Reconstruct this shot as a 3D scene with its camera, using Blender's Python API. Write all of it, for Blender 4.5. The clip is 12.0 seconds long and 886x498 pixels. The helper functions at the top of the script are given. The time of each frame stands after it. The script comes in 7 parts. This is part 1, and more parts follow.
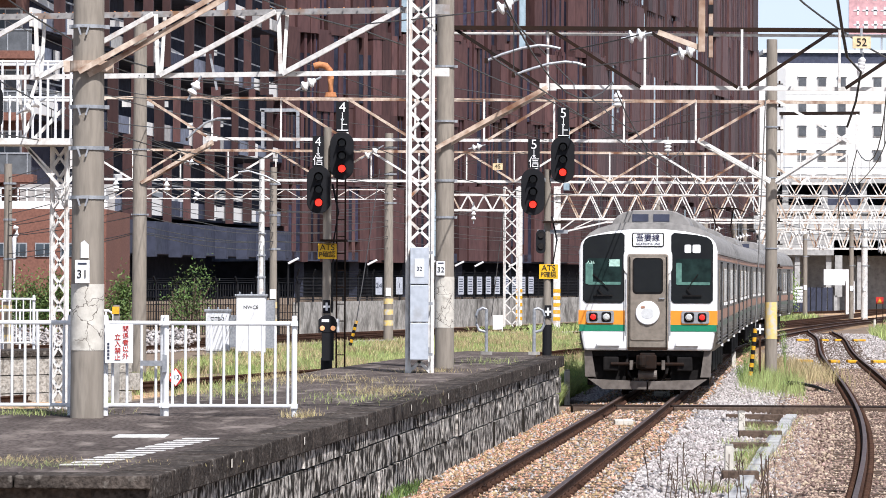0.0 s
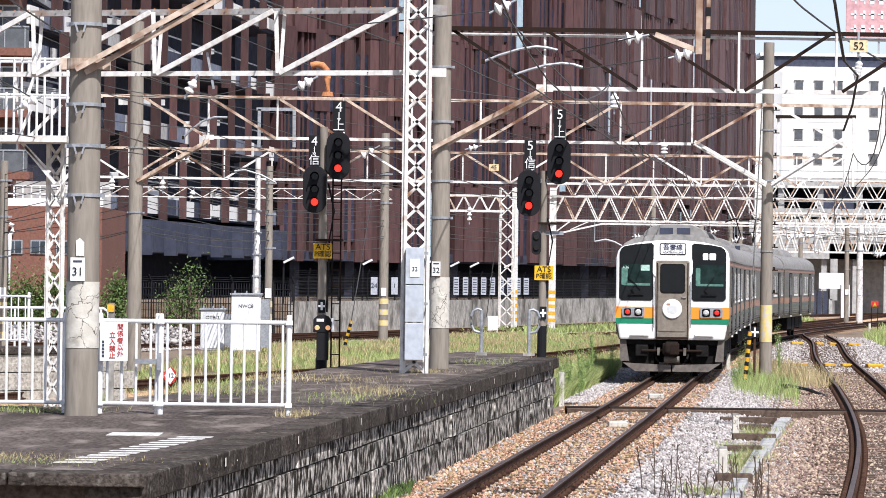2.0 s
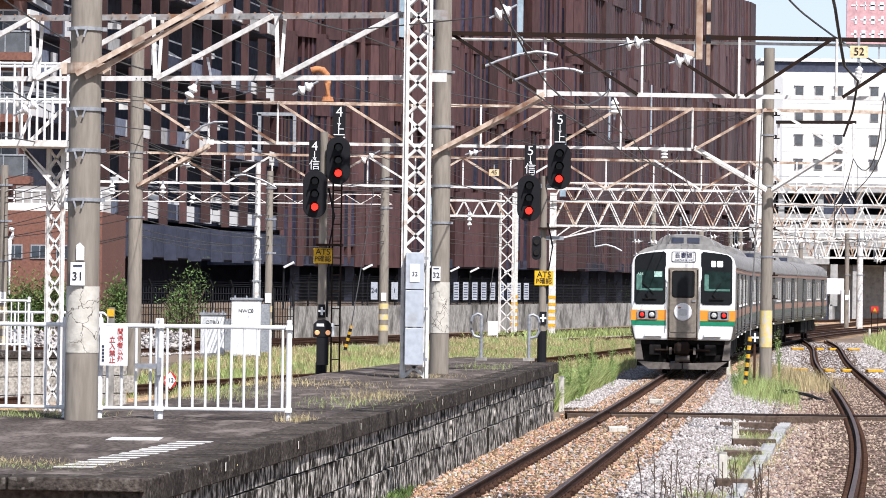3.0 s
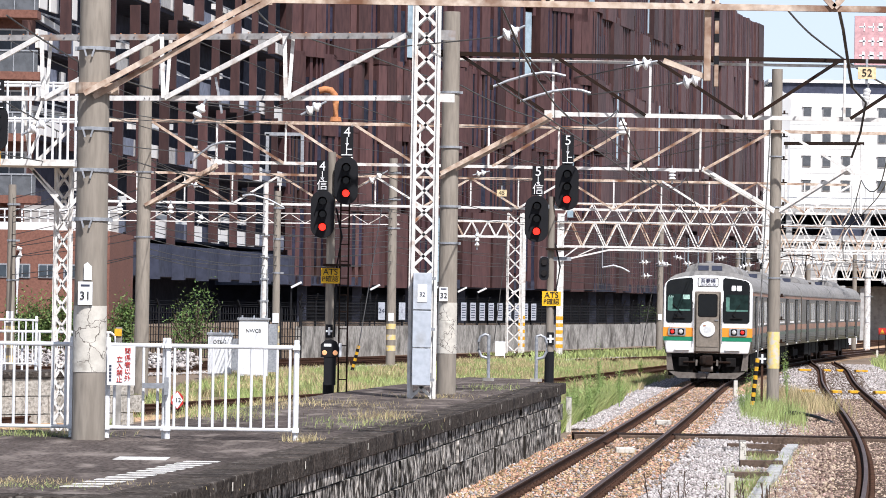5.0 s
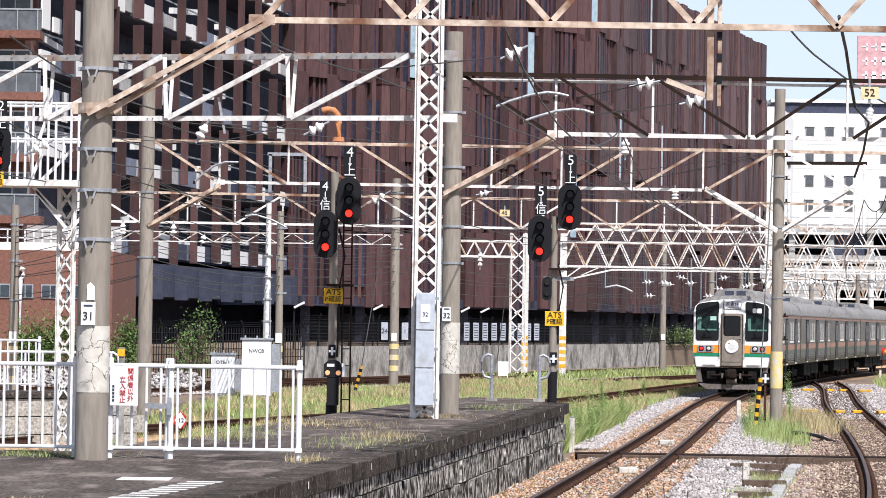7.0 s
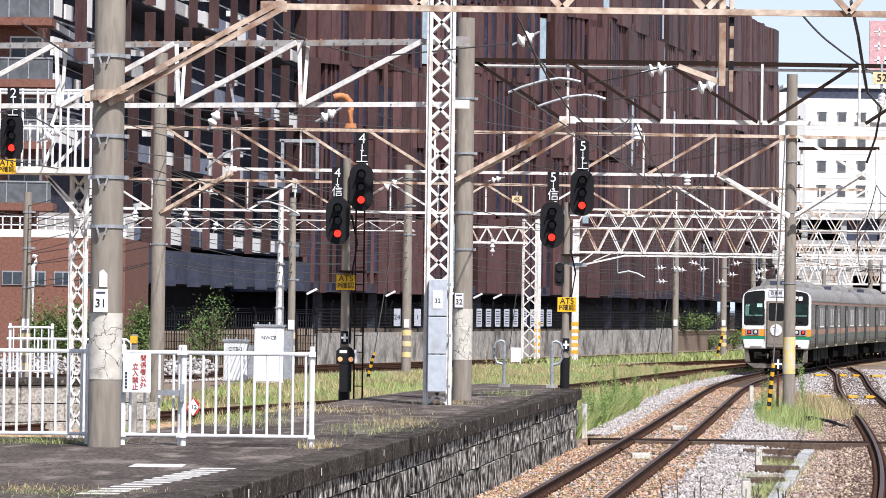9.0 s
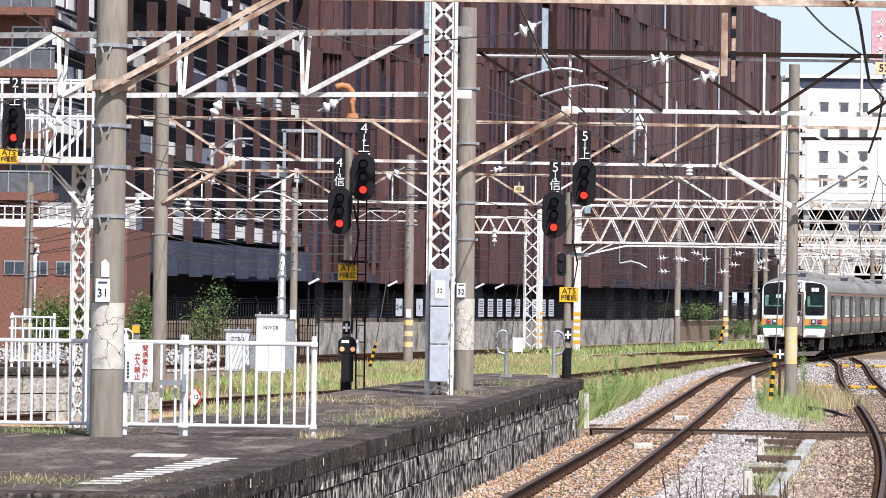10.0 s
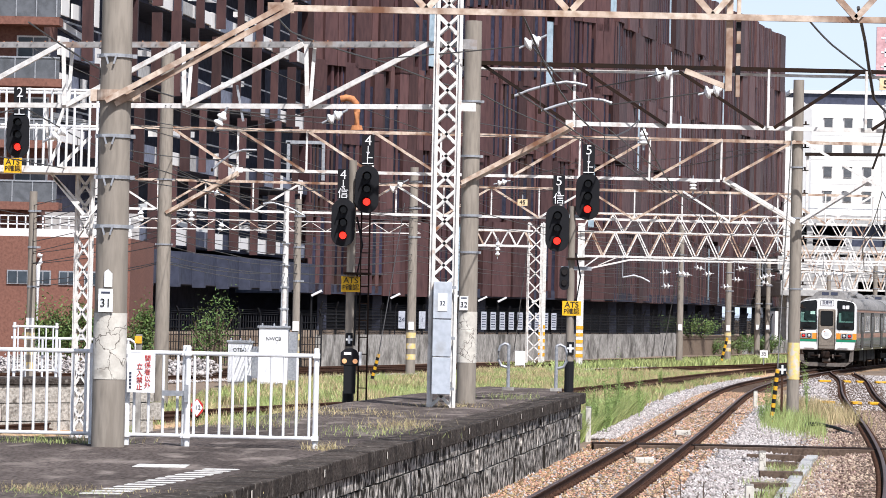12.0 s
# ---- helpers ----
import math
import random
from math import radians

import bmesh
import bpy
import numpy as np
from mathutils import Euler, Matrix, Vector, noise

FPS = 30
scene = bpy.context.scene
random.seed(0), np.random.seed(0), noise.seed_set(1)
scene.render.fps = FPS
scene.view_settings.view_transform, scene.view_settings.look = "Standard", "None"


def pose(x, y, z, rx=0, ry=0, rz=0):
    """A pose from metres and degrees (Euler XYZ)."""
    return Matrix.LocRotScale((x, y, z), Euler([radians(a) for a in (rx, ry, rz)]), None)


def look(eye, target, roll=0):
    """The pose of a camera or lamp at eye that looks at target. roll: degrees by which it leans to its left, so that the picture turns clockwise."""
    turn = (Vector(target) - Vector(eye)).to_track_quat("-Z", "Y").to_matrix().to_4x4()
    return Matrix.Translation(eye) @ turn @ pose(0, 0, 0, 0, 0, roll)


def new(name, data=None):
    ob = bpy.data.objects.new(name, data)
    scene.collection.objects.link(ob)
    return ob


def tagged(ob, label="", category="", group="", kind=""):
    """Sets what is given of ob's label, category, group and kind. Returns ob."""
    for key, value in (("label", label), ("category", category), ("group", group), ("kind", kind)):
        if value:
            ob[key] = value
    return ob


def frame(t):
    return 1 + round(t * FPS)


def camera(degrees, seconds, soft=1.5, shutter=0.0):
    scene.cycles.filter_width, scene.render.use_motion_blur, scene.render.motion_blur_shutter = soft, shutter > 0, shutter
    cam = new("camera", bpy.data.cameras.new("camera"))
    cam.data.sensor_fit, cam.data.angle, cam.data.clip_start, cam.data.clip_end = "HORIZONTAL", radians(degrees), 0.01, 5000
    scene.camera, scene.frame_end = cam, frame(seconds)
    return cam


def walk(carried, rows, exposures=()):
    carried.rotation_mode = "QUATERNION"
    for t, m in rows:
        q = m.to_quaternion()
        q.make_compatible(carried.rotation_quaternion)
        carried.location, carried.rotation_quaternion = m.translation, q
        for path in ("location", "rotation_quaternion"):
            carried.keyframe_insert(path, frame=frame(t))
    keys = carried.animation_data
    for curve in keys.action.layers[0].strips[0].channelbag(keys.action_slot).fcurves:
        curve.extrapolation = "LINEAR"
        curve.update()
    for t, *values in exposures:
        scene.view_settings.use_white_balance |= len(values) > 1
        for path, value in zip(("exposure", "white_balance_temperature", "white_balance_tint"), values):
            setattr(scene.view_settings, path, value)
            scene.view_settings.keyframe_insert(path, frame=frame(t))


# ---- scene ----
# Level 0 is the top of the rails; y runs away from the camera, along the tracks.
CAM_Z = 2.55
cam = camera(13.97, 12.0, soft=0.75)
walk(cam, [
    (0, pose(0, 0, CAM_Z, 90.4342, 0, 0.0000) @ pose(0, 0, 0, 0, 0, 0.250)),
    (0.5, pose(0, 0, CAM_Z, 90.4410, 0, -0.0436) @ pose(0, 0, 0, 0, 0, 0.379)),
    (1, pose(0, 0, CAM_Z, 90.4494, 0, -0.0813) @ pose(0, 0, 0, 0, 0, 0.542)),
    (1.5, pose(0, 0, CAM_Z, 90.4488, 0, -0.0834) @ pose(0, 0, 0, 0, 0, 0.619)),
    (2, pose(0, 0, CAM_Z, 90.4423, 0, -0.0711) @ pose(0, 0, 0, 0, 0, 0.704)),
    (2.5, pose(0, 0, CAM_Z, 90.4561, 0, -0.0671) @ pose(0, 0, 0, 0, 0, 0.709)),
    (3, pose(0, 0, CAM_Z, 90.5214, 0, -0.0684) @ pose(0, 0, 0, 0, 0, 0.767)),
    (5, pose(0, 0, CAM_Z, 90.8429, 0, 0.0559) @ pose(0, 0, 0, 0, 0, 0.909)),
    (5.5, pose(0, 0, CAM_Z, 90.9038, 0, 0.0878) @ pose(0, 0, 0, 0, 0, 0.889)),
    (6, pose(0, 0, CAM_Z, 90.9979, 0, 0.1000) @ pose(0, 0, 0, 0, 0, 0.863)),
    (6.5, pose(0, 0, CAM_Z, 91.0906, 0, 0.1006) @ pose(0, 0, 0, 0, 0, 0.859)),
    (7, pose(0, 0, CAM_Z, 91.1591, 0, 0.1073) @ pose(0, 0, 0, 0, 0, 0.869)),
    (9, pose(0, 0, CAM_Z, 90.9384, 0, 0.3000) @ pose(0, 0, 0, 0, 0, 0.743)),
    (9.5, pose(0, 0, CAM_Z, 90.8199, 0, 0.3426) @ pose(0, 0, 0, 0, 0, 0.738)),
    (10, pose(0, 0, CAM_Z, 90.7791, 0, 0.3293) @ pose(0, 0, 0, 0, 0, 0.774)),
    (10.5, pose(0, 0, CAM_Z, 90.8064, 0, 0.3045) @ pose(0, 0, 0, 0, 0, 0.896)),
    (11, pose(0, 0, CAM_Z, 90.8740, 0, 0.3092) @ pose(0, 0, 0, 0, 0, 1.059)),
    (11.5, pose(0, 0, CAM_Z, 90.9396, 0, 0.3400) @ pose(0, 0, 0, 0, 0, 1.161)),
    (12, pose(0, 0, CAM_Z, 90.9794, 0, 0.3827) @ pose(0, 0, 0, 0, 0, 1.219)),
], exposures=[(0, 0.42, 5950, 12.5), (12, 0.42, 5950, 12.5)])

# ---- light ----
world = bpy.data.worlds.new("sky")
scene.world = world
world.use_nodes = True
wn = world.node_tree.nodes
sky = wn.new("ShaderNodeTexSky")
sky.sky_type, sky.sun_disc = "NISHITA", False
SUN_EL, SUN_AZ = radians(52), radians(157)      # azimuth from +y, clockwise: behind the camera, to its right
sky.sun_elevation, sky.sun_rotation = SUN_EL, SUN_AZ
sky.dust_density, sky.air_density, sky.ozone_density = 2.2, 1.1, 1.2
wn["Background"].inputs["Strength"].default_value = 0.08
# summer haze whitens the sky towards the horizon, all round
wl_new = world.node_tree.links.new
co_w, sep, rng_w, haze = wn.new("ShaderNodeTexCoord"), wn.new("ShaderNodeSeparateXYZ"), wn.new("ShaderNodeMapRange"), wn.new("ShaderNodeMix")
haze.data_type = "RGBA"
wl_new(co_w.outputs["Generated"], sep.inputs[0])
wl_new(sep.outputs["Z"], rng_w.inputs[0])
rng_w.inputs[1].default_value, rng_w.inputs[2].default_value = 0.0, 0.4
rng_w.inputs[3].default_value, rng_w.inputs[4].default_value = 0.9, 0.0
wl_new(rng_w.outputs[0], haze.inputs[0])
wl_new(sky.outputs[0], haze.inputs[6])
haze.inputs[7].default_value = (9.0, 10.0, 11.2, 1)
wl_new(haze.outputs[2], wn["Background"].inputs["Color"])
sun = new("sun", bpy.data.lights.new("sun", "SUN"))
sun.data.energy, sun.data.angle, sun.data.color = 5.0, radians(0.5), (1.0, 0.95, 0.88)
sun_from = Vector((math.sin(SUN_AZ) * math.cos(SUN_EL), math.cos(SUN_AZ) * math.cos(SUN_EL), math.sin(SUN_EL)))
sun.matrix_world = look(sun_from * 50, (0, 0, 0))

# ---- materials ----


def mat(name, base, rough=0.7, metal=0.0, second=None, big=1.0, big_amount=0.5, fine=12.0, fine_amount=0.25,
        bump=0.3, emit=0.0, streak=1.0, stain=None, stain_scale=2.0, stain_cover=0.4, island=0.0, coat=0.0, spec=0.3, stretch=1.0, crack=None, crack_scale=5.0):
    """A surface of two colours at a large scale, a finer grain, relief, and stains with soft edges."""
    m = bpy.data.materials.new(name)
    m.use_nodes = True
    nt = m.node_tree
    bs = nt.nodes["Principled BSDF"]
    N, L = nt.nodes.new, nt.links.new

    def mix(a, b, fac, mode="MIX"):
        x = N("ShaderNodeMix")
        x.data_type, x.blend_type = "RGBA", mode
        for sock, v in ((x.inputs[6], a), (x.inputs[7], b), (x.inputs[0], fac)):
            if hasattr(v, "links"):
                L(v, sock)
            else:
                sock.default_value = v
        return x.outputs[2]

    def ramp(v, lo, hi):
        r = N("ShaderNodeMapRange")
        r.inputs[1].default_value, r.inputs[2].default_value = lo, hi
        L(v, r.inputs[0])
        return r.outputs[0]

    def tex(scale, detail=4.0, zs=1.0):
        mp = N("ShaderNodeMapping")
        mp.inputs["Scale"].default_value = (scale, scale * stretch, scale * zs)
        L(co, mp.inputs["Vector"])
        n = N("ShaderNodeTexNoise")
        n.inputs["Scale"].default_value, n.inputs["Detail"].default_value = 1.0, detail
        L(mp.outputs[0], n.inputs["Vector"])
        return n.outputs[0]

    tc, oi = N("ShaderNodeTexCoord"), N("ShaderNodeObjectInfo")
    shift = N("ShaderNodeVectorMath")
    shift.operation = "ADD"
    sc = N("ShaderNodeMath")
    sc.operation = "MULTIPLY"
    sc.inputs[1].default_value = 37.0
    L(oi.outputs["Random"], sc.inputs[0])
    L(tc.outputs["Object"], shift.inputs[0])
    L(sc.outputs[0], shift.inputs[1])
    co = shift.outputs[0]
    c1 = (*base, 1)
    c2 = (*(second or [v * 0.72 for v in base]), 1)
    fine_n = tex(fine, 6.0, streak)
    col = mix(c1, c2, ramp(tex(big, 5.0, streak), 0.5 - 0.35 * big_amount, 0.5 + 0.55 * (1.2 - big_amount)))
    col = mix(col, [v * (1 - fine_amount) for v in c2[:3]] + [1], ramp(fine_n, 0.4, 0.75))
    if island:
        geo = N("ShaderNodeNewGeometry")
        hs = N("ShaderNodeHueSaturation")
        L(col, hs.inputs["Color"])
        r2 = N("ShaderNodeMapRange")
        r2.inputs[3].default_value, r2.inputs[4].default_value = 1 - island, 1 + island
        both, wrap = N("ShaderNodeMath"), N("ShaderNodeMath")
        both.operation, wrap.operation = "ADD", "FRACT"
        L(geo.outputs["Random Per Island"], both.inputs[0])
        L(oi.outputs["Random"], both.inputs[1])
        L(both.outputs[0], wrap.inputs[0])
        L(wrap.outputs[0], r2.inputs[0])
        L(r2.outputs[0], hs.inputs["Value"])
        r3 = N("ShaderNodeMapRange")
        r3.inputs[3].default_value, r3.inputs[4].default_value = 0.5 - 0.05 * island, 0.5 + 0.05 * island
        L(geo.outputs["Random Per Island"], r3.inputs[0])
        L(r3.outputs[0], hs.inputs["Hue"])
        col = hs.outputs[0]
    if stain:
        s = tex(stain_scale, 8.0, streak)
        col = mix(col, (*stain, 1), ramp(s, 1 - stain_cover - 0.12, 1 - stain_cover + 0.06))
    if crack:
        warp, cv = N("ShaderNodeTexNoise"), N("ShaderNodeTexVoronoi")
        warp.inputs["Scale"].default_value, warp.inputs["Detail"].default_value = crack_scale * 1.3, 3.0
        L(co, warp.inputs["Vector"])
        bend = N("ShaderNodeVectorMath")
        bend.operation = "MULTIPLY_ADD"
        bend.inputs[1].default_value = (0.35, 0.35, 0.35)
        L(warp.outputs["Color"], bend.inputs[0])
        L(co, bend.inputs[2])
        cv.feature = "DISTANCE_TO_EDGE"
        cv.inputs["Scale"].default_value = crack_scale
        L(bend.outputs[0], cv.inputs["Vector"])
        keep_some = ramp(tex(crack_scale * 0.4, 2.0), 0.42, 0.5)
        line_n = N("ShaderNodeMath")
        line_n.operation = "MULTIPLY"
        edge_n = N("ShaderNodeMapRange")
        edge_n.inputs[1].default_value, edge_n.inputs[2].default_value = 0.008, 0.03
        edge_n.inputs[3].default_value, edge_n.inputs[4].default_value = 1.0, 0.0
        L(cv.outputs["Distance"], edge_n.inputs[0])
        L(edge_n.outputs[0], line_n.inputs[0])
        L(keep_some, line_n.inputs[1])
        col = mix(col, (*crack, 1), line_n.outputs[0])
    L(col, bs.inputs["Base Color"])
    rr = N("ShaderNodeMapRange")
    rr.inputs[3].default_value, rr.inputs[4].default_value = max(rough - 0.12, 0.02), min(rough + 0.12, 1)
    L(fine_n, rr.inputs[0])
    L(rr.outputs[0], bs.inputs["Roughness"])
    bs.inputs["Metallic"].default_value = metal
    bs.inputs["Specular IOR Level"].default_value = spec
    bs.inputs["Coat Weight"].default_value = coat
    if bump:
        b = N("ShaderNodeBump")
        b.inputs["Strength"].default_value, b.inputs["Distance"].default_value = bump, 0.02
        L(fine_n, b.inputs["Height"])
        L(b.outputs[0], bs.inputs["Normal"])
    if emit:
        L(col, bs.inputs["Emission Color"])
        bs.inputs["Emission Strength"].default_value = emit
    return m


M_ASPHALT = mat("platform_asphalt", (0.175, 0.143, 0.125), 0.95, spec=0.05, second=(0.062, 0.05, 0.044), big=1.1, big_amount=0.8, fine=22, fine_amount=0.4, stain=(0.22, 0.185, 0.16), stain_scale=2.6, stretch=0.3, stain_cover=0.36, bump=1.6)
M_COPING = mat("coping_concrete", (0.125, 0.103, 0.087), 0.92, spec=0.05, second=(0.036, 0.03, 0.026), big=1.6, big_amount=0.8, fine=25, fine_amount=0.45, stain=(0.24, 0.215, 0.185), stain_scale=9, stain_cover=0.3, bump=1.2)
M_BLOCK = mat("wall_block", (0.8, 0.74, 0.66), 0.95, spec=0.05, second=(0.36, 0.32, 0.28), big=4.0, big_amount=0.6, fine=16, fine_amount=0.7, streak=0.7, stain=(0.03, 0.026, 0.022), stain_scale=8, stain_cover=0.5, bump=2.0)
M_PALEBLOCK = mat("pale_stone_block", (0.52, 0.48, 0.42), 0.95, spec=0.05, second=(0.36, 0.33, 0.28), big=3.0, fine=16, fine_amount=0.45, stain=(0.1, 0.085, 0.07), stain_scale=5, stain_cover=0.33, bump=1.5)
M_MORTAR = mat("wall_mortar", (0.05, 0.045, 0.04), 0.95, fine=30)
M_CONC = mat("pole_concrete", (0.3, 0.262, 0.215), 0.85, second=(0.225, 0.195, 0.158), big=1.6, fine=20, fine_amount=0.12, streak=0.15, stain=(0.17, 0.145, 0.118), stain_scale=2.4, stain_cover=0.27, bump=0.3)
M_PAINTBAND = mat("flaking_white_paint", (0.62, 0.585, 0.51), 0.75, second=(0.54, 0.5, 0.43), big=4, fine=11, fine_amount=0.15, stain=(0.27, 0.24, 0.2), stain_scale=5, stain_cover=0.27, bump=0.5, crack=(0.14, 0.12, 0.1), crack_scale=4.2)
M_MARK = mat("worn_white_marking", (0.72, 0.7, 0.66), 0.8, second=(0.5, 0.48, 0.44), big=4, fine=14, stain=(0.12, 0.105, 0.095), stain_scale=6, stain_cover=0.3)
M_WHITE = mat("white_paint", (0.8, 0.8, 0.8), 0.45, second=(0.7, 0.7, 0.69), big=1.5, fine=20, fine_amount=0.05, bump=0.08)
M_WHITESTEEL = mat("rusting_white_steel", (0.76, 0.74, 0.7), 0.6, second=(0.64, 0.61, 0.56), big=1.2, fine=9, stain=(0.26, 0.12, 0.055), stain_scale=2.4, stain_cover=0.28, bump=0.15)
M_RUSTSTEEL = mat("rusted_beam_steel", (0.64, 0.55, 0.45), 0.75, second=(0.46, 0.31, 0.21), big=1.5, fine=10, stain=(0.16, 0.075, 0.04), stain_scale=2.0, stain_cover=0.42)
M_DARKSTEEL = mat("dark_weathered_steel", (0.014, 0.012, 0.011), 0.85, spec=0.1, second=(0.035, 0.018, 0.011), big=1.3, fine=12)
M_GALV = mat("galvanised_steel", (0.4, 0.41, 0.42), 0.5, 0.4, second=(0.3, 0.31, 0.33), big=2.5, fine=14, bump=0.1)
M_GREYSTEEL = mat("grey_beam_steel", (0.36, 0.35, 0.34), 0.6, second=(0.27, 0.255, 0.24), big=1.5, fine=9, stain=(0.24, 0.13, 0.07), stain_scale=2.2, stain_cover=0.33)
M_CABINET = mat("pale_blue_grey_cabinet", (0.5, 0.53, 0.57), 0.5, second=(0.4, 0.43, 0.47), big=2.0, fine=10, fine_amount=0.1, stain=(0.33, 0.33, 0.33), stain_scale=3, stain_cover=0.3, bump=0.08)
M_SHEET = mat("weathered_notice_sheet", (0.46, 0.48, 0.53), 0.7, second=(0.38, 0.4, 0.45), big=3, fine=12, bump=0)
M_WEED = mat("pale_weed_leaf", (0.2, 0.3, 0.08), 0.65, second=(0.28, 0.36, 0.12), big=1.0, fine=4, island=0.4, bump=0)
M_RAIL = mat("rail_rust", (0.08, 0.042, 0.027), 0.85, spec=0.08, second=(0.045, 0.025, 0.018), big=3, fine=20)
M_RAILTOP = mat("rail_head_worn", (0.15, 0.1, 0.08), 0.5, 0.45, second=(0.09, 0.055, 0.042), big=2, fine=25, bump=0.05)
M_SLEEPER = mat("sleeper_wood", (0.13, 0.09, 0.065), 0.9, second=(0.08, 0.055, 0.04), big=2, fine=20)
M_EARTH = mat("yard_ground", (0.24, 0.185, 0.14), 0.95, spec=0.05, second=(0.2, 0.15, 0.11), big=0.35, fine=8, bump=0.8)
M_STONE_BROWN = mat("rusty_ballast", base=(0.5, 0.345, 0.225), rough=0.9, spec=0.05, second=(0.31, 0.18, 0.1), big=0.6, fine=6, island=0.6, bump=0.3)
M_STONE_DULL = mat("dull_brown_ballast", base=(0.4, 0.3, 0.24), rough=0.9, spec=0.05, second=(0.26, 0.18, 0.135), big=0.6, fine=6, island=0.5, bump=0.3)
M_STONE_GREY = mat("grey_ballast", base=(0.5, 0.465, 0.44), rough=0.9, spec=0.05, second=(0.31, 0.27, 0.25), big=0.6, fine=6, island=0.4, bump=0.3)
M_GRASS = mat("grass_blade", (0.22, 0.3, 0.075), 0.7, second=(0.37, 0.38, 0.17), big=0.35, fine=3, island=0.4, bump=0)
M_DRYGRASS = mat("dry_grass_blade", (0.45, 0.36, 0.19), 0.8, second=(0.33, 0.27, 0.14), big=0.6, fine=3, island=0.4, bump=0)
M_LEAF = mat("shrub_leaf", (0.09, 0.15, 0.035), 0.6, second=(0.14, 0.2, 0.06), big=1.0, fine=4, island=0.5, bump=0)
M_BLACK = mat("black_enamel", (0.012, 0.012, 0.014), 0.65, second=(0.018, 0.018, 0.02), big=2, fine=20, bump=0.05, spec=0.12)
M_WIRE = mat("wire_metal", (0.09, 0.085, 0.08), 0.55, 0.3, big=2, fine=10, bump=0)
M_YELLOW = mat("yellow_paint", (0.78, 0.43, 0.015), 0.6, second=(0.6, 0.32, 0.02), big=3, fine=15, stain=(0.42, 0.37, 0.29), stain_scale=5, stain_cover=0.3)
M_SIGNYELLOW = mat("sign_yellow_enamel", (0.8, 0.46, 0.012), 0.5, second=(0.74, 0.42, 0.012), big=3, fine=15, fine_amount=0.08, bump=0)
M_OLDYELLOW = mat("worn_pale_yellow_paint", (0.74, 0.52, 0.1), 0.7, second=(0.68, 0.58, 0.36), big=5, fine=12, stain=(0.55, 0.51, 0.44), stain_scale=6, stain_cover=0.4)
M_RED = mat("red_paint", (0.6, 0.04, 0.03), 0.5, big=3, fine=20, bump=0)
M_INK = mat("black_lettering", (0.02, 0.02, 0.02), 0.6, big=3, fine=20, bump=0)
M_REDGLOW = mat("lit_red_lens", (1.0, 0.03, 0.015), 0.3, second=(1.0, 0.03, 0.015), fine_amount=0, emit=1.6, bump=0)
M_DARKLENS = mat("unlit_lens", (0.02, 0.016, 0.014), 0.15, bump=0)
M_BROWNPANEL = mat("brown_cladding", (0.09, 0.043, 0.04), 0.6, second=(0.052, 0.026, 0.027), big=0.35, fine=4, fine_amount=0.12, streak=0.25, island=0.42, bump=0.08)
M_BROWNTILE = mat("brown_tile_wall", (0.22, 0.1, 0.07), 0.8, second=(0.17, 0.078, 0.056), big=0.4, fine=9)
M_GREYBAND = mat("grey_blue_cladding", (0.052, 0.058, 0.09), 0.7, second=(0.038, 0.043, 0.068), big=0.3, fine=3, bump=0.05)
M_SLOT = mat("slot_glazing", (0.032, 0.032, 0.054), 0.4, second=(0.013, 0.014, 0.023), big=0.5, fine=3, island=0.7, bump=0, spec=0.12)
# the deep shade inside open storeys is put into this dark tone
M_SHADEVOID = mat("shade_toned_interior", (0.044, 0.047, 0.071), 0.9, second=(0.029, 0.031, 0.049), big=0.3, fine=2)
M_LIGHTGLASS = mat("pale_blue_glazing", (0.36, 0.45, 0.5), 0.2, second=(0.28, 0.37, 0.42), big=0.3, fine=2, bump=0)
M_HOTEL = mat("white_render_wall", (0.74, 0.725, 0.69), 0.85, second=(0.74, 0.72, 0.68), big=0.2, fine=2, fine_amount=0.05, bump=0.05)
M_PALEGREY = mat("pale_blue_grey_panel", (0.2, 0.22, 0.28), 0.6, second=(0.16, 0.175, 0.225), big=0.3, fine=3, bump=0.03)
M_BALCONYGLASS = mat("grey_balcony_glazing", (0.13, 0.135, 0.145), 0.25, second=(0.09, 0.095, 0.1), big=0.5, fine=3, bump=0)
M_DARKGLASS = mat("dark_window_glass", (0.06, 0.075, 0.09), 0.12, second=(0.035, 0.045, 0.055), big=0.5, fine=2, bump=0)
M_FARCONC = mat("far_concrete", (0.45, 0.44, 0.42), 0.9, second=(0.36, 0.35, 0.335), big=0.4, fine=3)
M_WALLCONC = mat("retaining_wall_concrete", (0.46, 0.435, 0.395), 0.9, second=(0.25, 0.235, 0.21), big=1.2, fine=6, streak=0.7, stain=(0.1, 0.092, 0.08), stain_scale=1.1, stain_cover=0.4)
M_INSUL = mat("porcelain_white", (0.8, 0.79, 0.77), 0.25, second=(0.72, 0.71, 0.69), fine_amount=0.03, bump=0)
M_ORANGERUST = mat("orange_rust", (0.55, 0.24, 0.1), 0.8, second=(0.42, 0.17, 0.07), big=6, fine=15)


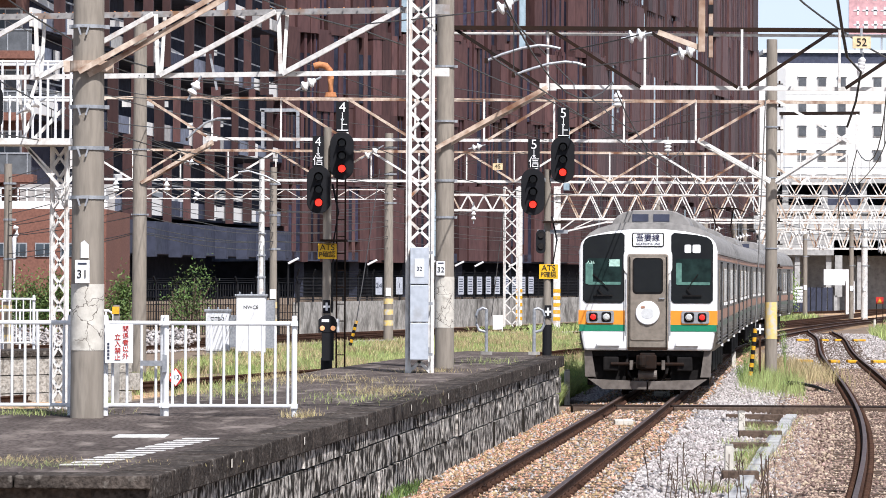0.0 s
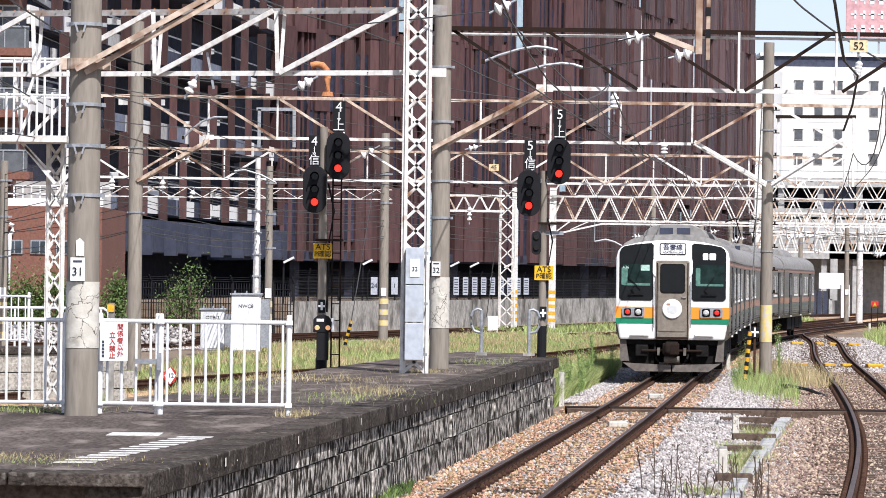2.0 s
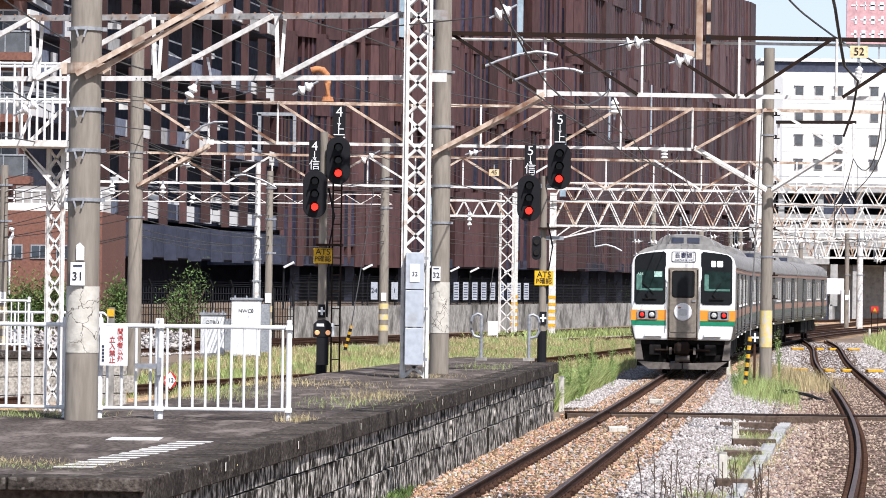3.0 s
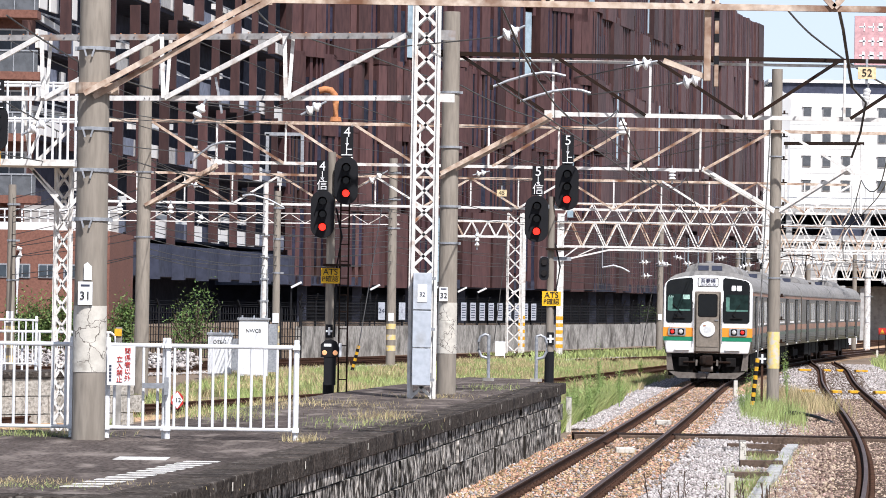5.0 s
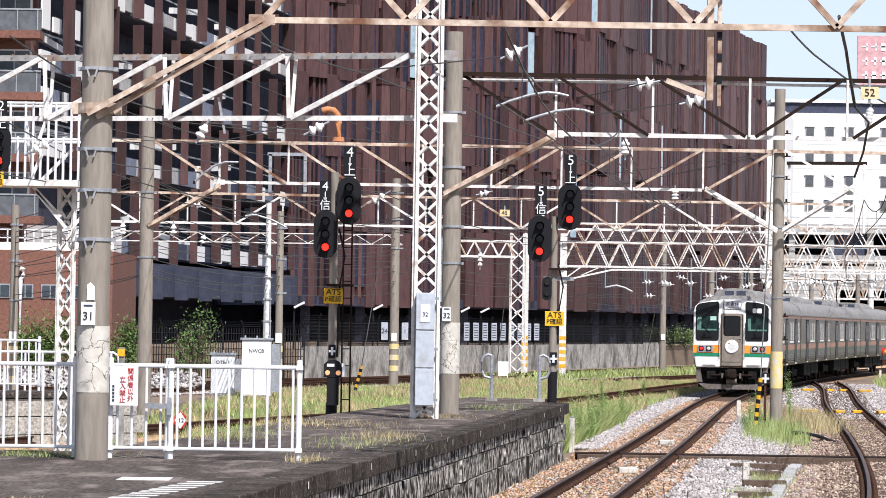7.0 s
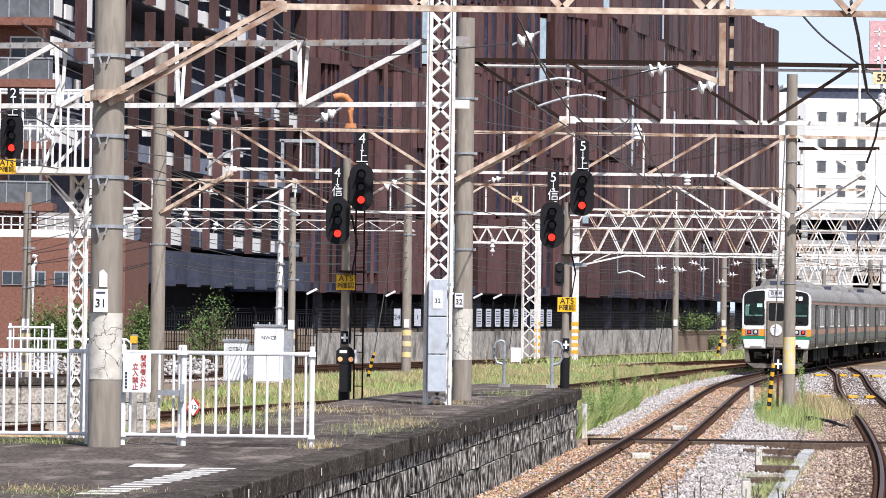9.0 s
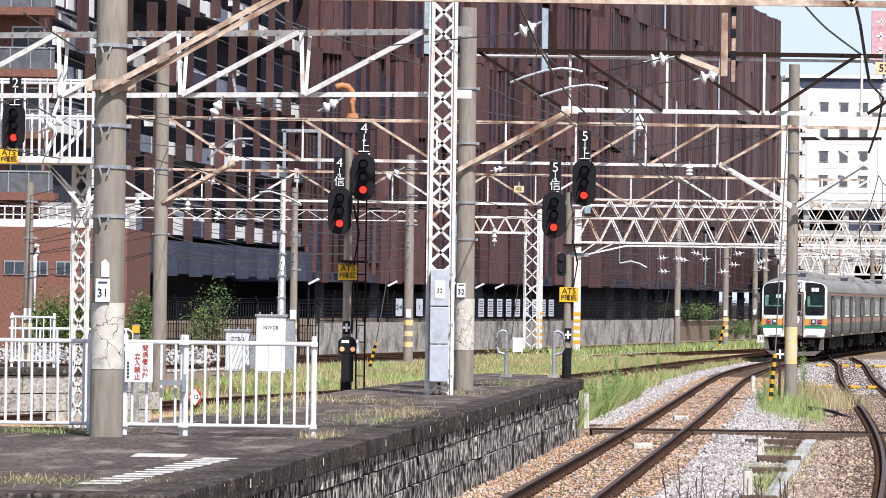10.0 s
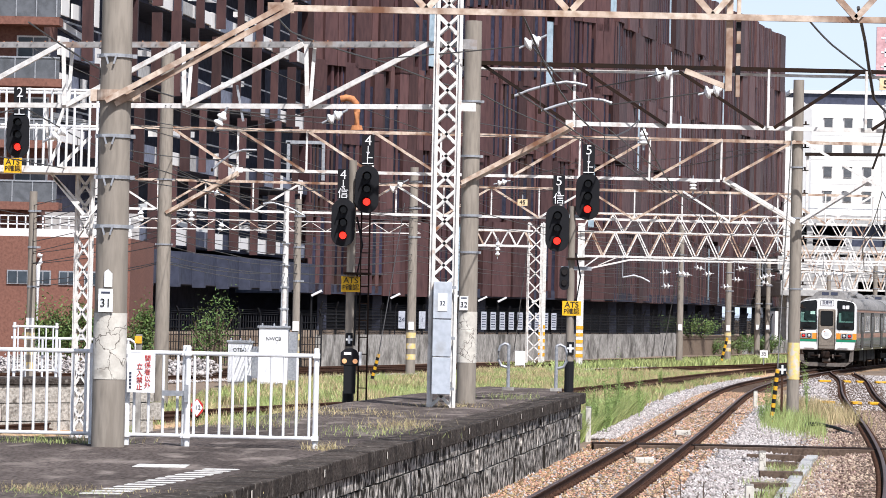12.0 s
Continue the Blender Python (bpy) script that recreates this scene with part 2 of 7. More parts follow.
# ---- shaping ----
class Shape:
    """Collects points and faces in plain lists; faster than growing a bmesh."""

    def __init__(self):
        self.v, self.f = [], []

    def add(self, pts, faces):
        n = len(self.v)
        self.v.extend([tuple(p) for p in pts])
        self.f.extend([tuple(i + n for i in fc) for fc in faces])
        return self

    def box(self, lo, hi, m=None):
        (a, b, c), (d, e, g) = lo, hi
        p = [(a, b, c), (d, b, c), (d, e, c), (a, e, c), (a, b, g), (d, b, g), (d, e, g), (a, e, g)]
        if m is not None:
            p = [m @ Vector(q) for q in p]
        return self.add(p, [(0, 3, 2, 1), (4, 5, 6, 7), (0, 1, 5, 4), (1, 2, 6, 5), (2, 3, 7, 6), (3, 0, 4, 7)])

    def block(self, c, s, m=None):
        return self.box([c[i] - s[i] / 2 for i in range(3)], [c[i] + s[i] / 2 for i in range(3)], m)

    def bar(self, p, q, w, h=None):
        """A square bar from p to q."""
        p, q = Vector(p), Vector(q)
        d = q - p
        m = Matrix.Translation(p) @ d.to_track_quat("Z", "Y").to_matrix().to_4x4()
        h = h or w
        return self.box((-w / 2, -h / 2, 0), (w / 2, h / 2, d.length), m)

    def rod(self, p, q, r, n=8, r2=None):
        p, q = Vector(p), Vector(q)
        d = q - p
        m = Matrix.Translation(p) @ d.to_track_quat("Z", "Y").to_matrix().to_4x4()
        return self.lathe([(r, 0), (r if r2 is None else r2, d.length)], n, m)

    def lathe(self, prof, n=12, m=None):
        """Turns (radius, height) pairs round z and closes both ends."""
        pts = [(r * math.cos(2 * math.pi * i / n), r * math.sin(2 * math.pi * i / n), z) for r, z in prof for i in range(n)]
        fs = [(k * n + i, k * n + (i + 1) % n, (k + 1) * n + (i + 1) % n, (k + 1) * n + i) for k in range(len(prof) - 1) for i in range(n)]
        fs += [tuple(reversed(range(n))), tuple(range((len(prof) - 1) * n, len(prof) * n))]
        return self.add([m @ Vector(p) for p in pts] if m is not None else pts, fs)

    def tube(self, pts, r, n=6):
        pts = [Vector(p) for p in pts]
        rings = []
        for i, p in enumerate(pts):
            d = (pts[min(i + 1, len(pts) - 1)] - pts[max(i - 1, 0)]).normalized()
            q = d.to_track_quat("Z", "Y")
            rings += [p + q @ Vector((r * math.cos(2 * math.pi * k / n), r * math.sin(2 * math.pi * k / n), 0)) for k in range(n)]
        fs = [(j * n + i, j * n + (i + 1) % n, (j + 1) * n + (i + 1) % n, (j + 1) * n + i) for j in range(len(pts) - 1) for i in range(n)]
        fs += [tuple(reversed(range(n))), tuple(range((len(pts) - 1) * n, len(pts) * n))]
        return self.add(rings, fs)

    def prism(self, poly, lo, hi, m=None):
        """A polygon in x, z carried from y = lo to y = hi."""
        n = len(poly)
        p = [(x, lo, z) for x, z in poly] + [(x, hi, z) for x, z in poly]
        fs = [tuple(range(n)), tuple(reversed(range(n, 2 * n)))]
        fs += [(i, n + i, n + (i + 1) % n, (i + 1) % n) for i in range(n)]
        return self.add([m @ Vector(q) for q in p] if m is not None else p, fs)

    def slab(self, poly, lo, hi):
        """A polygon in x, y carried from z = lo to z = hi."""
        n = len(poly)
        p = [(x, y, lo) for x, y in poly] + [(x, y, hi) for x, y in poly]
        fs = [tuple(reversed(range(n))), tuple(range(n, 2 * n))]
        fs += [(i, (i + 1) % n, n + (i + 1) % n, n + i) for i in range(n)]
        return self.add(p, fs)

    def mesh(self, name, material=None):
        me = bpy.data.meshes.new(name)
        me.from_pydata(self.v, [], self.f)
        bm = bmesh.new()
        bm.from_mesh(me)
        if len(bm.faces) < 20000:
            bmesh.ops.recalc_face_normals(bm, faces=bm.faces)
        bm.to_mesh(me)
        bm.free()
        if material:
            me.materials.append(material)
        return me


def thing(name, label, category, at=(0, 0, 0), group="", kind="", m=None):
    ob = new(name)
    ob.empty_display_size = 0.2
    ob.matrix_world = m if m is not None else Matrix.Translation(at)
    return tagged(ob, label, category, group, kind)


def part(name, shape, material, parent, label="", bevel=0.0, smooth=False, kind=""):
    """One mesh under a thing or a part, in that parent's space."""
    me = shape if isinstance(shape, bpy.types.Mesh) else shape.mesh(name, material)
    ob = new(name, me)
    ob.parent = parent
    if smooth:
        me.shade_smooth()
        me.set_sharp_from_angle(angle=radians(40))
    if bevel:
        md = ob.modifiers.new("bevel", "BEVEL")
        md.width, md.segments, md.limit_method = bevel, 2, "ANGLE"
    return tagged(ob, label, kind=kind)


def single(name, shape, material, label, category, group="", kind="", bevel=0.0, smooth=False):
    ob = part(name, shape, material, None, label, bevel, smooth, kind)
    return tagged(ob, category=category, group=group)


WORDS = ("吾妻線", "AGATSUMA LINE", "A36", "31", "32", "24", "1", "2", "4", "5", "上", "信", "ATS", "P確認", "NWC8", "OTB-3", "12", "35", "45", "52", *"関係者以外立入禁止")


def letter_meshes():
    """Every word once, one unit high, as a mesh."""
    made = {}
    for w in WORDS:
        cu = bpy.data.curves.new("text", "FONT")
        cu.body, cu.extrude, cu.align_x, cu.align_y = w, 0.03, "CENTER", "CENTER"
        made[w] = new("text", cu)
    graph = bpy.context.evaluated_depsgraph_get()
    out = {w: bpy.data.meshes.new_from_object(ob.evaluated_get(graph)) for w, ob in made.items()}
    for ob in made.values():
        cu = ob.data
        bpy.data.objects.remove(ob)
        bpy.data.curves.remove(cu)
    return out


LETTERS = letter_meshes()


def writing(body, size, material, parent, at, name="lettering"):
    """Upright writing that faces the camera's side (towards -y), at a place in the parent's space."""
    me = LETTERS[body].copy()
    me.materials.clear()
    me.materials.append(material)
    ob = part(name, me, material, parent)
    ob.matrix_local = Matrix.Translation(at) @ Euler((radians(90), 0, 0)).to_matrix().to_4x4() @ Matrix.Scale(size, 4)
    return ob


# ---- lines of the tracks in plan ----
class Line:
    """A smooth curve x(y) through knots."""

    def __init__(self, knots):
        self.k = np.array(knots, float)
        y = np.arange(self.k[0, 1], self.k[-1, 1] + 0.01, 1.0)
        x = np.interp(y, self.k[:, 1], self.k[:, 0])
        for _ in range(3):
            w = 8
            pad = np.concatenate([x[0] + (np.arange(-w, 0)) * (x[1] - x[0]), x, x[-1] + np.arange(1, w + 1) * (x[-1] - x[-2])])
            x = np.convolve(pad, np.ones(2 * w + 1) / (2 * w + 1), "valid")
        self.y, self.xs = y, x
        self.u = np.concatenate([[0], np.cumsum(np.hypot(np.diff(x), np.diff(y)))])

    def x(self, y):
        return np.interp(y, self.y, self.xs)

    def slope(self, y):
        return (self.x(y + 1) - self.x(y - 1)) / 2

    def at(self, u):
        """The place at the running length u."""
        yy = np.interp(u, self.u, self.y)
        return float(np.interp(yy, self.y, self.xs)), float(yy)

    def side(self, y, off):
        """A point off metres to the right of the line."""
        s = self.slope(y)
        n = math.hypot(1, s)
        return float(self.x(y) + off / n), float(y - off * s / n)


MAIN = Line([(-1.3, 24), (0.6, 41.6), (1.75, 52.6), (2.85, 62.6), (4.39, 77.2), (6.5, 98), (9.1, 124), (11.0, 140), (14.2, 159.5), (17.9, 181), (21.5, 200), (28.2, 230), (36.6, 264), (48, 305), (62, 350)])
RIGHT = Line([(3.0, 24), (5.45, 42.7), (6.43, 49.9), (7.27, 56.8), (8.25, 65.7), (9.3, 76.7), (10.7, 92), (13.4, 123), (17.2, 160), (18.6, 182), (22.2, 200)])
MID = Line([(-15, 58), (-3.2, 98), (4.03, 121), (9.2, 151), (17.5, 194), (30, 240), (48, 300), (65, 350)])
JOIN = Line([(4, 160), (19.7, 208), (36, 290), (50, 345)])
BACK = Line([(-24, 105), (-6, 158), (1.0, 178), (9.5, 208), (24, 262), (40, 310), (55, 350)])

# ---- ground ----
def ground_level(x, y):
    """Fine unevenness of the yard, under the ballast."""
    return -0.24 + 0.05 * noise.noise((x * 0.35, y * 0.2, 0)) + 0.02 * noise.noise((x * 1.7, y * 1.1, 3))


def make_ground():
    ys = np.concatenate([[-400, -100, -30, 0, 15], np.arange(24, 110, 0.8), np.arange(110, 260, 2.5), [270, 300, 350, 420, 600, 1000, 1800, 3000]])
    xs = np.concatenate([[-3000, -1000, -400, -150, -80, -50], np.arange(-36, -12, 2), np.arange(-12, 20, 0.5), np.arange(20, 60, 2), [80, 150, 400, 1000, 3000]])
    nx, ny = len(xs), len(ys)
    pts = [(x, y, ground_level(x, y) if abs(x) < 60 and 0 < y < 350 else -0.24) for y in ys for x in xs]
    fs = [(j * nx + i, j * nx + i + 1, (j + 1) * nx + i + 1, (j + 1) * nx + i) for j in range(ny - 1) for i in range(nx - 1)]
    ob = single("ground", Shape().add(pts, fs), M_EARTH, "brown gravelly railway yard ground with weeds", "ground", kind="structure")
    ob.data.shade_smooth()


make_ground()


def sweep(line, off, prof, y0, y1, step=1.0):
    """Carries a closed (x, z) profile along a line, off metres to its right."""
    s = Shape()
    ys = np.arange(y0, y1 + 0.01, step)
    n = len(prof)
    pts = []
    for y in ys:
        for px, pz in prof:
            x, yy = line.side(y, off + px)
            pts.append((x, yy, pz))
    fs = [(j * n + i, j * n + (i + 1) % n, (j + 1) * n + (i + 1) % n, (j + 1) * n + i) for j in range(len(ys) - 1) for i in range(n)]
    fs += [tuple(reversed(range(n))), tuple(range((len(ys) - 1) * n, len(ys) * n))]
    return s.add(pts, fs)


WEB = [(-0.06, -0.15), (0.06, -0.15), (0.06, -0.135), (0.012, -0.12), (0.012, -0.04), (0.033, -0.03), (0.033, -0.008), (-0.033, -0.008), (-0.033, -0.03), (-0.012, -0.04), (-0.012, -0.12), (-0.06, -0.135)]
HEAD = [(-0.033, -0.008), (0.033, -0.008), (0.028, 0.0), (-0.028, 0.0)]


def make_track(line, y0, y1, label, sleepers=True, polished=True, bed=True):
    tr = thing("railway_track", label, "railway track", kind="structure")
    if bed:
        w = [(-1.5, -0.42), (1.5, -0.42), (1.1, -0.17), (-1.1, -0.17)]
        part("ballast_bed", sweep(line, 0, w, y0, y1), M_STONE_BROWN, tr, "brown stone ballast")
    for off in (-0.566, 0.566):
        r = part("rail", sweep(line, off, WEB, y0, y1), M_RAIL, tr, "rusty steel rail")
        part("rail_head", sweep(line, off, HEAD, y0, y1), M_RAILTOP if polished else M_RAIL, r)
    if sleepers:
        box = Shape().box((-1.05, -0.1, -0.3), (1.05, 0.1, -0.148)).mesh("sleeper", M_SLEEPER)
        clip = Shape()
        for sx in (-0.566, 0.566):
            for k in (-1, 1):
                clip.lathe([(0.045, 0), (0.05, 0.03), (0.025, 0.07)], 6, pose(sx + k * 0.1, 0, -0.148))
        clip = clip.mesh("rail_fastening", M_RAIL)
        u, count = float(np.interp(y0, line.y, line.u)) + 0.3, 0
        end = float(np.interp(y1, line.y, line.u))
        while u < end and count < 290:
            x, y = line.at(u)
            m = pose(x, y, 0, 0, 0, -math.degrees(math.atan(line.slope(y))))
            sl = part("sleeper", box, None, tr)
            sl.matrix_local = m
            cl = part("rail_fastening", clip, None, sl)
            u, count = u + 0.6, count + 1
    return tr


make_track(MAIN, 26, 340, "curving single railway track with worn rails on brown ballast")
make_track(RIGHT, 26, 178, "railway track with rusty rails joining the main line", polished=True)
make_track(MID, 60, 330, "rusty railway track half sunk in grass", sleepers=False, polished=False)
make_track(JOIN, 168, 330, "rusty track crossing towards the junction", sleepers=False, polished=False)
make_track(BACK, 108, 330, "rusty siding track behind the grass", sleepers=False, polished=False)

SIDING = Line([(-20, 105), (-2.8, 156), (3.2, 178), (9.6, 208), (24.3, 262)])
make_track(SIDING, 108, 207, "rusty siding track with pale ballast beside it", sleepers=False, polished=False)

# ---- platform ----
PLAT = 0.93


def platform_edge(y):
    return MAIN.side(y, -1.52)


def make_platform():
    pl = thing("platform", "low old station platform with dark asphalt and a concrete block face", "platform", kind="structure")
    front = [platform_edge(y) for y in np.arange(28.8, 73.3, 1.5)]
    inner = [MAIN.side(y, -2.0) for y in np.arange(28.8, 73.3, 1.5)]
    back = [(1.98, 77.6), (0.5, 78.6), (-1.0, 70), (-2.05, 62.5), (-3.6, 48.8), (-4.4, 43.5), (-9.5, 44.5), (-12, 29.0)]
    part("paving", Shape().slab([(-12, 28.9)] + inner + back[:-1], -0.3, PLAT), M_ASPHALT, pl, "worn dark asphalt")
    # coping: thick stones along the edge, each a separate piece
    ys = np.arange(28.65, 73.0, 0.9)
    for i, y in enumerate(ys):
        a, b = platform_edge(y + 0.006), platform_edge(min(y + 0.894, 73.5))
        c, d = MAIN.side(min(y + 0.894, 73.5), -2.02), MAIN.side(y + 0.006, -2.02)
        part("coping_stone", Shape().slab([a, b, c, d], PLAT - 0.2, PLAT + 0.012 + 0.006 * math.sin(i * 2.1)), M_COPING, pl, bevel=0.012)
    xe, ye = platform_edge(28.65)
    for i in range(8):
        x1 = xe - 0.01 - i * 1.1
        part("coping_stone", Shape().slab([(x1, ye - 0.05), (x1, ye + 0.45), (x1 - 1.09, ye + 0.5), (x1 - 1.09, ye)], PLAT - 0.085, PLAT + 0.022), M_COPING, pl, bevel=0.012)
    part("end_wall", Shape().box((xe - 9, ye + 0.42, -0.3), (xe - 0.2, ye + 0.6, PLAT - 0.09)), M_MORTAR, pl)
    # face of concrete blocks in four courses, with recessed joints
    core = sweep(MAIN, -1.74, [(-0.25, -0.35), (0.02, -0.35), (0.02, PLAT - 0.2), (-0.25, PLAT - 0.2)], 29.1, 73.3)
    part("wall_core", core, M_MORTAR, pl)
    rnd = random.Random(3)
    levels = (-0.3, 0.2, 0.54, PLAT - 0.18)
    for row in range(3):
        y = 28.9 + 0.3 * (row % 2)
        while y < 72.6:
            ln = rnd.uniform(0.8, 1.25)
            o = rnd.uniform(-0.02, 0.02)
            a, b = MAIN.side(y + 0.01, -1.58 + o), MAIN.side(min(y + ln, 73.3) - 0.01, -1.58 + o)
            c, d = MAIN.side(min(y + ln, 73.3) - 0.01, -1.75), MAIN.side(y + 0.01, -1.75)
            part("wall_block", Shape().slab([a, b, c, d], levels[row] + 0.01, levels[row + 1] - 0.01), M_BLOCK, pl)
            y += ln


make_platform()


# ---- poles ----
def concrete_pole(x, y, z0, z1, r, label, bands=(), rings=(), top=True, paint=None):
    p = thing("concrete_pole", label, "pole", (x, y, 0), group="catenary poles")
    part("shaft", Shape().lathe([(r, z0), (r * 0.93, (z0 + z1) / 2), (r * 0.86, z1)], 24), M_CONC, p, smooth=True)
    for a, b, mtl, lab in bands:
        part("paint_band", Shape().lathe([(r * 1.012, a), (r * 1.0, b)], 24), mtl, p, lab, smooth=True)
    for z in rings:
        part("steel_band", Shape().lathe([(r * 0.95, z - 0.02), (r * 1.03, z - 0.02), (r * 1.03, z + 0.02), (r * 0.95, z + 0.02)], 20)
             .block((r * 1.08, 0, z), (0.06, 0.05, 0.045)).block((-r * 1.06, 0, z), (0.04, 0.05, 0.045)), M_GALV, p, "galvanised steel band")
    return p


def lattice_mast(x, y, z0, z1, w, label, step=0.42, mtl=None, bar=0.07):
    """Four corner angles with crossing flats on each face."""
    mtl = mtl or M_WHITESTEEL
    g = thing("lattice_mast", label, "mast", (x, y, 0), group="lattice masts")
    h = w / 2
    for sx in (-h, h):
        for sy in (-h, h):
            part("corner_angle", Shape().box((sx - bar / 2, sy - 0.006, z0), (sx + bar / 2, sy + 0.006, z1)).box((sx - 0.006, sy - bar / 2, z0), (sx + 0.006, sy + bar / 2, z1)), mtl, g)
    n = round((z1 - z0) / step)
    st = (z1 - z0) / n
    for face in range(4):
        for i in range(n):
            za, zb = z0 + i * st, z0 + (i + 1) * st
            for l, r in (((-h, za), (h, zb)), ((h, za), (-h, zb))):
                k = h - 0.004 if face % 2 else -h + 0.004
                if face < 2:
                    part("lacing_bar", Shape().bar((l[0], k, l[1]), (r[0], k, r[1]), 0.012, bar * 0.5), mtl, g)
                else:
                    part("lacing_bar", Shape().bar((k, l[0], l[1]), (k, r[0], r[1]), 0.012, bar * 0.5), mtl, g)
    return g


P31 = (-4.028, 41.0)
P32 = (0.032, 63.8)
P33 = (8.897, 98.0)
P24 = (-8.142, 97.0)
MAST = (-0.387, 60.8)
concrete_pole(*P31, PLAT - 0.2, 9.5, 0.19, "thick grey concrete catenary pole with flaking white band on the platform",
              bands=[(1.696, 2.446, M_PAINTBAND, "flaking white paint")], rings=[5.361, 4.451, 3.984, 3.426])
concrete_pole(*P32, PLAT - 0.2, 7.679, 0.172, "grey concrete catenary pole beside the white lattice mast",
              bands=[(1.648, 2.545, M_PAINTBAND, "flaking white paint")], rings=[6.254, 5.287, 4.24, 3.592])
concrete_pole(*P33, -0.4, 9.012, 0.17, "slim concrete catenary pole with yellow band in tall weeds",
              bands=[(0.897, 1.892, M_OLDYELLOW, "worn yellow paint")], rings=[6.639, 5.261, 3.347])
p33 = bpy.data.objects["concrete_pole.002"]
for i in range(11):
    part("step_bolt", Shape().rod((0.12, -0.05, 1.6 + i * 0.62), (0.3, -0.08, 1.6 + i * 0.62), 0.016, 6).block((0.2, -0.07, 1.64 + i * 0.62), (0.05, 0.05, 0.1)), M_DARKSTEEL, p33)
concrete_pole(*P24, -0.4, 9.3, 0.2, "grey concrete catenary pole beyond the fence", rings=[5.917, 4.174])
lattice_mast(*MAST, PLAT, 9.0, 0.385, "white lattice steel mast with a grey cabinet at its foot", step=0.36, bar=0.095)


# ---- buildings ----
def along(a, b, t):
    return a[0] + (b[0] - a[0]) * t, a[1] + (b[1] - a[1]) * t


def facing(a, b):
    """A space with x along the wall from a to b and -y out of it, towards the tracks."""
    return Matrix.Translation((a[0], a[1], 0)) @ Matrix.Rotation(math.atan2(b[1] - a[1], b[0] - a[0]), 4, "Z")


B_A, B_B, B_C, B_D = (-17.6, 172.0), (-10.2, 231.0), (10.5, 259.0), (28.9, 333.0)
ROOF = 28.4


def make_cladded_building():
    bl = thing("cladded_building", "large dark brown building with staggered vertical metal cladding", "building")
    part("core", Shape().slab([(B_B[0], B_B[1] + 1.2), (B_C[0] - 0.3, B_C[1] + 1.2), (B_D[0] - 0.4, B_D[1] + 0.2), (B_D[0] - 0.2, B_D[1] + 8), (-20, 420), (-40, 330)], 4.1, ROOF - 0.6), M_SHADEVOID, bl)
    part("pale_return_wall", Shape().slab([(B_D[0] + 0.2, B_D[1] + 0.4), (B_D[0] + 1.5, B_D[1] + 0.4), (B_D[0] + 4.5, B_D[1] + 20), (B_D[0], B_D[1] + 20)], 3.2, ROOF - 5.5), M_HOTEL, bl)
    rnd = random.Random(11)
    louvres, slots = Shape(), Shape()
    glazing = []
    for a, b, wide in ((B_B, B_C, 1.35), (B_C, B_D, 2.3)):
        m = facing(a, b)
        ln = math.hypot(b[0] - a[0], b[1] - a[1])
        tiers = [3.6, 8.4, 13.2, 18.2, 23.2, ROOF]
        for k in range(5):
            x = 0.0
            while x < ln - 0.3:
                kind = rnd.random()
                w = min(rnd.choice((0.7, 1.0, 1.0, 1.35, 1.7)) * wide / 1.35, ln - x)
                drop = rnd.choice((0, 0, 0, 0, 0.5, -0.35)) if k else rnd.choice((0, 0, 0.15))
                z0, z1 = tiers[k] - drop, tiers[k + 1] + (rnd.choice((0, 0.3, 0.5)) if k < 4 else rnd.choice((0, 0.06, 0.12)))
                if kind < 0.42:
                    d = rnd.choice((0.0, 0.0, 0.06, 0.14))
                    part("cladding_panel", Shape().box((x + 0.02, -d - 0.12, z0), (x + w - 0.04, 0.9, z1), m), M_BROWNPANEL, bl)
                elif kind < 0.95:
                    n = max(2, int(w / 0.72))
                    for i in range(n):
                        f = rnd.choice((0.4, 0.5, 0.6))
                        louvres.box((x + i * w / n, -rnd.choice((0.0, 0.03)), z0), (x + (i + f) * w / n, 0.9, z1), m)
                        slots.box((x + (i + f) * w / n, 0.03, z0 + rnd.choice((0, 0.2, 1.2))), (x + (i + 1) * w / n, 0.9, z1 - rnd.choice((0, 0.3, 1.6))), m)
                else:
                    glazing.append((m, x, w, z0, z1))
                    louvres.box((x, -0.05, z0), (x + 0.18, 0.9, z1), m)
                x += w
    part("louvre_slats", louvres, M_BROWNPANEL, bl, "narrow brown louvre slats", kind="stuff")
    part("slot_glazing", slots, M_SLOT, bl, "dark blue grey glazing strips", kind="stuff")
    for m, x, w, z0, z1 in glazing[:22]:
        part("window", Shape().box((x + 0.2, -0.03, z0 + 0.3), (x + min(w, 1.0) - 0.05, 0.6, z1 - 0.3), m), M_LIGHTGLASS, bl, "narrow pale blue glazing")
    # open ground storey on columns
    # soffit and rear wall carry the undercroft's shade as dark colour
    part("soffit", Shape().slab([B_B, B_C, B_D, (B_D[0] - 8, B_D[1] + 8), (-20, 262)], 3.5, 4.1), M_SHADEVOID, bl)
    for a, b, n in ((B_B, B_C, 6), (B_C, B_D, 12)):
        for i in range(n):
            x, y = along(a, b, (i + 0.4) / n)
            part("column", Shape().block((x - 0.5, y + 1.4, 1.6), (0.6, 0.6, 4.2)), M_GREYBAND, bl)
    part("rear_wall", Shape().slab([(-19, 246), (9, 275), (24, 345), (24, 346), (8, 276), (-20, 247)], -0.3, 4), M_SHADEVOID, bl)


make_cladded_building()


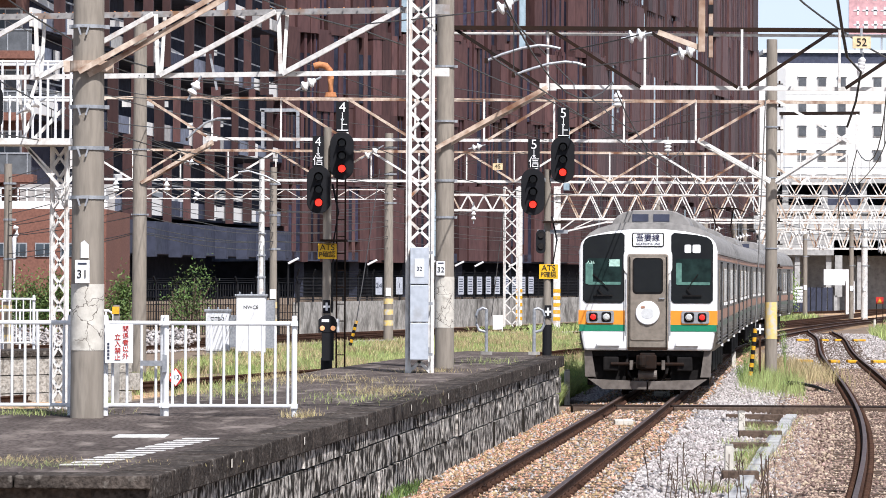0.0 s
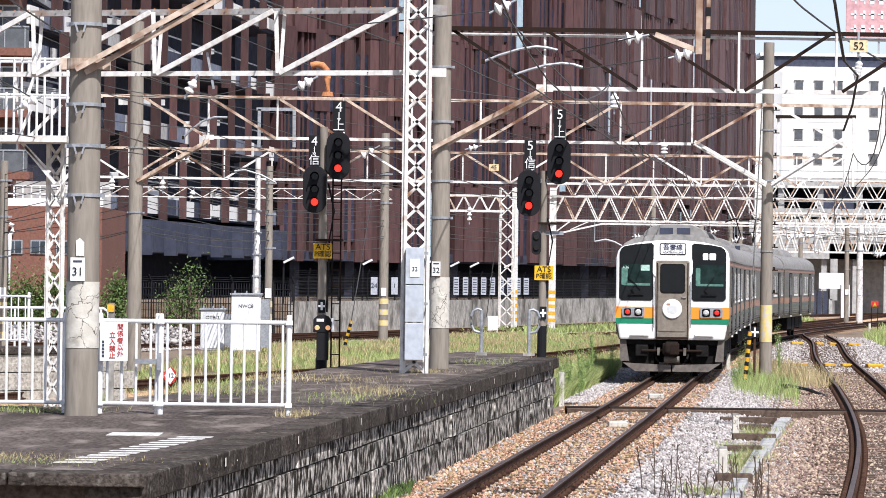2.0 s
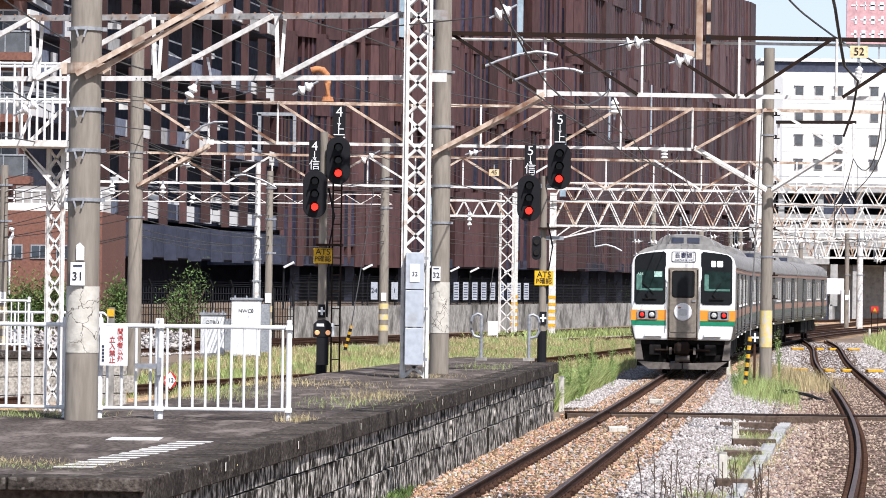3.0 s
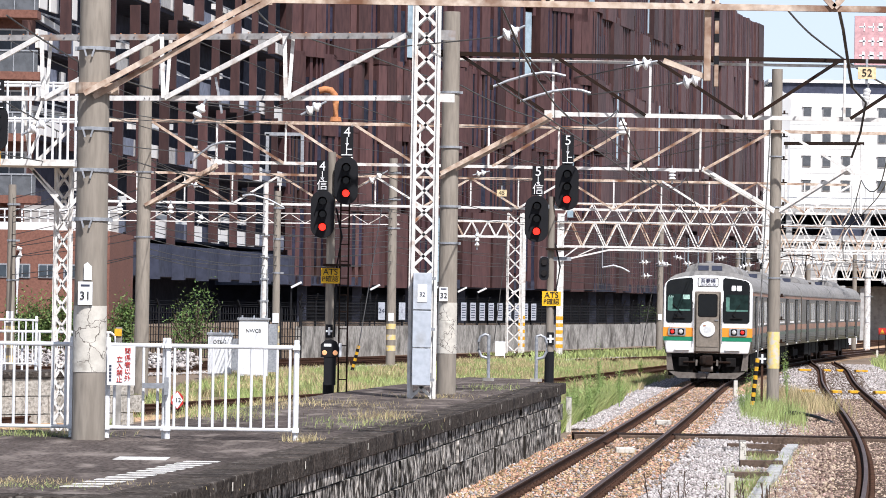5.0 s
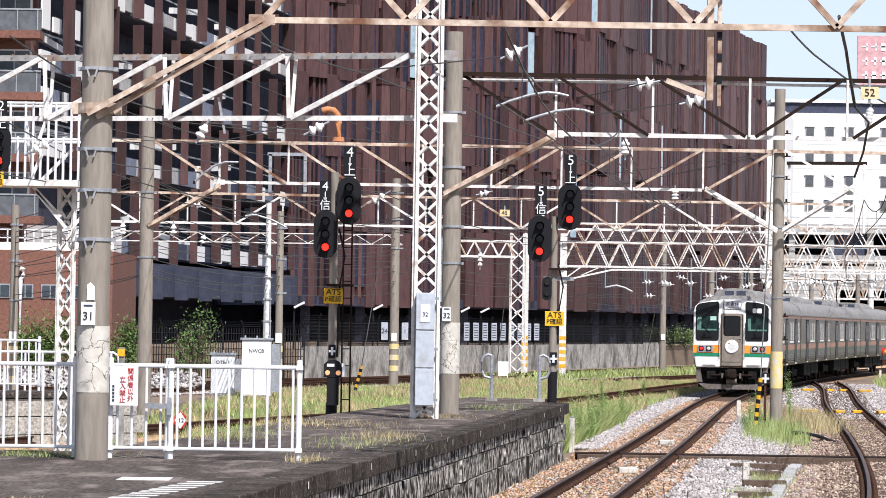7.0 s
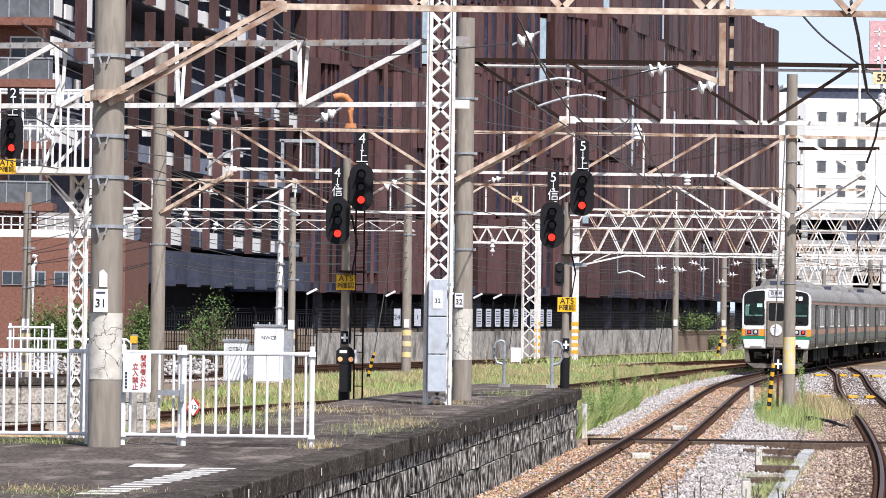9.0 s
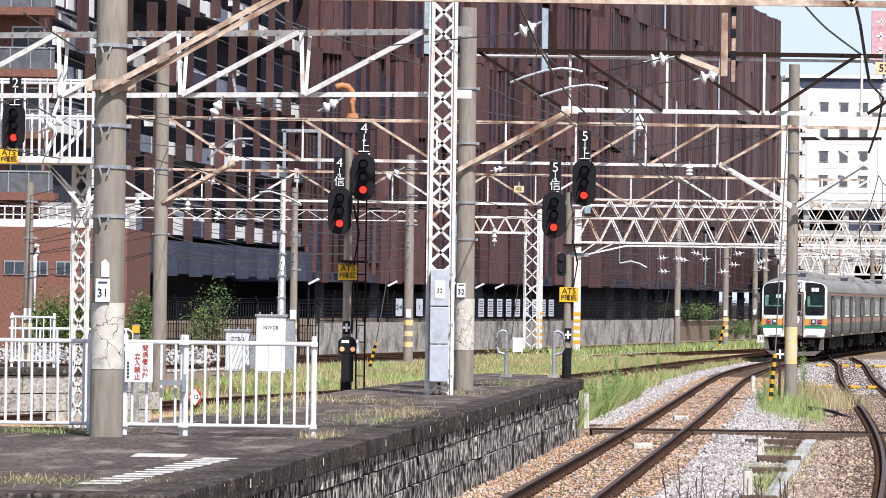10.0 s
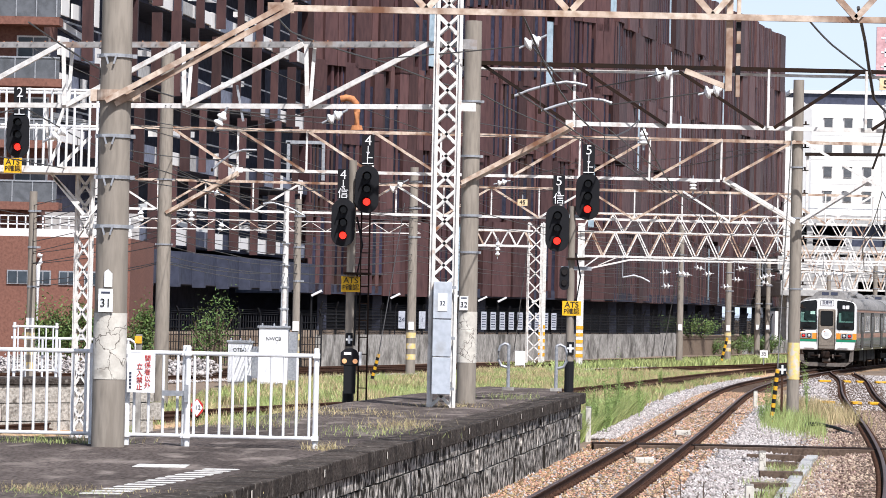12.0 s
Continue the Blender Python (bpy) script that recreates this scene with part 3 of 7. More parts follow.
def make_parking_building():
    pk = thing("deck_building", "open multi-storey building with brown vertical fins and pale spandrels", "building")
    m = facing(B_A, B_B)
    ln = math.hypot(B_B[0] - B_A[0], B_B[1] - B_A[1])
    rnd = random.Random(5)
    # backing, core, undercroft wall and slabs are coloured dark in place of shade
    part("side_backing", Shape().box((-7.9, 1.01, 6.8), (5.48, 1.2, 28), m), M_SHADEVOID, pk)
    part("core", Shape().box((5.5, 3.0, 4.8), (ln, 14, 28), m), M_SHADEVOID, pk)
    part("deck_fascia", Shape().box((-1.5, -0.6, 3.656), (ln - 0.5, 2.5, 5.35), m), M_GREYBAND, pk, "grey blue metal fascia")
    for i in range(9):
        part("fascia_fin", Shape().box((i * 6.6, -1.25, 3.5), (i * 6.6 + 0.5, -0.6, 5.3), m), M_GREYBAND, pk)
    part("undercroft_wall", Shape().box((-0.5, 6, -0.3), (ln + 5, 6.3, 5), m), M_SHADEVOID, pk)
    storey, first = 4.05, 5.72
    for k in range(6):
        z = first + k * storey
        xa = 0.0 if k == 0 else -8.0
        part("floor_slab", Shape().box((5.5, 0.25, z - 0.1), (ln, 3.2, z + 0.25), m), M_SHADEVOID, pk)
        part("floor_slab", Shape().box((xa, 0.25, z - 0.1), (5.48, 1.0, z + 0.25), m), M_SHADEVOID, pk)
        x = xa
        while x < ln - 1:
            w = min(rnd.choice((1.8, 2.6, 3.6, 5.2)), ln - x)
            r = rnd.random()
            mt = M_HOTEL if r < (0.6 if x < 6 else 0.42) else (M_PALEGREY if r < 0.72 else (M_GREYBAND if r < 0.88 else M_FARCONC))
            lift = rnd.choice((0.0, 0.0, 0.12))
            part("spandrel_panel", Shape().box((x + 0.02, 0.1, z + lift), (x + w - 0.02, 0.24, z + 0.86 - lift * 0.5), m), mt, pk)
            x += w
        for x in np.arange(xa + 1.0, 5.0, 2.2):
            part("infill_panel", Shape().box((x, 0.3, z + 1.9), (x + rnd.choice((1.0, 1.5)), 0.4, z + rnd.choice((2.6, 3.3))), m), M_HOTEL if rnd.random() < 0.6 else M_PALEGREY, pk)
        # sloping ramp edges and short pale upstands inside the open storey
        x = xa + rnd.uniform(0, 5)
        while x < ln - 12:
            w = rnd.uniform(6, 13)
            za, dz = z + rnd.uniform(1.0, 1.5), rnd.choice((-0.5, 0.0, 0.5, 0.7))
            # the white stands in for sunlight on the slab edge
            part("ramp_edge", Shape().prism([(x, za), (x + w, za + dz), (x + w, za + dz + 0.32), (x, za + 0.32)], 0.75, 1.0, m), M_HOTEL, pk, "ramp edge coloured white as if sunlit")
            x += w + rnd.uniform(3, 10)
        part("guard_rail", Shape().box((xa, 0.5, z + 1.7), (ln, 0.56, z + 1.78), m), M_GALV, pk)
        x = xa - 3.0 + (k % 2) * 3.0 + (k % 3) * 0.9
        while x < ln - 0.6:
            x += rnd.choice((5.3, 5.8, 6.3)) * (0.85 + 0.3 * x / ln)
            if x > ln - 0.4 or x < xa:
                continue
            d = rnd.choice((0.36, 0.42, 0.5))
            part("facade_fin", Shape().box((x, -d, z - rnd.choice((0.0, 0.15, 0.4))), (x + 0.22, 0.02, z + storey - rnd.choice((0.0, 0.1, 0.5))), m), M_BROWNPANEL, pk)


make_parking_building()


def make_left_buildings():
    # low tiled annexe with a white parapet rail
    an = thing("tiled_annexe", "low brown tiled building with a window row and white parapet", "building")
    Y = 160.0
    x0, x1 = -21.101, -14.901
    part("wall", Shape().box((x0, Y, -0.3), (x1, Y + 12, 5.463)), M_BROWNTILE, an)
    z0, z1 = 3.336, 3.961
    for xa, xb in ((-20.35, -19.4), (-19.1, -18.4), (-18.05, -17.225), (-16.925, -16.3)):
        w = part("window", Shape().box((xa, Y - 0.06, z0), (xb, Y + 0.1, z1)), M_GALV, an)
        mid = (xa + xb) / 2
        part("pane", Shape().box((xa + 0.06, Y - 0.09, z0 + 0.06), (mid - 0.03, Y - 0.07, z1 - 0.06)), M_DARKGLASS, w)
        part("pane", Shape().box((mid + 0.03, Y - 0.09, z0 + 0.06), (xb - 0.06, Y - 0.07, z1 - 0.06)), M_DARKGLASS, w)
    zt = 5.463
    part("parapet", Shape().box((x0, Y + 0.4, zt), (x1, Y + 0.6, zt + 0.35)), M_HOTEL, an)
    for i in range(16):
        part("parapet_post", Shape().block((x0 + 0.3 + i * (x1 - x0 - 0.4) / 15, Y + 0.5, zt + 0.62), (0.06, 0.06, 0.6)), M_WHITE, an)
    for dz in (0.55, 0.92):
        part("parapet_rail", Shape().box((x0, Y + 0.47, zt + dz - 0.025), (x1, Y + 0.53, zt + dz + 0.025)), M_WHITE, an)
    part("screen_wall", Shape().box((x0, Y + 4, zt), (x1, Y + 4.2, 6.659)), M_FARCONC, an, "pale grey screen wall")
    # flats with balconies
    fl = thing("apartment_building", "brown apartment building with glazed balconies", "building")
    Y = 162.0
    xr = -18.2
    part("wall", Shape().box((-40, Y, 5.47), (xr - 1.0, Y + 10, 24)), M_BROWNTILE, fl)
    for k in range(6):
        zb = 6.65 + k * 2.75
        b = part("balcony", Shape().box((-40, Y - 1.5, zb), (xr - 0.15 * (k % 2), Y, zb + 0.35)), M_BROWNTILE, fl)
        part("balustrade", Shape().box((-40, Y - 1.48, zb + 0.35), (xr - 0.1, Y - 1.42, zb + 1.25)), M_BALCONYGLASS, b, "grey glass balustrade")
        part("handrail", Shape().box((-40, Y - 1.52, zb + 1.25), (xr - 0.1, Y - 1.4, zb + 1.32)), M_GALV, b)
        for i in range(6):
            part("baluster", Shape().box((xr - 0.3 - i * 0.9, Y - 1.52, zb + 0.35), (xr - 0.25 - i * 0.9, Y - 1.4, zb + 1.25)), M_GALV, b)
        for i in range(3):
            xw = xr - 2.2 - i * 2.3
            w = part("window", Shape().box((xw, Y - 0.08, zb + 0.4), (xw + 1.5, Y + 0.1, zb + 2.35)), M_HOTEL, fl)
            part("pane", Shape().box((xw + 0.08, Y - 0.12, zb + 0.48), (xw + 0.72, Y - 0.09, zb + 2.27)), M_DARKGLASS, w)
            part("pane", Shape().box((xw + 0.78, Y - 0.12, zb + 0.48), (xw + 1.42, Y - 0.09, zb + 2.27)), M_BALCONYGLASS, w)


make_left_buildings()


def make_hotel():
    ht = thing("hotel_building", "white rendered hotel with rows of small dark windows", "building")
    Y = 400.0
    zt = 26.312
    x0, x1 = 34.184, 66
    part("wall", Shape().box((x0, Y, -1), (x1, Y + 30, zt)), M_HOTEL, ht)
    part("parapet_band", Shape().box((x0 + 1.5, Y + 0.8, zt), (x1, Y + 29, zt + 1.2)), M_GREYBAND, ht, "grey blue plant screen")
    part("roof_edge", Shape().box((x0 + 1.2, Y + 0.5, zt + 1.2), (x1, Y + 29.4, zt + 1.55)), M_HOTEL, ht)
    xs = [39.689, 41.877, 44.065, 48.003]
    for k in range(7):
        z = 24.21 - k * 2.69
        for i, x in enumerate(xs):
            w = part("window", Shape().box((x - 0.47, Y - 0.1, z - 0.62), (x + 0.47, Y + 0.1, z + 0.55)), M_FARCONC, ht)
            part("pane", Shape().box((x - 0.4, Y - 0.13, z - 0.55), (x + 0.4, Y - 0.11, z + 0.48)), M_BALCONYGLASS, w)
            part("hood", Shape().box((x - 0.55, Y - 0.2, z + 0.58), (x + 0.55, Y, z + 0.66)), M_HOTEL, w)
        part("joint_line", Shape().box((x0, Y - 0.006, z - 1.38), (x1, Y, z - 1.34)), M_FARCONC, ht)
    sg = thing("rooftop_sign", "pink rooftop advertising board with white writing shapes", "sign", (48.15, 402, 0))
    za, zb = 29.7, 35.15
    m_pink = mat("faded_pink_board", (0.62, 0.36, 0.36), 0.7, second=(0.55, 0.31, 0.32), big=0.3, fine=2, bump=0)
    part("board", Shape().box((-3.1, 0, za), (4, 0.4, zb)), m_pink, sg)
    rnd = random.Random(2)
    for r in range(3):
        z = zb - 1.3 - r * 1.6
        for i in range(5):
            x = -2.6 + i * 1.0
            part("writing_bar", Shape().box((x, -0.05, z), (x + 0.7, 0, z + 0.16)).box((x + rnd.uniform(0.1, 0.5), -0.05, z - 0.4), (x + 0.6, 0, z + 0.5)), M_WHITE, sg)
    for x in (-2.4, 0.6, 3.4):
        part("support_post", Shape().box((x - 0.1, 0.4, zt + 1.4), (x + 0.1, 0.6, zb)), M_GALV, sg)
    # stacked concrete decks under the hotel windows
    cd = thing("stacked_car_deck", "tall open concrete decks behind the yard gantries", "structure", (0, 0, 0))
    for zz in (5.9, 8.5, 11.3):
        part("deck_slab", Shape().box((30.6, 332, zz), (72, 348, zz + 0.75)), M_FARCONC, cd)
        part("deck_rail", Shape().box((30.6, 332.2, zz + 1.35), (72, 332.26, zz + 1.43)), M_GALV, cd)
    for i in range(11):
        x = 31.2 + i * 3.6
        part("deck_column", Shape().box((x, 332.5, -0.3), (x + 0.55, 333.1, 11.3)), M_FARCONC, cd)
        if i % 3 == 1:
            part("infill_panel", Shape().box((x + 0.55, 333, 9.25), (x + 3.6, 333.2, 11.3)), M_GREYBAND, cd)
    # dark sheet gives the deck openings their shade
    part("deck_back", Shape().box((30.6, 344, 5.9), (72, 344.4, 11.3)), M_SHADEVOID, cd)
    part("lower_wall", Shape().box((30.6, 340, -0.3), (72, 340.4, 5.9)), M_FARCONC, cd)
    # viaduct and car deck beyond the junction
    dk = thing("concrete_car_deck", "low concrete deck on columns with a sloping ramp", "structure")
    Y = 300.0
    za, zb = 4.44, 5.706
    part("deck", Shape().box((26.062, Y, za), (52, Y + 20, zb)), M_FARCONC, dk)
    part("upper_deck", Shape().box((26.288, Y + 6, 6.643), (56, Y + 26, 7.815)), M_FARCONC, dk)
    part("back_wall", Shape().box((26.288, Y + 4, -0.3), (56, Y + 4.4, za)), M_FARCONC, dk)
    for px in range(9):
        x = 26.625 + px * 2.6
        part("column", Shape().box((x, Y + 0.4, -0.3), (x + 0.45, Y + 0.9, za)), M_FARCONC, dk)
        part("upper_column", Shape().box((x + 0.8, Y + 6.4, zb), (x + 1.2, Y + 6.8, 6.643)), M_FARCONC, dk)
    # the deck's side runs back from its corner
    ca, cb = (32.437, 300.0), (44.872, 372.0)
    part("side_deck", Shape().slab([ca, cb, (cb[0] + 8, cb[1]), (ca[0] + 8, ca[1])], za, zb + 0.3), M_FARCONC, dk)
    part("side_parapet", Shape().slab([ca, cb, (cb[0] + 0.3, cb[1]), (ca[0] + 0.3, ca[1])], -0.3, 1.1), M_FARCONC, dk)
    for i in range(6):
        x, y = along(ca, cb, i / 6)
        part("side_column", Shape().box((x + 0.1, y, 1.0), (x + 0.7, y + 0.6, za)), M_FARCONC, dk)
    hf = thing("mesh_hoarding", "dark mesh fence panels in front of the deck", "fence", (0, 0, 0))
    xa, xb = 27.179, 30.742
    for i in range(9):
        x = xa + (xb - xa) * i / 8
        part("post", Shape().box((x, 285, -0.3), (x + 0.06, 285.06, 1.852)), M_BLACK, hf)
        if i < 8:
            part("mesh_panel", Shape().box((x + 0.07, 285.02, -0.2), (x + (xb - xa) / 8 - 0.02, 285.05, 1.807)), M_GREYBAND, hf)
    for k in range(5):
        single("white_sack_stack", Shape().block((27.785, 283, 0.615 + k * 0.26 + 0.1), (0.82 - 0.03 * (k % 2), 0.6, 0.23)), M_WHITE, "white bulk sack stacked by the fence", "sack", group="stacked sacks", bevel=0.06)
    hut = thing("white_lineside_hut", "small white cabinet hut beyond the junction", "cabinet", (30.43, 270, 0))
    part("body", Shape().box((-0.32, 0, -0.3), (0.32, 0.6, 2.324)), M_WHITE, hut, bevel=0.02)
    part("door", Shape().box((-0.22, -0.03, 0.1), (0.22, -0.002, 2.155)), M_HOTEL, hut)
    ws = thing("warning_board", "small orange and white warning board on legs", "sign", (22.96, 190, 0))
    part("board", Shape().box((-0.2, 0, 1.21), (0.2, 0.03, 1.567)), M_RED, ws)
    part("triangle", Shape().prism([(-0.13, 1.24), (0.13, 1.24), (0, 1.507)], -0.01, 0.0), M_YELLOW, ws)
    for k in (-0.17, 0.17):
        part("leg", Shape().box((k - 0.02, 0.03, -0.3), (k + 0.02, 0.06, 1.448)), M_DARKSTEEL, ws)
    sc = thing("white_screen_panel", "plain white hoarding panel by the yard", "panel", (31.547, 290, 0))
    part("panel", Shape().box((-1.0, 0, 1.985), (1.0, 0.1, 3.254)), M_WHITE, sc)
    for x in (-0.9, 0.9):
        part("post", Shape().box((x - 0.05, 0.1, -0.3), (x + 0.05, 0.2, 3.254)), M_GALV, sc)


make_hotel()


# ---- retaining wall and yard fence ----
W_A, W_B = (-6.8, 173.5), (13.3, 245.0)


def make_yard_wall():
    wl = thing("retaining_wall", "stained grey concrete retaining wall with a dark fence on top", "wall", kind="structure")
    m = facing(W_A, W_B)
    ln = math.hypot(W_B[0] - W_A[0], W_B[1] - W_A[1])
    zt, zf = 1.28, 2.72
    n = 12
    for i in range(n):
        part("wall_panel", Shape().box((ln * i / n + 0.02, 0, -0.5), (ln * (i + 1) / n - 0.02, 0.4, zt), m), M_WALLCONC, wl)
    part("raised_ground", Shape().box((0, 0.45, -0.5), (ln + 30, 25, zt - 0.12), m), M_EARTH, wl)
    end = thing("end_block", "weathered brown concrete block at the wall end", "block", kind="structure")
    part("block", Shape().box((ln + 0.5, 0.2, -0.5), (ln + 7, 1.5, zt + 0.1), m), M_WALLCONC, end)
    part("low_wall", Shape().box((ln + 7.1, 0.5, -0.5), (ln + 60, 0.9, zt - 0.5), m), M_WALLCONC, end)

    fe = thing("yard_fence", "dark steel mesh fence with cranked post tops", "fence")
    left = Matrix.Translation((-19, 168, 0))
    for sp, b, z0, z1, k, gap in ((m, ln + 40, zt, zf, 46, 0.17), (left, 12.3, -0.3, 2.35, 13, 0.12)):
        for i in range(k + 1):
            x = b * i / k
            s = Shape().bar((x, 0.2, z0), (x, 0.2, z1 - 0.2), 0.07).bar((x, 0.2, z1 - 0.2), (x - 0.12, 0.05, z1 + 0.15), 0.06)
            s.v = [tuple(sp @ Vector(v)) for v in s.v]
            part("post", s, M_BLACK, fe)
        for j in range(8):
            z = z0 + 0.12 + (z1 - z0 - 0.25) * j / 7
            part("rail", Shape().box((0, 0.188, z - 0.016), (b, 0.212, z + 0.016), sp), M_BLACK, fe)
        for dz in (0.0, 0.1):
            part("barbed_wire", Shape().box((0, 0.1, z1 - 0.05 + dz), (b, 0.112, z1 - 0.035 + dz), sp), M_BLACK, fe)
        bars = Shape()
        for i in range(int(b / gap)):
            bars.box((i * gap, 0.22, z0), (i * gap + 0.04, 0.24, z1 - 0.2), sp)
        part("mesh_infill", bars, M_BLACK, fe, kind="stuff")
    for i in range(10):
        x, y = along(W_A, W_B, 0.362 + i * 0.0265)
        ps = thing("poster", "white poster with rows of grey writing on the fence", "poster", (x, y - 0.3, 2.05), group="posters on the fence")
        part("sheet", Shape().box((-0.15, -0.02, -0.5), (0.15, 0, 0.5)), M_SHEET, ps)
        for r in range(6):
            part("writing_bar", Shape().box((-0.11, -0.025, 0.33 - r * 0.14), (0.11, -0.021, 0.38 - r * 0.14)), M_GREYBAND, ps)
    for t, body in ((0.175, "24"), (0.225, "1")):
        x, y = along(W_A, W_B, t)
        ps = thing("bay_number_sign", "white sign with a dark blue number on the fence", "sign", (x, y - 0.3, 2.05), group="bay signs")
        part("sheet", Shape().box((-0.17, -0.02, -0.45), (0.17, 0, 0.45)), M_SHEET, ps)
        writing(body, 0.34, M_GREYBAND, ps, (0, -0.03, 0))


make_yard_wall()

# ---- train ----
M_TRAINWHITE = mat("train_white_paint", (0.8, 0.79, 0.77), 0.35, second=(0.72, 0.71, 0.68), big=1.5, fine=10, fine_amount=0.05, bump=0.03, coat=0.2)
M_ORANGE = mat("train_orange", (0.85, 0.3, 0.03), 0.4, second=(0.78, 0.27, 0.03), big=2, fine=10, fine_amount=0.05, bump=0.02)
M_GREEN = mat("train_green", (0.02, 0.23, 0.12), 0.4, second=(0.02, 0.19, 0.1), big=2, fine=10, fine_amount=0.05, bump=0.02)
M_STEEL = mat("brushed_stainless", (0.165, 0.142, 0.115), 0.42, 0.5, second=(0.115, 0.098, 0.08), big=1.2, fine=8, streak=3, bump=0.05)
# stainless doors, darkened in colour for recess shade and dark reflections
M_SHADEDDOOR = mat("shaded_side_door_steel", (0.07, 0.06, 0.05), 0.55, 0.4, second=(0.05, 0.043, 0.036), big=1.2, fine=8, bump=0.04)
M_DOORSTEEL = mat("door_stainless", (0.34, 0.29, 0.235), 0.45, 0.4, second=(0.26, 0.22, 0.175), big=1.5, fine=8, bump=0.05)
M_ROOF = mat("train_roof_grey", (0.29, 0.275, 0.258), 0.75, second=(0.2, 0.19, 0.178), big=0.8, fine=6)
M_UNDER = mat("underframe_black", (0.018, 0.016, 0.015), 0.85, spec=0.1, second=(0.01, 0.009, 0.009), big=2, fine=10)
M_PLOW = mat("grey_snowplough", (0.17, 0.148, 0.128), 0.65, second=(0.12, 0.1, 0.085), big=2, fine=8)
M_CABGLASS = mat("black_windscreen", (0.012, 0.013, 0.015), 0.1, second=(0.02, 0.022, 0.022), big=3, fine=10, bump=0, spec=0.1)
M_GREENPANE = mat("green_tinted_pane", (0.018, 0.036, 0.032), 0.1, second=(0.01, 0.018, 0.017), big=2.2, fine=6, bump=0, spec=0.1)
M_LAMPGLASS = mat("lamp_glass", (0.75, 0.75, 0.72), 0.12, 0.3, second=(0.55, 0.55, 0.52), big=8, fine=30, bump=0)
M_TAIL = mat("lit_tail_lamp", (0.95, 0.03, 0.02), 0.25, second=(0.8, 0.02, 0.015), fine_amount=0, emit=0.35, bump=0)
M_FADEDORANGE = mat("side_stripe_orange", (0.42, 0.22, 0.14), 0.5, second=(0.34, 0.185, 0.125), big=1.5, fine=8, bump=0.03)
# livery green, muted so the stripe also paints the grass mirrored in the side
M_GREENREFLECT = mat("green_stripe_grass_tint", (0.12, 0.15, 0.11), 0.5, second=(0.1, 0.12, 0.09), big=1.5, fine=8, bump=0.03)
M_PALEPATCH = mat("pale_headmark_print", (0.56, 0.57, 0.56), 0.5, second=(0.7, 0.7, 0.68), big=14, fine=30, bump=0)
CAR_L = 19.5


def rounded(x0, z0, x1, z1, r, n=5):
    """A rectangle with round corners, as points in x, z."""
    pts = []
    for cx, cz, a in ((x1 - r, z0 + r, -90), (x1 - r, z1 - r, 0), (x0 + r, z1 - r, 90), (x0 + r, z0 + r, 180)):
        for i in range(n + 1):
            t = radians(a + 90 * i / n)
            pts.append((cx + r * math.cos(t), cz + r * math.sin(t)))
    return pts


def roof_profile(w=1.475, z0=3.02, top=3.72, n=14):
    pts = []
    for i in range(n + 1):
        t = math.pi * i / n
        pts.append((w * math.copysign(abs(math.cos(t)) ** 0.62, math.cos(t)), z0 + (top - z0) * math.sin(t) ** 0.8))
    return pts


def window_unit(parent, side, y, w, z0, z1):
    x = 1.478 * side
    wd = part("window", Shape().box((min(x, x + side * 0.012), y - w / 2, z0), (max(x, x + side * 0.012), y + w / 2, z1)), M_DOORSTEEL, parent)
    x2 = x + side * 0.013
    part("pane", Shape().box((min(x2, x2 + side * 0.005), y - w / 2 + 0.05, z0 + 0.05), (max(x2, x2 + side * 0.005), y + w / 2 - 0.05, z1 - 0.05)), M_DARKGLASS, wd)


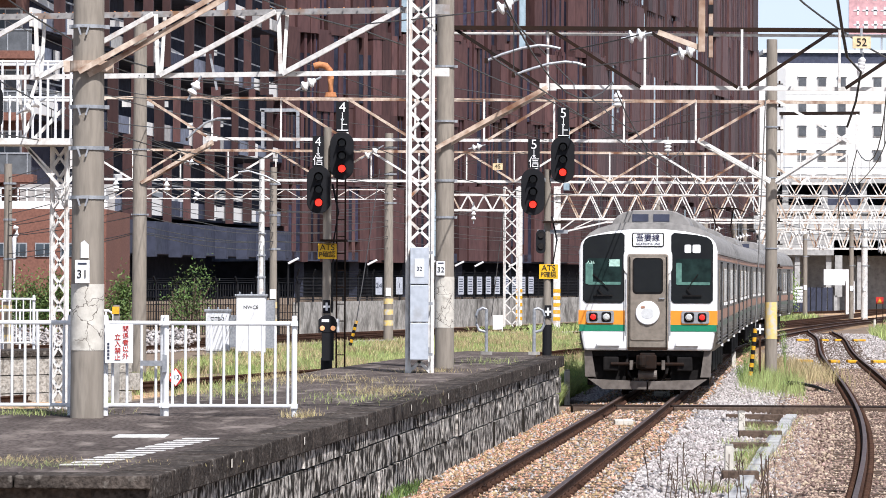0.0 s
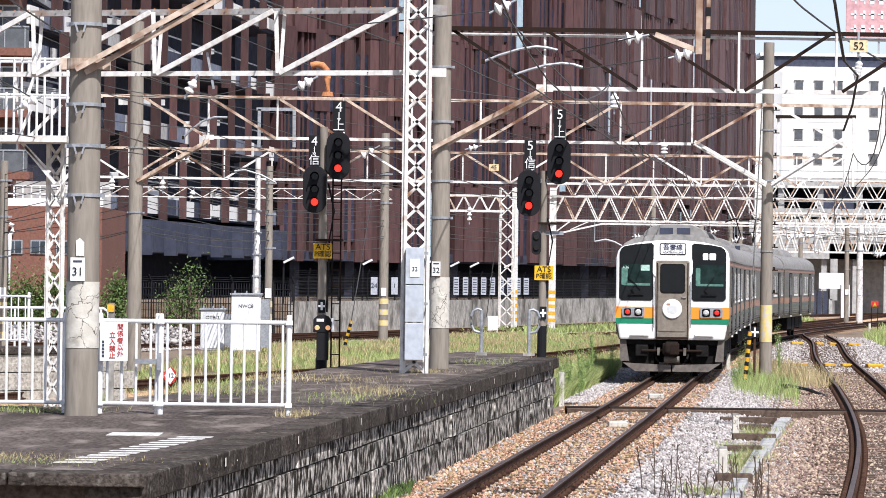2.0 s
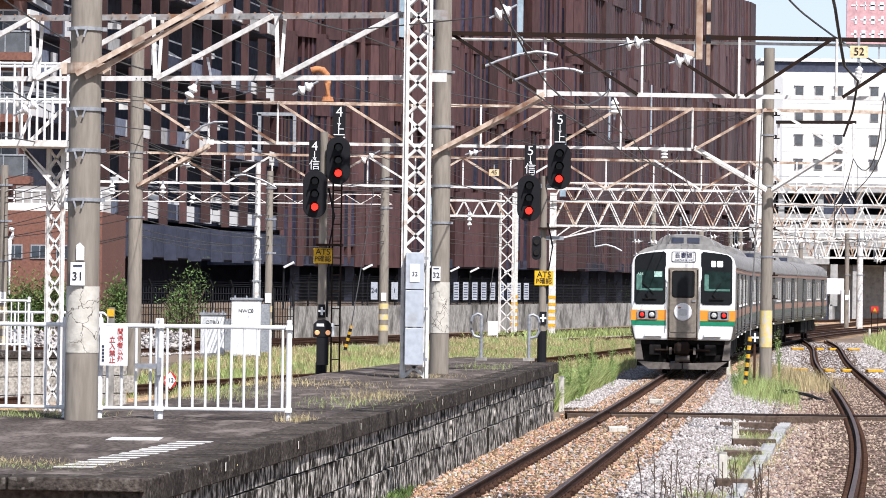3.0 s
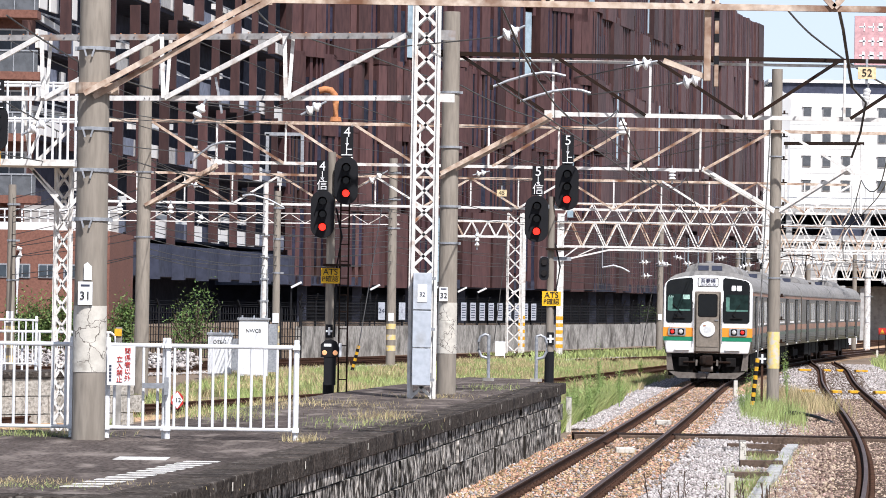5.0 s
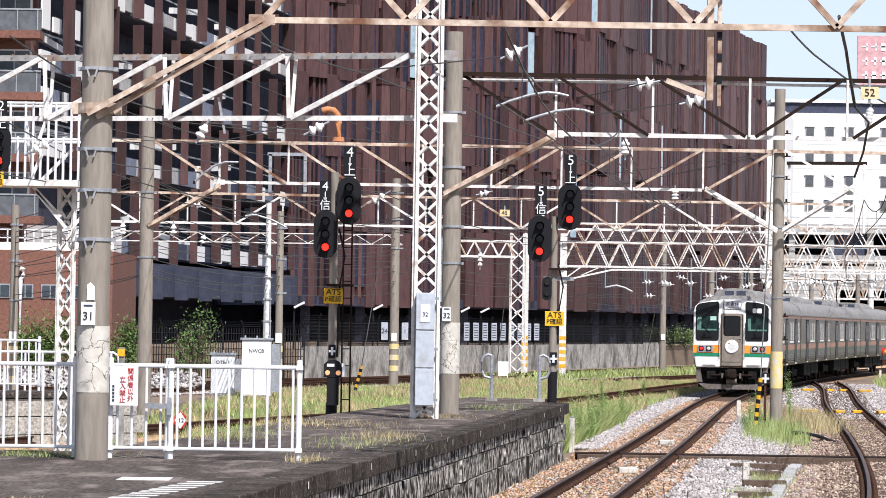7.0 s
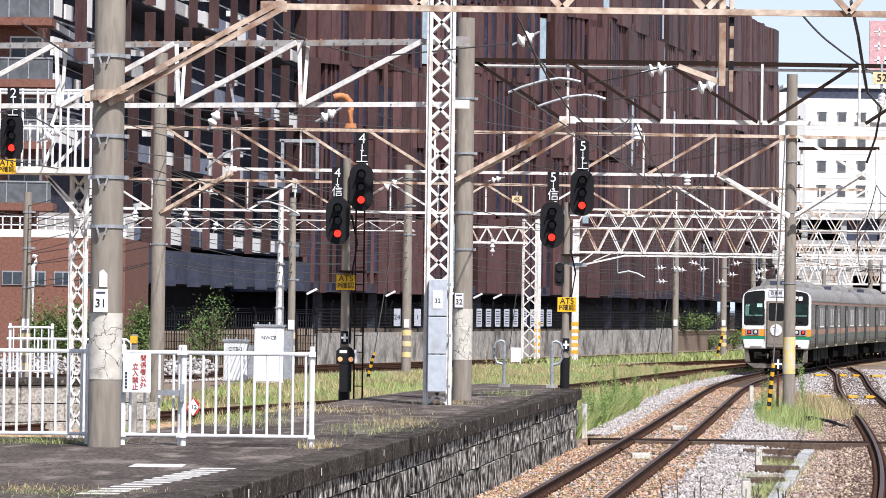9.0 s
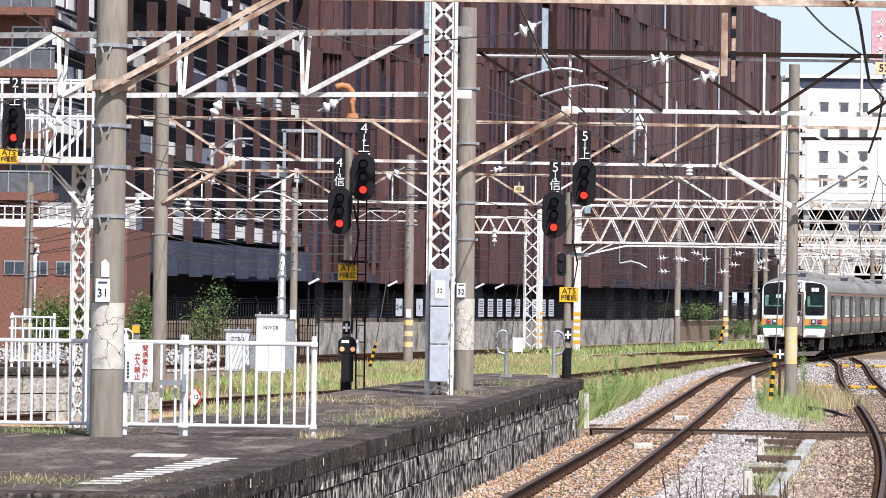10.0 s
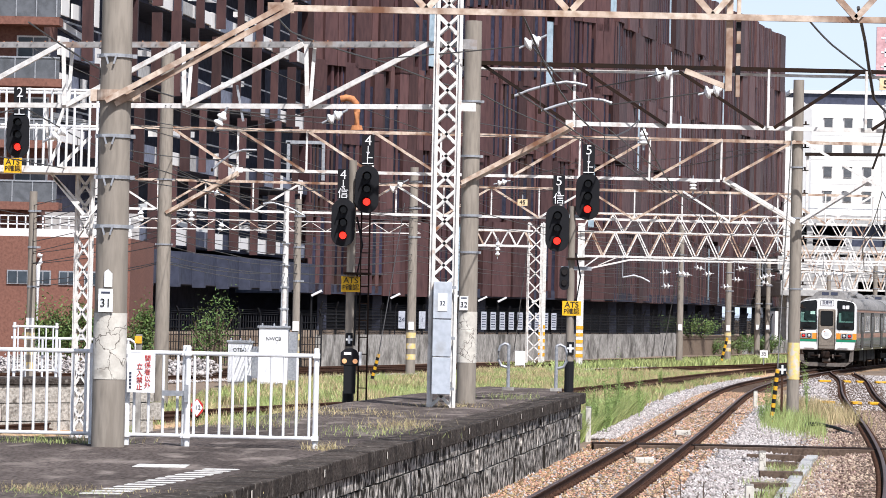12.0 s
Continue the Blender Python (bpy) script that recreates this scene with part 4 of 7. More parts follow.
def train_car(cab, panto):
    c = thing("train_car", "stainless commuter train leading car with white, orange and green front" if cab else "stainless commuter train car with faded orange and muted green stripes", "train", group="train cars")
    y0 = 0.3 if cab else 0.0
    sec = [(-1.4, 0.98), (1.4, 0.98), (1.475, 1.25), (1.475, 3.02), (-1.475, 3.02), (-1.475, 1.25)]
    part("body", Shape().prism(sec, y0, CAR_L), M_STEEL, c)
    part("roof", Shape().prism(roof_profile(), y0 + 0.02, CAR_L - 0.02), M_ROOF, c, "grey painted roof", smooth=True)
    for s in (-1, 1):
        xs = sorted((1.472 * s, 1.486 * s))
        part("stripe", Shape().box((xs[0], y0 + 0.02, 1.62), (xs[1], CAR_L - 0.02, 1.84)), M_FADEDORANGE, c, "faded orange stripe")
        part("stripe", Shape().box((xs[0], y0 + 0.02, 1.47), (xs[1], CAR_L - 0.02, 1.57)), M_GREENREFLECT, c, "green stripe muted to a grass reflection")
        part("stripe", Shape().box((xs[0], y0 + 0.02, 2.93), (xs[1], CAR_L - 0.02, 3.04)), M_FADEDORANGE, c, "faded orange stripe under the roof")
        part("gutter", Shape().box((min(1.45 * s, 1.51 * s), y0, 3.05), (max(1.45 * s, 1.51 * s), CAR_L, 3.1)), M_ROOF, c)
        for z in (1.12, 1.2, 1.28, 1.36):
            part("bead", Shape().rod((1.47 * s, y0 + 0.05, z), (1.47 * s, CAR_L - 0.05, z), 0.018, 6), M_STEEL, c)
        for yd in (3.6, 9.9, 16.2):
            xa, xb = sorted((1.462 * s, 1.489 * s))
            # flat black plate behind the leaves stands in for the recess's shade
            part("door_reveal", Shape().box((xa, yd - 0.82, 1.08), (xb, yd + 0.82, 2.9)), M_UNDER, c)
            for k in (-1, 1):
                ya, yb = (yd - 0.64, yd - 0.015) if k < 0 else (yd + 0.015, yd + 0.64)
                xc, xd = sorted((1.48 * s, 1.496 * s))
                d = part("door", Shape().box((xc, ya, 1.1), (xd, yb, 2.86)), M_SHADEDDOOR, c)
                xe, xf = sorted((1.49 * s, 1.501 * s))
                part("pane", Shape().box((xe, ya + 0.12, 1.95), (xf, yb - 0.12, 2.7)), M_DARKGLASS, d)
            part("step_lamp", Shape().block((1.49 * s, yd + 0.2, 1.05), (0.05, 0.24, 0.06)), M_INSUL, c)
        for yw in (6.05, 7.45, 12.35, 13.75, 18.3):
            window_unit(c, s, yw, 1.15, 1.98, 2.78)
            for k in (-0.3, 0.3):
                part("vent_lever", Shape().block((1.5 * s, yw + k, 1.95), (0.03, 0.34, 0.07)), M_INSUL, c)
                part("sash_frame", Shape().block((1.494 * s, yw + k * 1.6, 2.38), (0.012, 0.06, 0.72)), M_HOTEL, c)
        if cab:
            window_unit(c, s, 1.75, 0.62, 2.0, 2.75)
    for ya, ln, h, w in ((1.3, 2.6, 4.02, 1.75) if cab else (1.5, 1.2, 3.9, 1.0), (6.9, 5.2, 4.0, 1.9), (15.2, 1.2, 3.9, 1.2)):
        u = part("roof_unit", Shape().prism(roof_profile(w / 2, 3.5, h, 12), ya, ya + ln), M_ROOF, c, bevel=0.02, smooth=True)
        for k in (-1, 1):
            part("grille", Shape().box((k * w * 0.13 - w * 0.1, ya - 0.012, h - 0.26), (k * w * 0.13 + w * 0.1, ya + 0.003, h - 0.1)), M_GREYBAND, u)
    if panto:
        pg = part("pantograph", Shape().bar((-0.6, 16.6, 3.75), (0.6, 16.6, 3.75), 0.1).bar((-0.6, 17.8, 3.75), (0.6, 17.8, 3.75), 0.1), M_DARKSTEEL, c)
        for s in (-0.45, 0.45):
            part("arm", Shape().rod((s, 16.7, 3.8), (s * 0.6, 18.2, 4.45), 0.03, 6), M_DARKSTEEL, pg)
            part("arm", Shape().rod((s * 0.6, 18.2, 4.45), (s * 0.9, 17.2, 5.1), 0.025, 6), M_DARKSTEEL, pg)
        part("contact_shoe", Shape().tube([(-0.85, 17.2, 4.98), (-0.5, 17.2, 5.12), (0.5, 17.2, 5.12), (0.85, 17.2, 4.98)], 0.03, 6), M_DARKSTEEL, pg)
    # running gear
    for yb in (2.85, 16.65):
        b = part("bogie", Shape().box((-1.0, yb - 1.4, 0.42), (-0.82, yb + 1.4, 0.7)).box((0.82, yb - 1.4, 0.42), (1.0, yb + 1.4, 0.7)).box((-0.9, yb - 0.3, 0.4), (0.9, yb + 0.3, 0.8)), M_UNDER, c)
        for ya in (-1.05, 1.05):
            ax = part("wheelset", Shape().rod((-0.75, yb + ya, 0.43), (0.75, yb + ya, 0.43), 0.08, 10), M_UNDER, b)
            for s in (-1, 1):
                part("wheel", Shape().rod((0.5 * s, yb + ya, 0.43), (0.63 * s, yb + ya, 0.43), 0.43, 24), M_DARKSTEEL, ax)
    for ya, yb, zb in ((5.0, 7.4, 0.42), (7.7, 9.2, 0.35), (9.5, 12.2, 0.45), (12.5, 14.2, 0.4)):
        part("equipment_box", Shape().box((-1.25, ya, zb), (1.25, yb, 0.98)), M_UNDER, c, bevel=0.03)
    if not cab:
        part("gangway", Shape().box((-0.5, -0.28, 1.1), (0.5, 0.0, 3.1)), M_UNDER, c, "black gangway bellows")
        return c
    # the white end with its windscreens
    m_pale_cab = mat("pale_green_cab_paint", (0.13, 0.26, 0.21), 0.4, second=(0.07, 0.15, 0.125), big=3, fine=8, bump=0)
    shell = [(-1.36, 0.985), (1.36, 0.985), (1.44, 1.4), (1.475, 1.7), (1.475, 3.1), (1.43, 3.3), (1.3, 3.42), (0.8, 3.53), (0.35, 3.575), (-0.35, 3.575), (-0.8, 3.53), (-1.3, 3.42), (-1.43, 3.3), (-1.475, 3.1), (-1.475, 1.7), (-1.44, 1.4)]
    part("front_shell", Shape().prism(shell, -0.06, 0.42), M_TRAINWHITE, c, "glossy white front", bevel=0.05)
    part("roof_brow", Shape().prism([(x * 0.9, z) for x, z in roof_profile(top=3.74)], 0.35, 1.2), M_ROOF, c)
    for s in (-1, 1):
        x0, x1 = sorted((0.5 * s, 1.4 * s))
        outline = [(0.5, 2.06), (0.56, 2.0), (1.32, 2.0), (1.385, 2.06), (1.385, 3.24), (1.35, 3.34), (1.26, 3.41), (1.0, 3.46), (0.56, 3.5), (0.5, 3.45)]
        if s < 0:
            outline = [(-x, z) for x, z in reversed(outline)]
        g = part("windscreen", Shape().prism(outline, -0.075, -0.05), M_CABGLASS, c, "black glazed windscreen panel")
        part("pane", Shape().prism(rounded(x0 + 0.1, 2.38, x1 - 0.06, 2.95, 0.04), -0.08, -0.074), M_GREENPANE, g, "green tinted lower pane")
        part("cab_pillar", Shape().prism(rounded(-1.33 if s < 0 else 0.6, 2.4, -1.17 if s < 0 else 0.72, 2.86, 0.02, 2), -0.083, -0.079), m_pale_cab, g, "pale green cab pillar behind the glass")
        part("cab_ledge", Shape().prism(rounded(x0 + 0.12, 2.39, x1 - 0.08, 2.45, 0.01, 2), -0.0835, -0.0795), m_pale_cab, g, "pale green cab ledge behind the glass")
        part("wiper", Shape().bar((x0 + 0.25, -0.1, 2.16), (x1 - 0.25, -0.1, 2.16), 0.03).bar((0.95 * s, -0.1, 2.16), (0.95 * s - 0.12, -0.1, 2.3), 0.025).bar((0.83 * s + 0.0, -0.1, 2.3), (1.12 * s - 0.05, -0.1, 2.62), 0.018), M_UNDER, g)
        for z0, z1, mt, nm in ((1.54, 1.84, M_ORANGE, "orange band"), (1.4, 1.54, M_GREEN, "green band")):
            xa, xb = sorted((0.462 * s, (1.478 if z0 > 1.5 else 1.462) * s))
            part("band", Shape().box((xa, -0.068, z0), (xb, 0.4, z1)), mt, c, nm)
        h = part("headlight_housing", Shape().prism(rounded(min(0.72 * s, 1.31 * s), 1.57, max(0.72 * s, 1.31 * s), 1.83, 0.04), -0.1, -0.06), M_GALV, c, "silver lamp housing")
        for bx, br in ((1.16, 0.092), (0.88, 0.105)):
            part("bezel", Shape().prism(rounded(bx * s - br, 1.7 - br, bx * s + br, 1.7 + br, br * 0.45), -0.108, -0.099), M_UNDER, h, "dark lamp bezel")
        part("tail_lamp", Shape().lathe([(0.062, 0), (0.062, 0.03), (0.04, 0.045)], 16, pose(1.16 * s, -0.108, 1.7, 90)), M_TAIL, h, "lit red tail lamp")
        part("headlamp", Shape().lathe([(0.075, 0), (0.075, 0.025), (0.045, 0.045)], 16, pose(0.88 * s, -0.108, 1.7, 90)), M_LAMPGLASS, h, "unlit clear headlamp")
        part("step_handle", Shape().box((min(0.6 * s, 1.08 * s), -0.14, 1.09), (max(0.6 * s, 1.08 * s), -0.05, 1.16)), M_TRAINWHITE, c)
        xa, xb = sorted((0.48 * s, 1.3 * s))
        part("steps_plate", Shape().prism([(xa, 0.2), (xb, 0.24), (xb + 0.02 * s, 0.98), (xa, 0.98)] if s > 0 else [(xa, 0.24), (xb, 0.2), (xb, 0.98), (xa, 0.98)], 0.25, 0.4), M_UNDER, c)
        part("side_skirt", Shape().prism([(min(1.12 * s, 1.34 * s), 0.42), (max(1.12 * s, 1.34 * s), 0.42), (max(1.2 * s, 1.36 * s), 0.98), (min(1.2 * s, 1.36 * s), 0.98)], 0.05, 0.2), M_PLOW, c)
        pl = [(0.02 * s, 0.16), (0.95 * s, 0.16), (1.27 * s, 0.38), (0.9 * s, 0.36), (0.02 * s, 0.33)]
        part("snowplough", Shape().prism(pl, -0.1, 0.05), M_PLOW, c, "grey snowplough blade")
        part("hose", Shape().tube([(0.42 * s, 0.1, 0.9), (0.45 * s, -0.05, 0.7), (0.4 * s, -0.06, 0.5), (0.34 * s, 0.05, 0.4)], 0.03, 6), M_UNDER, c)
        part("jumper_box", Shape().box((min(0.62 * s, 0.95 * s), -0.05, 0.55), (max(0.62 * s, 0.95 * s), 0.25, 0.85)), M_UNDER, c, bevel=0.03)
    arch = rounded(-0.52, 2.6, 0.52, 3.17, 0.15)
    part("door_arch", Shape().prism(arch, -0.085, -0.05), M_TRAINWHITE, c, bevel=0.01)
    d = part("end_door", Shape().prism(rounded(-0.44, 1.0, 0.44, 3.05, 0.06), -0.092, -0.05), M_DOORSTEEL, c, "brownish stainless end door", bevel=0.012)
    part("door_leaf", Shape().prism(rounded(-0.37, 1.2, 0.37, 2.97, 0.05), -0.11, -0.09), M_DOORSTEEL, d, bevel=0.01)
    part("pane", Shape().prism(rounded(-0.29, 2.23, 0.29, 2.93, 0.08), -0.116, -0.108), M_CABGLASS, d)
    part("door_handle", Shape().block((0.3, -0.13, 2.1), (0.12, 0.03, 0.03)), M_GALV, d)
    rs = part("destination_sign", Shape().prism(rounded(-0.34, 3.2, 0.34, 3.5, 0.04), -0.074, -0.05), M_UNDER, c, "white destination panel in a dark frame")
    part("sign_panel", Shape().prism(rounded(-0.32, 3.22, 0.32, 3.48, 0.03), -0.08, -0.073), M_WHITE, rs)
    m_navy = mat("navy_lettering", (0.02, 0.02, 0.07), 0.6, bump=0)
    writing("吾妻線", 0.17, m_navy, rs, (0, -0.084, 3.385))
    writing("AGATSUMA LINE", 0.068, m_navy, rs, (0, -0.084, 3.26))
    hm = part("headmark", Shape().lathe([(0.255, 0), (0.255, 0.03), (0.24, 0.04)], 36, pose(0, -0.11, 1.79, 90)), M_WHITE, c, "round white headmark plate")
    for px, pz, w, hh, mt in ((-0.1, 0.12, 0.09, 0.05, M_FADEDORANGE), (0.0, -0.01, 0.26, 0.2, M_PALEPATCH)):
        part("emblem_patch", Shape().prism(rounded(px - w / 2, 1.79 + pz - hh / 2, px + w / 2, 1.79 + pz + hh / 2, min(w, hh) * 0.4, 3), -0.156, -0.149), mt, hm)
    # emblem on the windscreen: two plain white blocks
    part("white_emblem", Shape().prism(rounded(0.78, 3.07, 0.92, 3.25, 0.03, 3), -0.084, -0.076).prism(rounded(0.95, 3.07, 1.12, 3.25, 0.03, 3), -0.084, -0.076), M_WHITE, c, "white operator emblem")
    m_mint = mat("mint_lettering", (0.55, 0.8, 0.68), 0.5, bump=0)
    writing("A36", 0.1, m_mint, c, (-1.22, -0.086, 2.86))
    part("window_card", Shape().box((-0.83, -0.086, 2.78), (-0.6, -0.081, 2.93)), m_mint, c, "pale green card")
    cp = part("coupler", Shape().box((-0.16, -0.28, 0.56), (0.16, 0.5, 0.94)).box((-0.23, -0.38, 0.6), (0.2, -0.2, 0.9)), M_DARKSTEEL, c, "rusty knuckle coupler", bevel=0.03)
    part("knuckle", Shape().lathe([(0.07, 0), (0.09, 0.05), (0.09, 0.2), (0.07, 0.26)], 12, pose(-0.1, -0.38, 0.64)), M_DARKSTEEL, cp)
    part("air_tank", Shape().rod((-0.2, -0.02, 0.47), (0.2, -0.02, 0.47), 0.1, 14), M_PLOW, c)
    part("brake_pipe", Shape().rod((-0.78, -0.08, 0.7), (0.78, -0.08, 0.7), 0.035, 8), M_DARKSTEEL, c)
    for k in (-1, 1):
        part("pipe_cock", Shape().block((0.34 * k, -0.12, 0.68), (0.07, 0.1, 0.2)), M_PLOW, c)
        part("door_gap", Shape().box((min(0.385 * k, 0.41 * k), -0.098, 1.05), (max(0.385 * k, 0.41 * k), -0.091, 2.99)), M_UNDER, d, "dark rubber door seal")
        part("grab_rail", Shape().rod((0.475 * k, -0.13, 1.3), (0.475 * k, -0.13, 2.5), 0.014, 6), M_GALV, c)
    part("door_sill", Shape().box((-0.42, -0.14, 1.0), (0.42, -0.06, 1.06)), M_DARKSTEEL, d)
    part("pane_frame", Shape().prism(rounded(-0.325, 2.19, 0.325, 2.965, 0.09), -0.1125, -0.1085), M_UNDER, d, "black rubber pane surround")
    part("buffer_beam", Shape().box((-1.25, 0.1, 0.86), (1.25, 0.3, 0.99)), M_UNDER, c)
    return c


CARS = [train_car(True, False)] + [train_car(False, p) for p in (False, True, False)]


def train_rows(i):
    """Car i with its two bogies on the main line; the train draws away from the platform end."""
    rows = []
    for k in range(25):
        t = k * 0.5
        u = float(np.interp(77.2, MAIN.y, MAIN.u)) + 8.45 * t + 0.035 * t * t + i * 20.0
        xa, ya = MAIN.at(u + 2.85)
        xb, yb = MAIN.at(u + 16.65)
        h = math.atan2(xb - xa, yb - ya)
        x0, y0 = xa - 2.85 * math.sin(h), ya - 2.85 * math.cos(h)
        rows.append((t, pose(x0, y0, 0, 0, 0, -math.degrees(h))))
    return rows



# ---- gantry beams ----
def truss(label, chords, webs, name="gantry_beam"):
    """Chords and web bars, each given as two ends, a width and a material."""
    g = thing(name, label, "gantry beam", group="catenary gantries")
    for p, q, w, mt in chords:
        part("chord", Shape().bar(p, q, w * 0.8, w), mt, g)
        # riveted gusset plates at the ends
        part("gusset_plate", Shape().block(Vector(p) + Vector((0, -w * 0.45, 0)), (0.3, 0.012, w * 1.7)), mt, g)
    for p, q, w, mt in webs:
        part("web_bar", Shape().bar(p, q, w * 0.6, w), mt, g)
    return g


# first span, seen only from below its lower chord
Z0 = 5.974
webs = []
for i in range(7):
    x = -2.153 + i * 1.63
    webs += [((x, 41.1, Z0), (x + 0.8, 41.1, Z0 + 0.9), 0.07, M_RUSTSTEEL), ((x + 0.8, 41.1, Z0 + 0.9), (x + 1.63, 41.1, Z0), 0.07, M_RUSTSTEEL)]
truss("rusting white truss beam on the near pole", [((-2.17, 41.00, 5.95), (12, 41.3, Z0), 0.07, M_RUSTSTEEL), ((P31[0], 41.3, Z0 + 0.95), (12, 41.3, Z0 + 0.95), 0.085, M_WHITESTEEL)], webs)
br = thing("pole_brace", "rusty twin channel brace bolted to the pole", "brace", group="pole braces")
for dz in (0, 0.1):
    part("channel", Shape().bar((-4.114 + dz, 40.72 + dz, 4.837 - dz * 0.3), (-2.14 + dz, 40.9, 5.965 - dz * 0.3), 0.05, 0.06), M_RUSTSTEEL, br)
part("clamp_band", Shape().lathe([(0.2, -0.06), (0.215, -0.06), (0.215, 0.06), (0.2, 0.06)], 24, pose(P31[0], 41.0, 4.912)).block((P31[0] - 0.24, 41, 4.912), (0.08, 0.12, 0.13)).block((P31[0] + 0.24, 41, 4.912), (0.08, 0.12, 0.13)), M_RUSTSTEEL, br)
hp = thing("hanging_post", "weathered drop post with black bands under the beam", "post", (2.989, 41.2, 0))
part("channel", Shape().box((-0.09, -0.06, 5.122), (-0.015, 0.06, Z0 + 0.9)), M_RUSTSTEEL, hp)
part("channel", Shape().box((0.03, -0.05, 5.058), (0.075, 0.05, Z0 + 0.9)), M_RUSTSTEEL, hp)
for z in (0.25, 0.5, 0.75):
    part("black_band", Shape().box((0.026, -0.054, 5.058 + z), (0.079, 0.054, 5.058 + z + 0.1)), M_BLACK, hp)
part("foot_bracket", Shape().bar((-0.55, 0, 5.345), (-0.05, 0, 5.16), 0.05, 0.06), M_RUSTSTEEL, hp)

# second span, from the lattice mast to the left
ZL, ZU = 5.988, 7.044
XM, ST = -0.605, 2.141
ends = [(XM - i * ST, 60.9 + i * ST * 0.3) for i in range(6)]
chords = [((XM + 0.55, 60.85, ZL), (ends[5][0], ends[5][1], ZL), 0.085, M_WHITESTEEL), ((XM + 0.55, 60.85, ZU), (ends[5][0], ends[5][1], ZU), 0.1, M_GREYSTEEL)]
webs = []
for i in range(5):
    (xa, ya), (xb, yb) = ends[i], ends[i + 1]
    webs.append(((xb, yb, ZL), (xa - 0.12, ya, ZU), 0.085, M_WHITESTEEL))
    webs.append(((xb - 0.03, yb, ZL), (xb - 0.07, yb, ZU), 0.07, M_WHITESTEEL))
    webs.append(((xb + 0.01, yb + 0.2, ZL), (xb + 0.07, yb + 0.2, ZU), 0.06, M_WHITESTEEL))
span = truss("riveted white truss beam spanning to the lattice mast", chords, webs)
for i in range(46):
    f = i / 45
    x = XM + 0.4 + (ends[5][0] - XM - 0.5) * f
    y = 60.8 + (ends[5][1] - 60.85) * f
    part("rivet", Shape().lathe([(0.016, 0), (0.013, 0.012)], 6, pose(x, y - 0.0, ZU + 0.05)), M_ORANGERUST, span)
# porcelain and lamp brackets hung from the beams
for a, b in (((-4.01, 62.00, 6.35), (-3.89, 62.00, 5.73)),):
    hb = thing("hanger_bracket", "thin galvanised hanger bracket under the beam", "bracket", (0, 0, 0), group="hanger brackets")
    part("bar", Shape().bar(a, b, 0.04), M_GALV, hb)
dp = thing("drain_pipe", "white drain pipe on the tiled annexe", "pipe", (0, 0, 0))
part("pipe", Shape().tube([(-18.98, 159.80, 4.65), (-18.83, 159.80, 4.60), (-18.83, 159.80, 4.33), (-18.95, 159.80, 4.15), (-18.943, 159.8, -0.3)], 0.1, 8), M_WHITE, dp)
for px_, d in ((-0.903, 200), (0.676, 205), (-3.974, 190), (1.841, 210), (-7.489, 175), (3.9, 215)):
    fl = thing("flood_lamp", "small white flood lamp on a dark post", "lamp", (px_, d, 0), group="flood lamps")
    part("post", Shape().rod((0, 0, 0.8), (0, 0, 3.2), 0.05, 8), M_BLACK, fl)
    part("head", Shape().bar((0.02, -0.1, 3.15), (0.5, -0.2, 3.4), 0.16, 0.1), M_WHITE, fl)

# third span, from the concrete pole to the right
ZL, ZU = 5.913, 6.953
px = [0.165, 1.845, 3.565, 5.285, 7.015, 8.745]
chords = [((-0.107, 63.95, ZU), (px[5], 64.3, ZU), 0.075, M_DARKSTEEL), ((px[1], 64, ZL), (px[5], 64.3, ZL), 0.075, M_WHITESTEEL), ((-0.107, 64.1, ZU - 0.09), (px[5], 64.4, ZU - 0.09), 0.05, M_WHITESTEEL)]
webs = [((px[i], 64, ZU), (px[i + 1] - 0.08, 64, ZL), 0.055, M_DARKSTEEL) for i in range(3)]
webs += [((px[i] + 0.1, 64, ZL), (px[i + 1] - 0.08, 64, ZU), 0.06, M_DARKSTEEL) for i in (3, 4)]
webs += [((px[i], 64.1, ZL), (px[i], 64.1, ZU), 0.07, M_WHITESTEEL) for i in range(1, 6)]
truss("dark rusty truss beam held by the concrete pole", chords, webs)
br = thing("pole_brace", "pale twin channel brace bolted to the pole", "brace", group="pole braces")
for d in (0, 0.12):
    part("channel", Shape().bar((-0.127, 63.55 + d, 4.81 - d * 0.5), (1.825, 63.8 + d, 5.898 - d * 0.5), 0.04, 0.075), M_RUSTSTEEL, br)

# fourth span over all tracks
Y3 = 97.0
ZL, ZU = 6.218, 7.309
pl = [-8.003, -6.215, -4.366, -2.577, -0.759, 1.09, 2.97, 4.849, 6.774, 8.744, 10.836, 12.958]
chords = [((pl[0] - 1.2, Y3, ZU), (pl[11], Y3 + 1, ZU), 0.085, M_RUSTSTEEL), ((pl[1], Y3, ZL), (pl[8], Y3 + 0.5, ZL), 0.08, M_WHITESTEEL), ((pl[10], Y3 + 0.6, ZL), (pl[11], Y3 + 1, ZL), 0.08, M_WHITESTEEL)]
webs = [((pl[i], Y3, ZU), (pl[i + 1] - 0.05, Y3, ZL), 0.07, M_RUSTSTEEL) for i in range(4)]
webs += [((pl[i] + 0.1, Y3, ZL), (pl[i + 1], Y3, ZU), 0.07, M_RUSTSTEEL) for i in range(5, 9)]
webs += [((pl[9] + 0.2, Y3, ZU), (pl[10], Y3, ZL), 0.07, M_WHITESTEEL)]
webs += [((x, Y3 + 0.1, ZL), (x, Y3 + 0.1, ZU), 0.085, M_WHITESTEEL) for x in pl[1:9]]
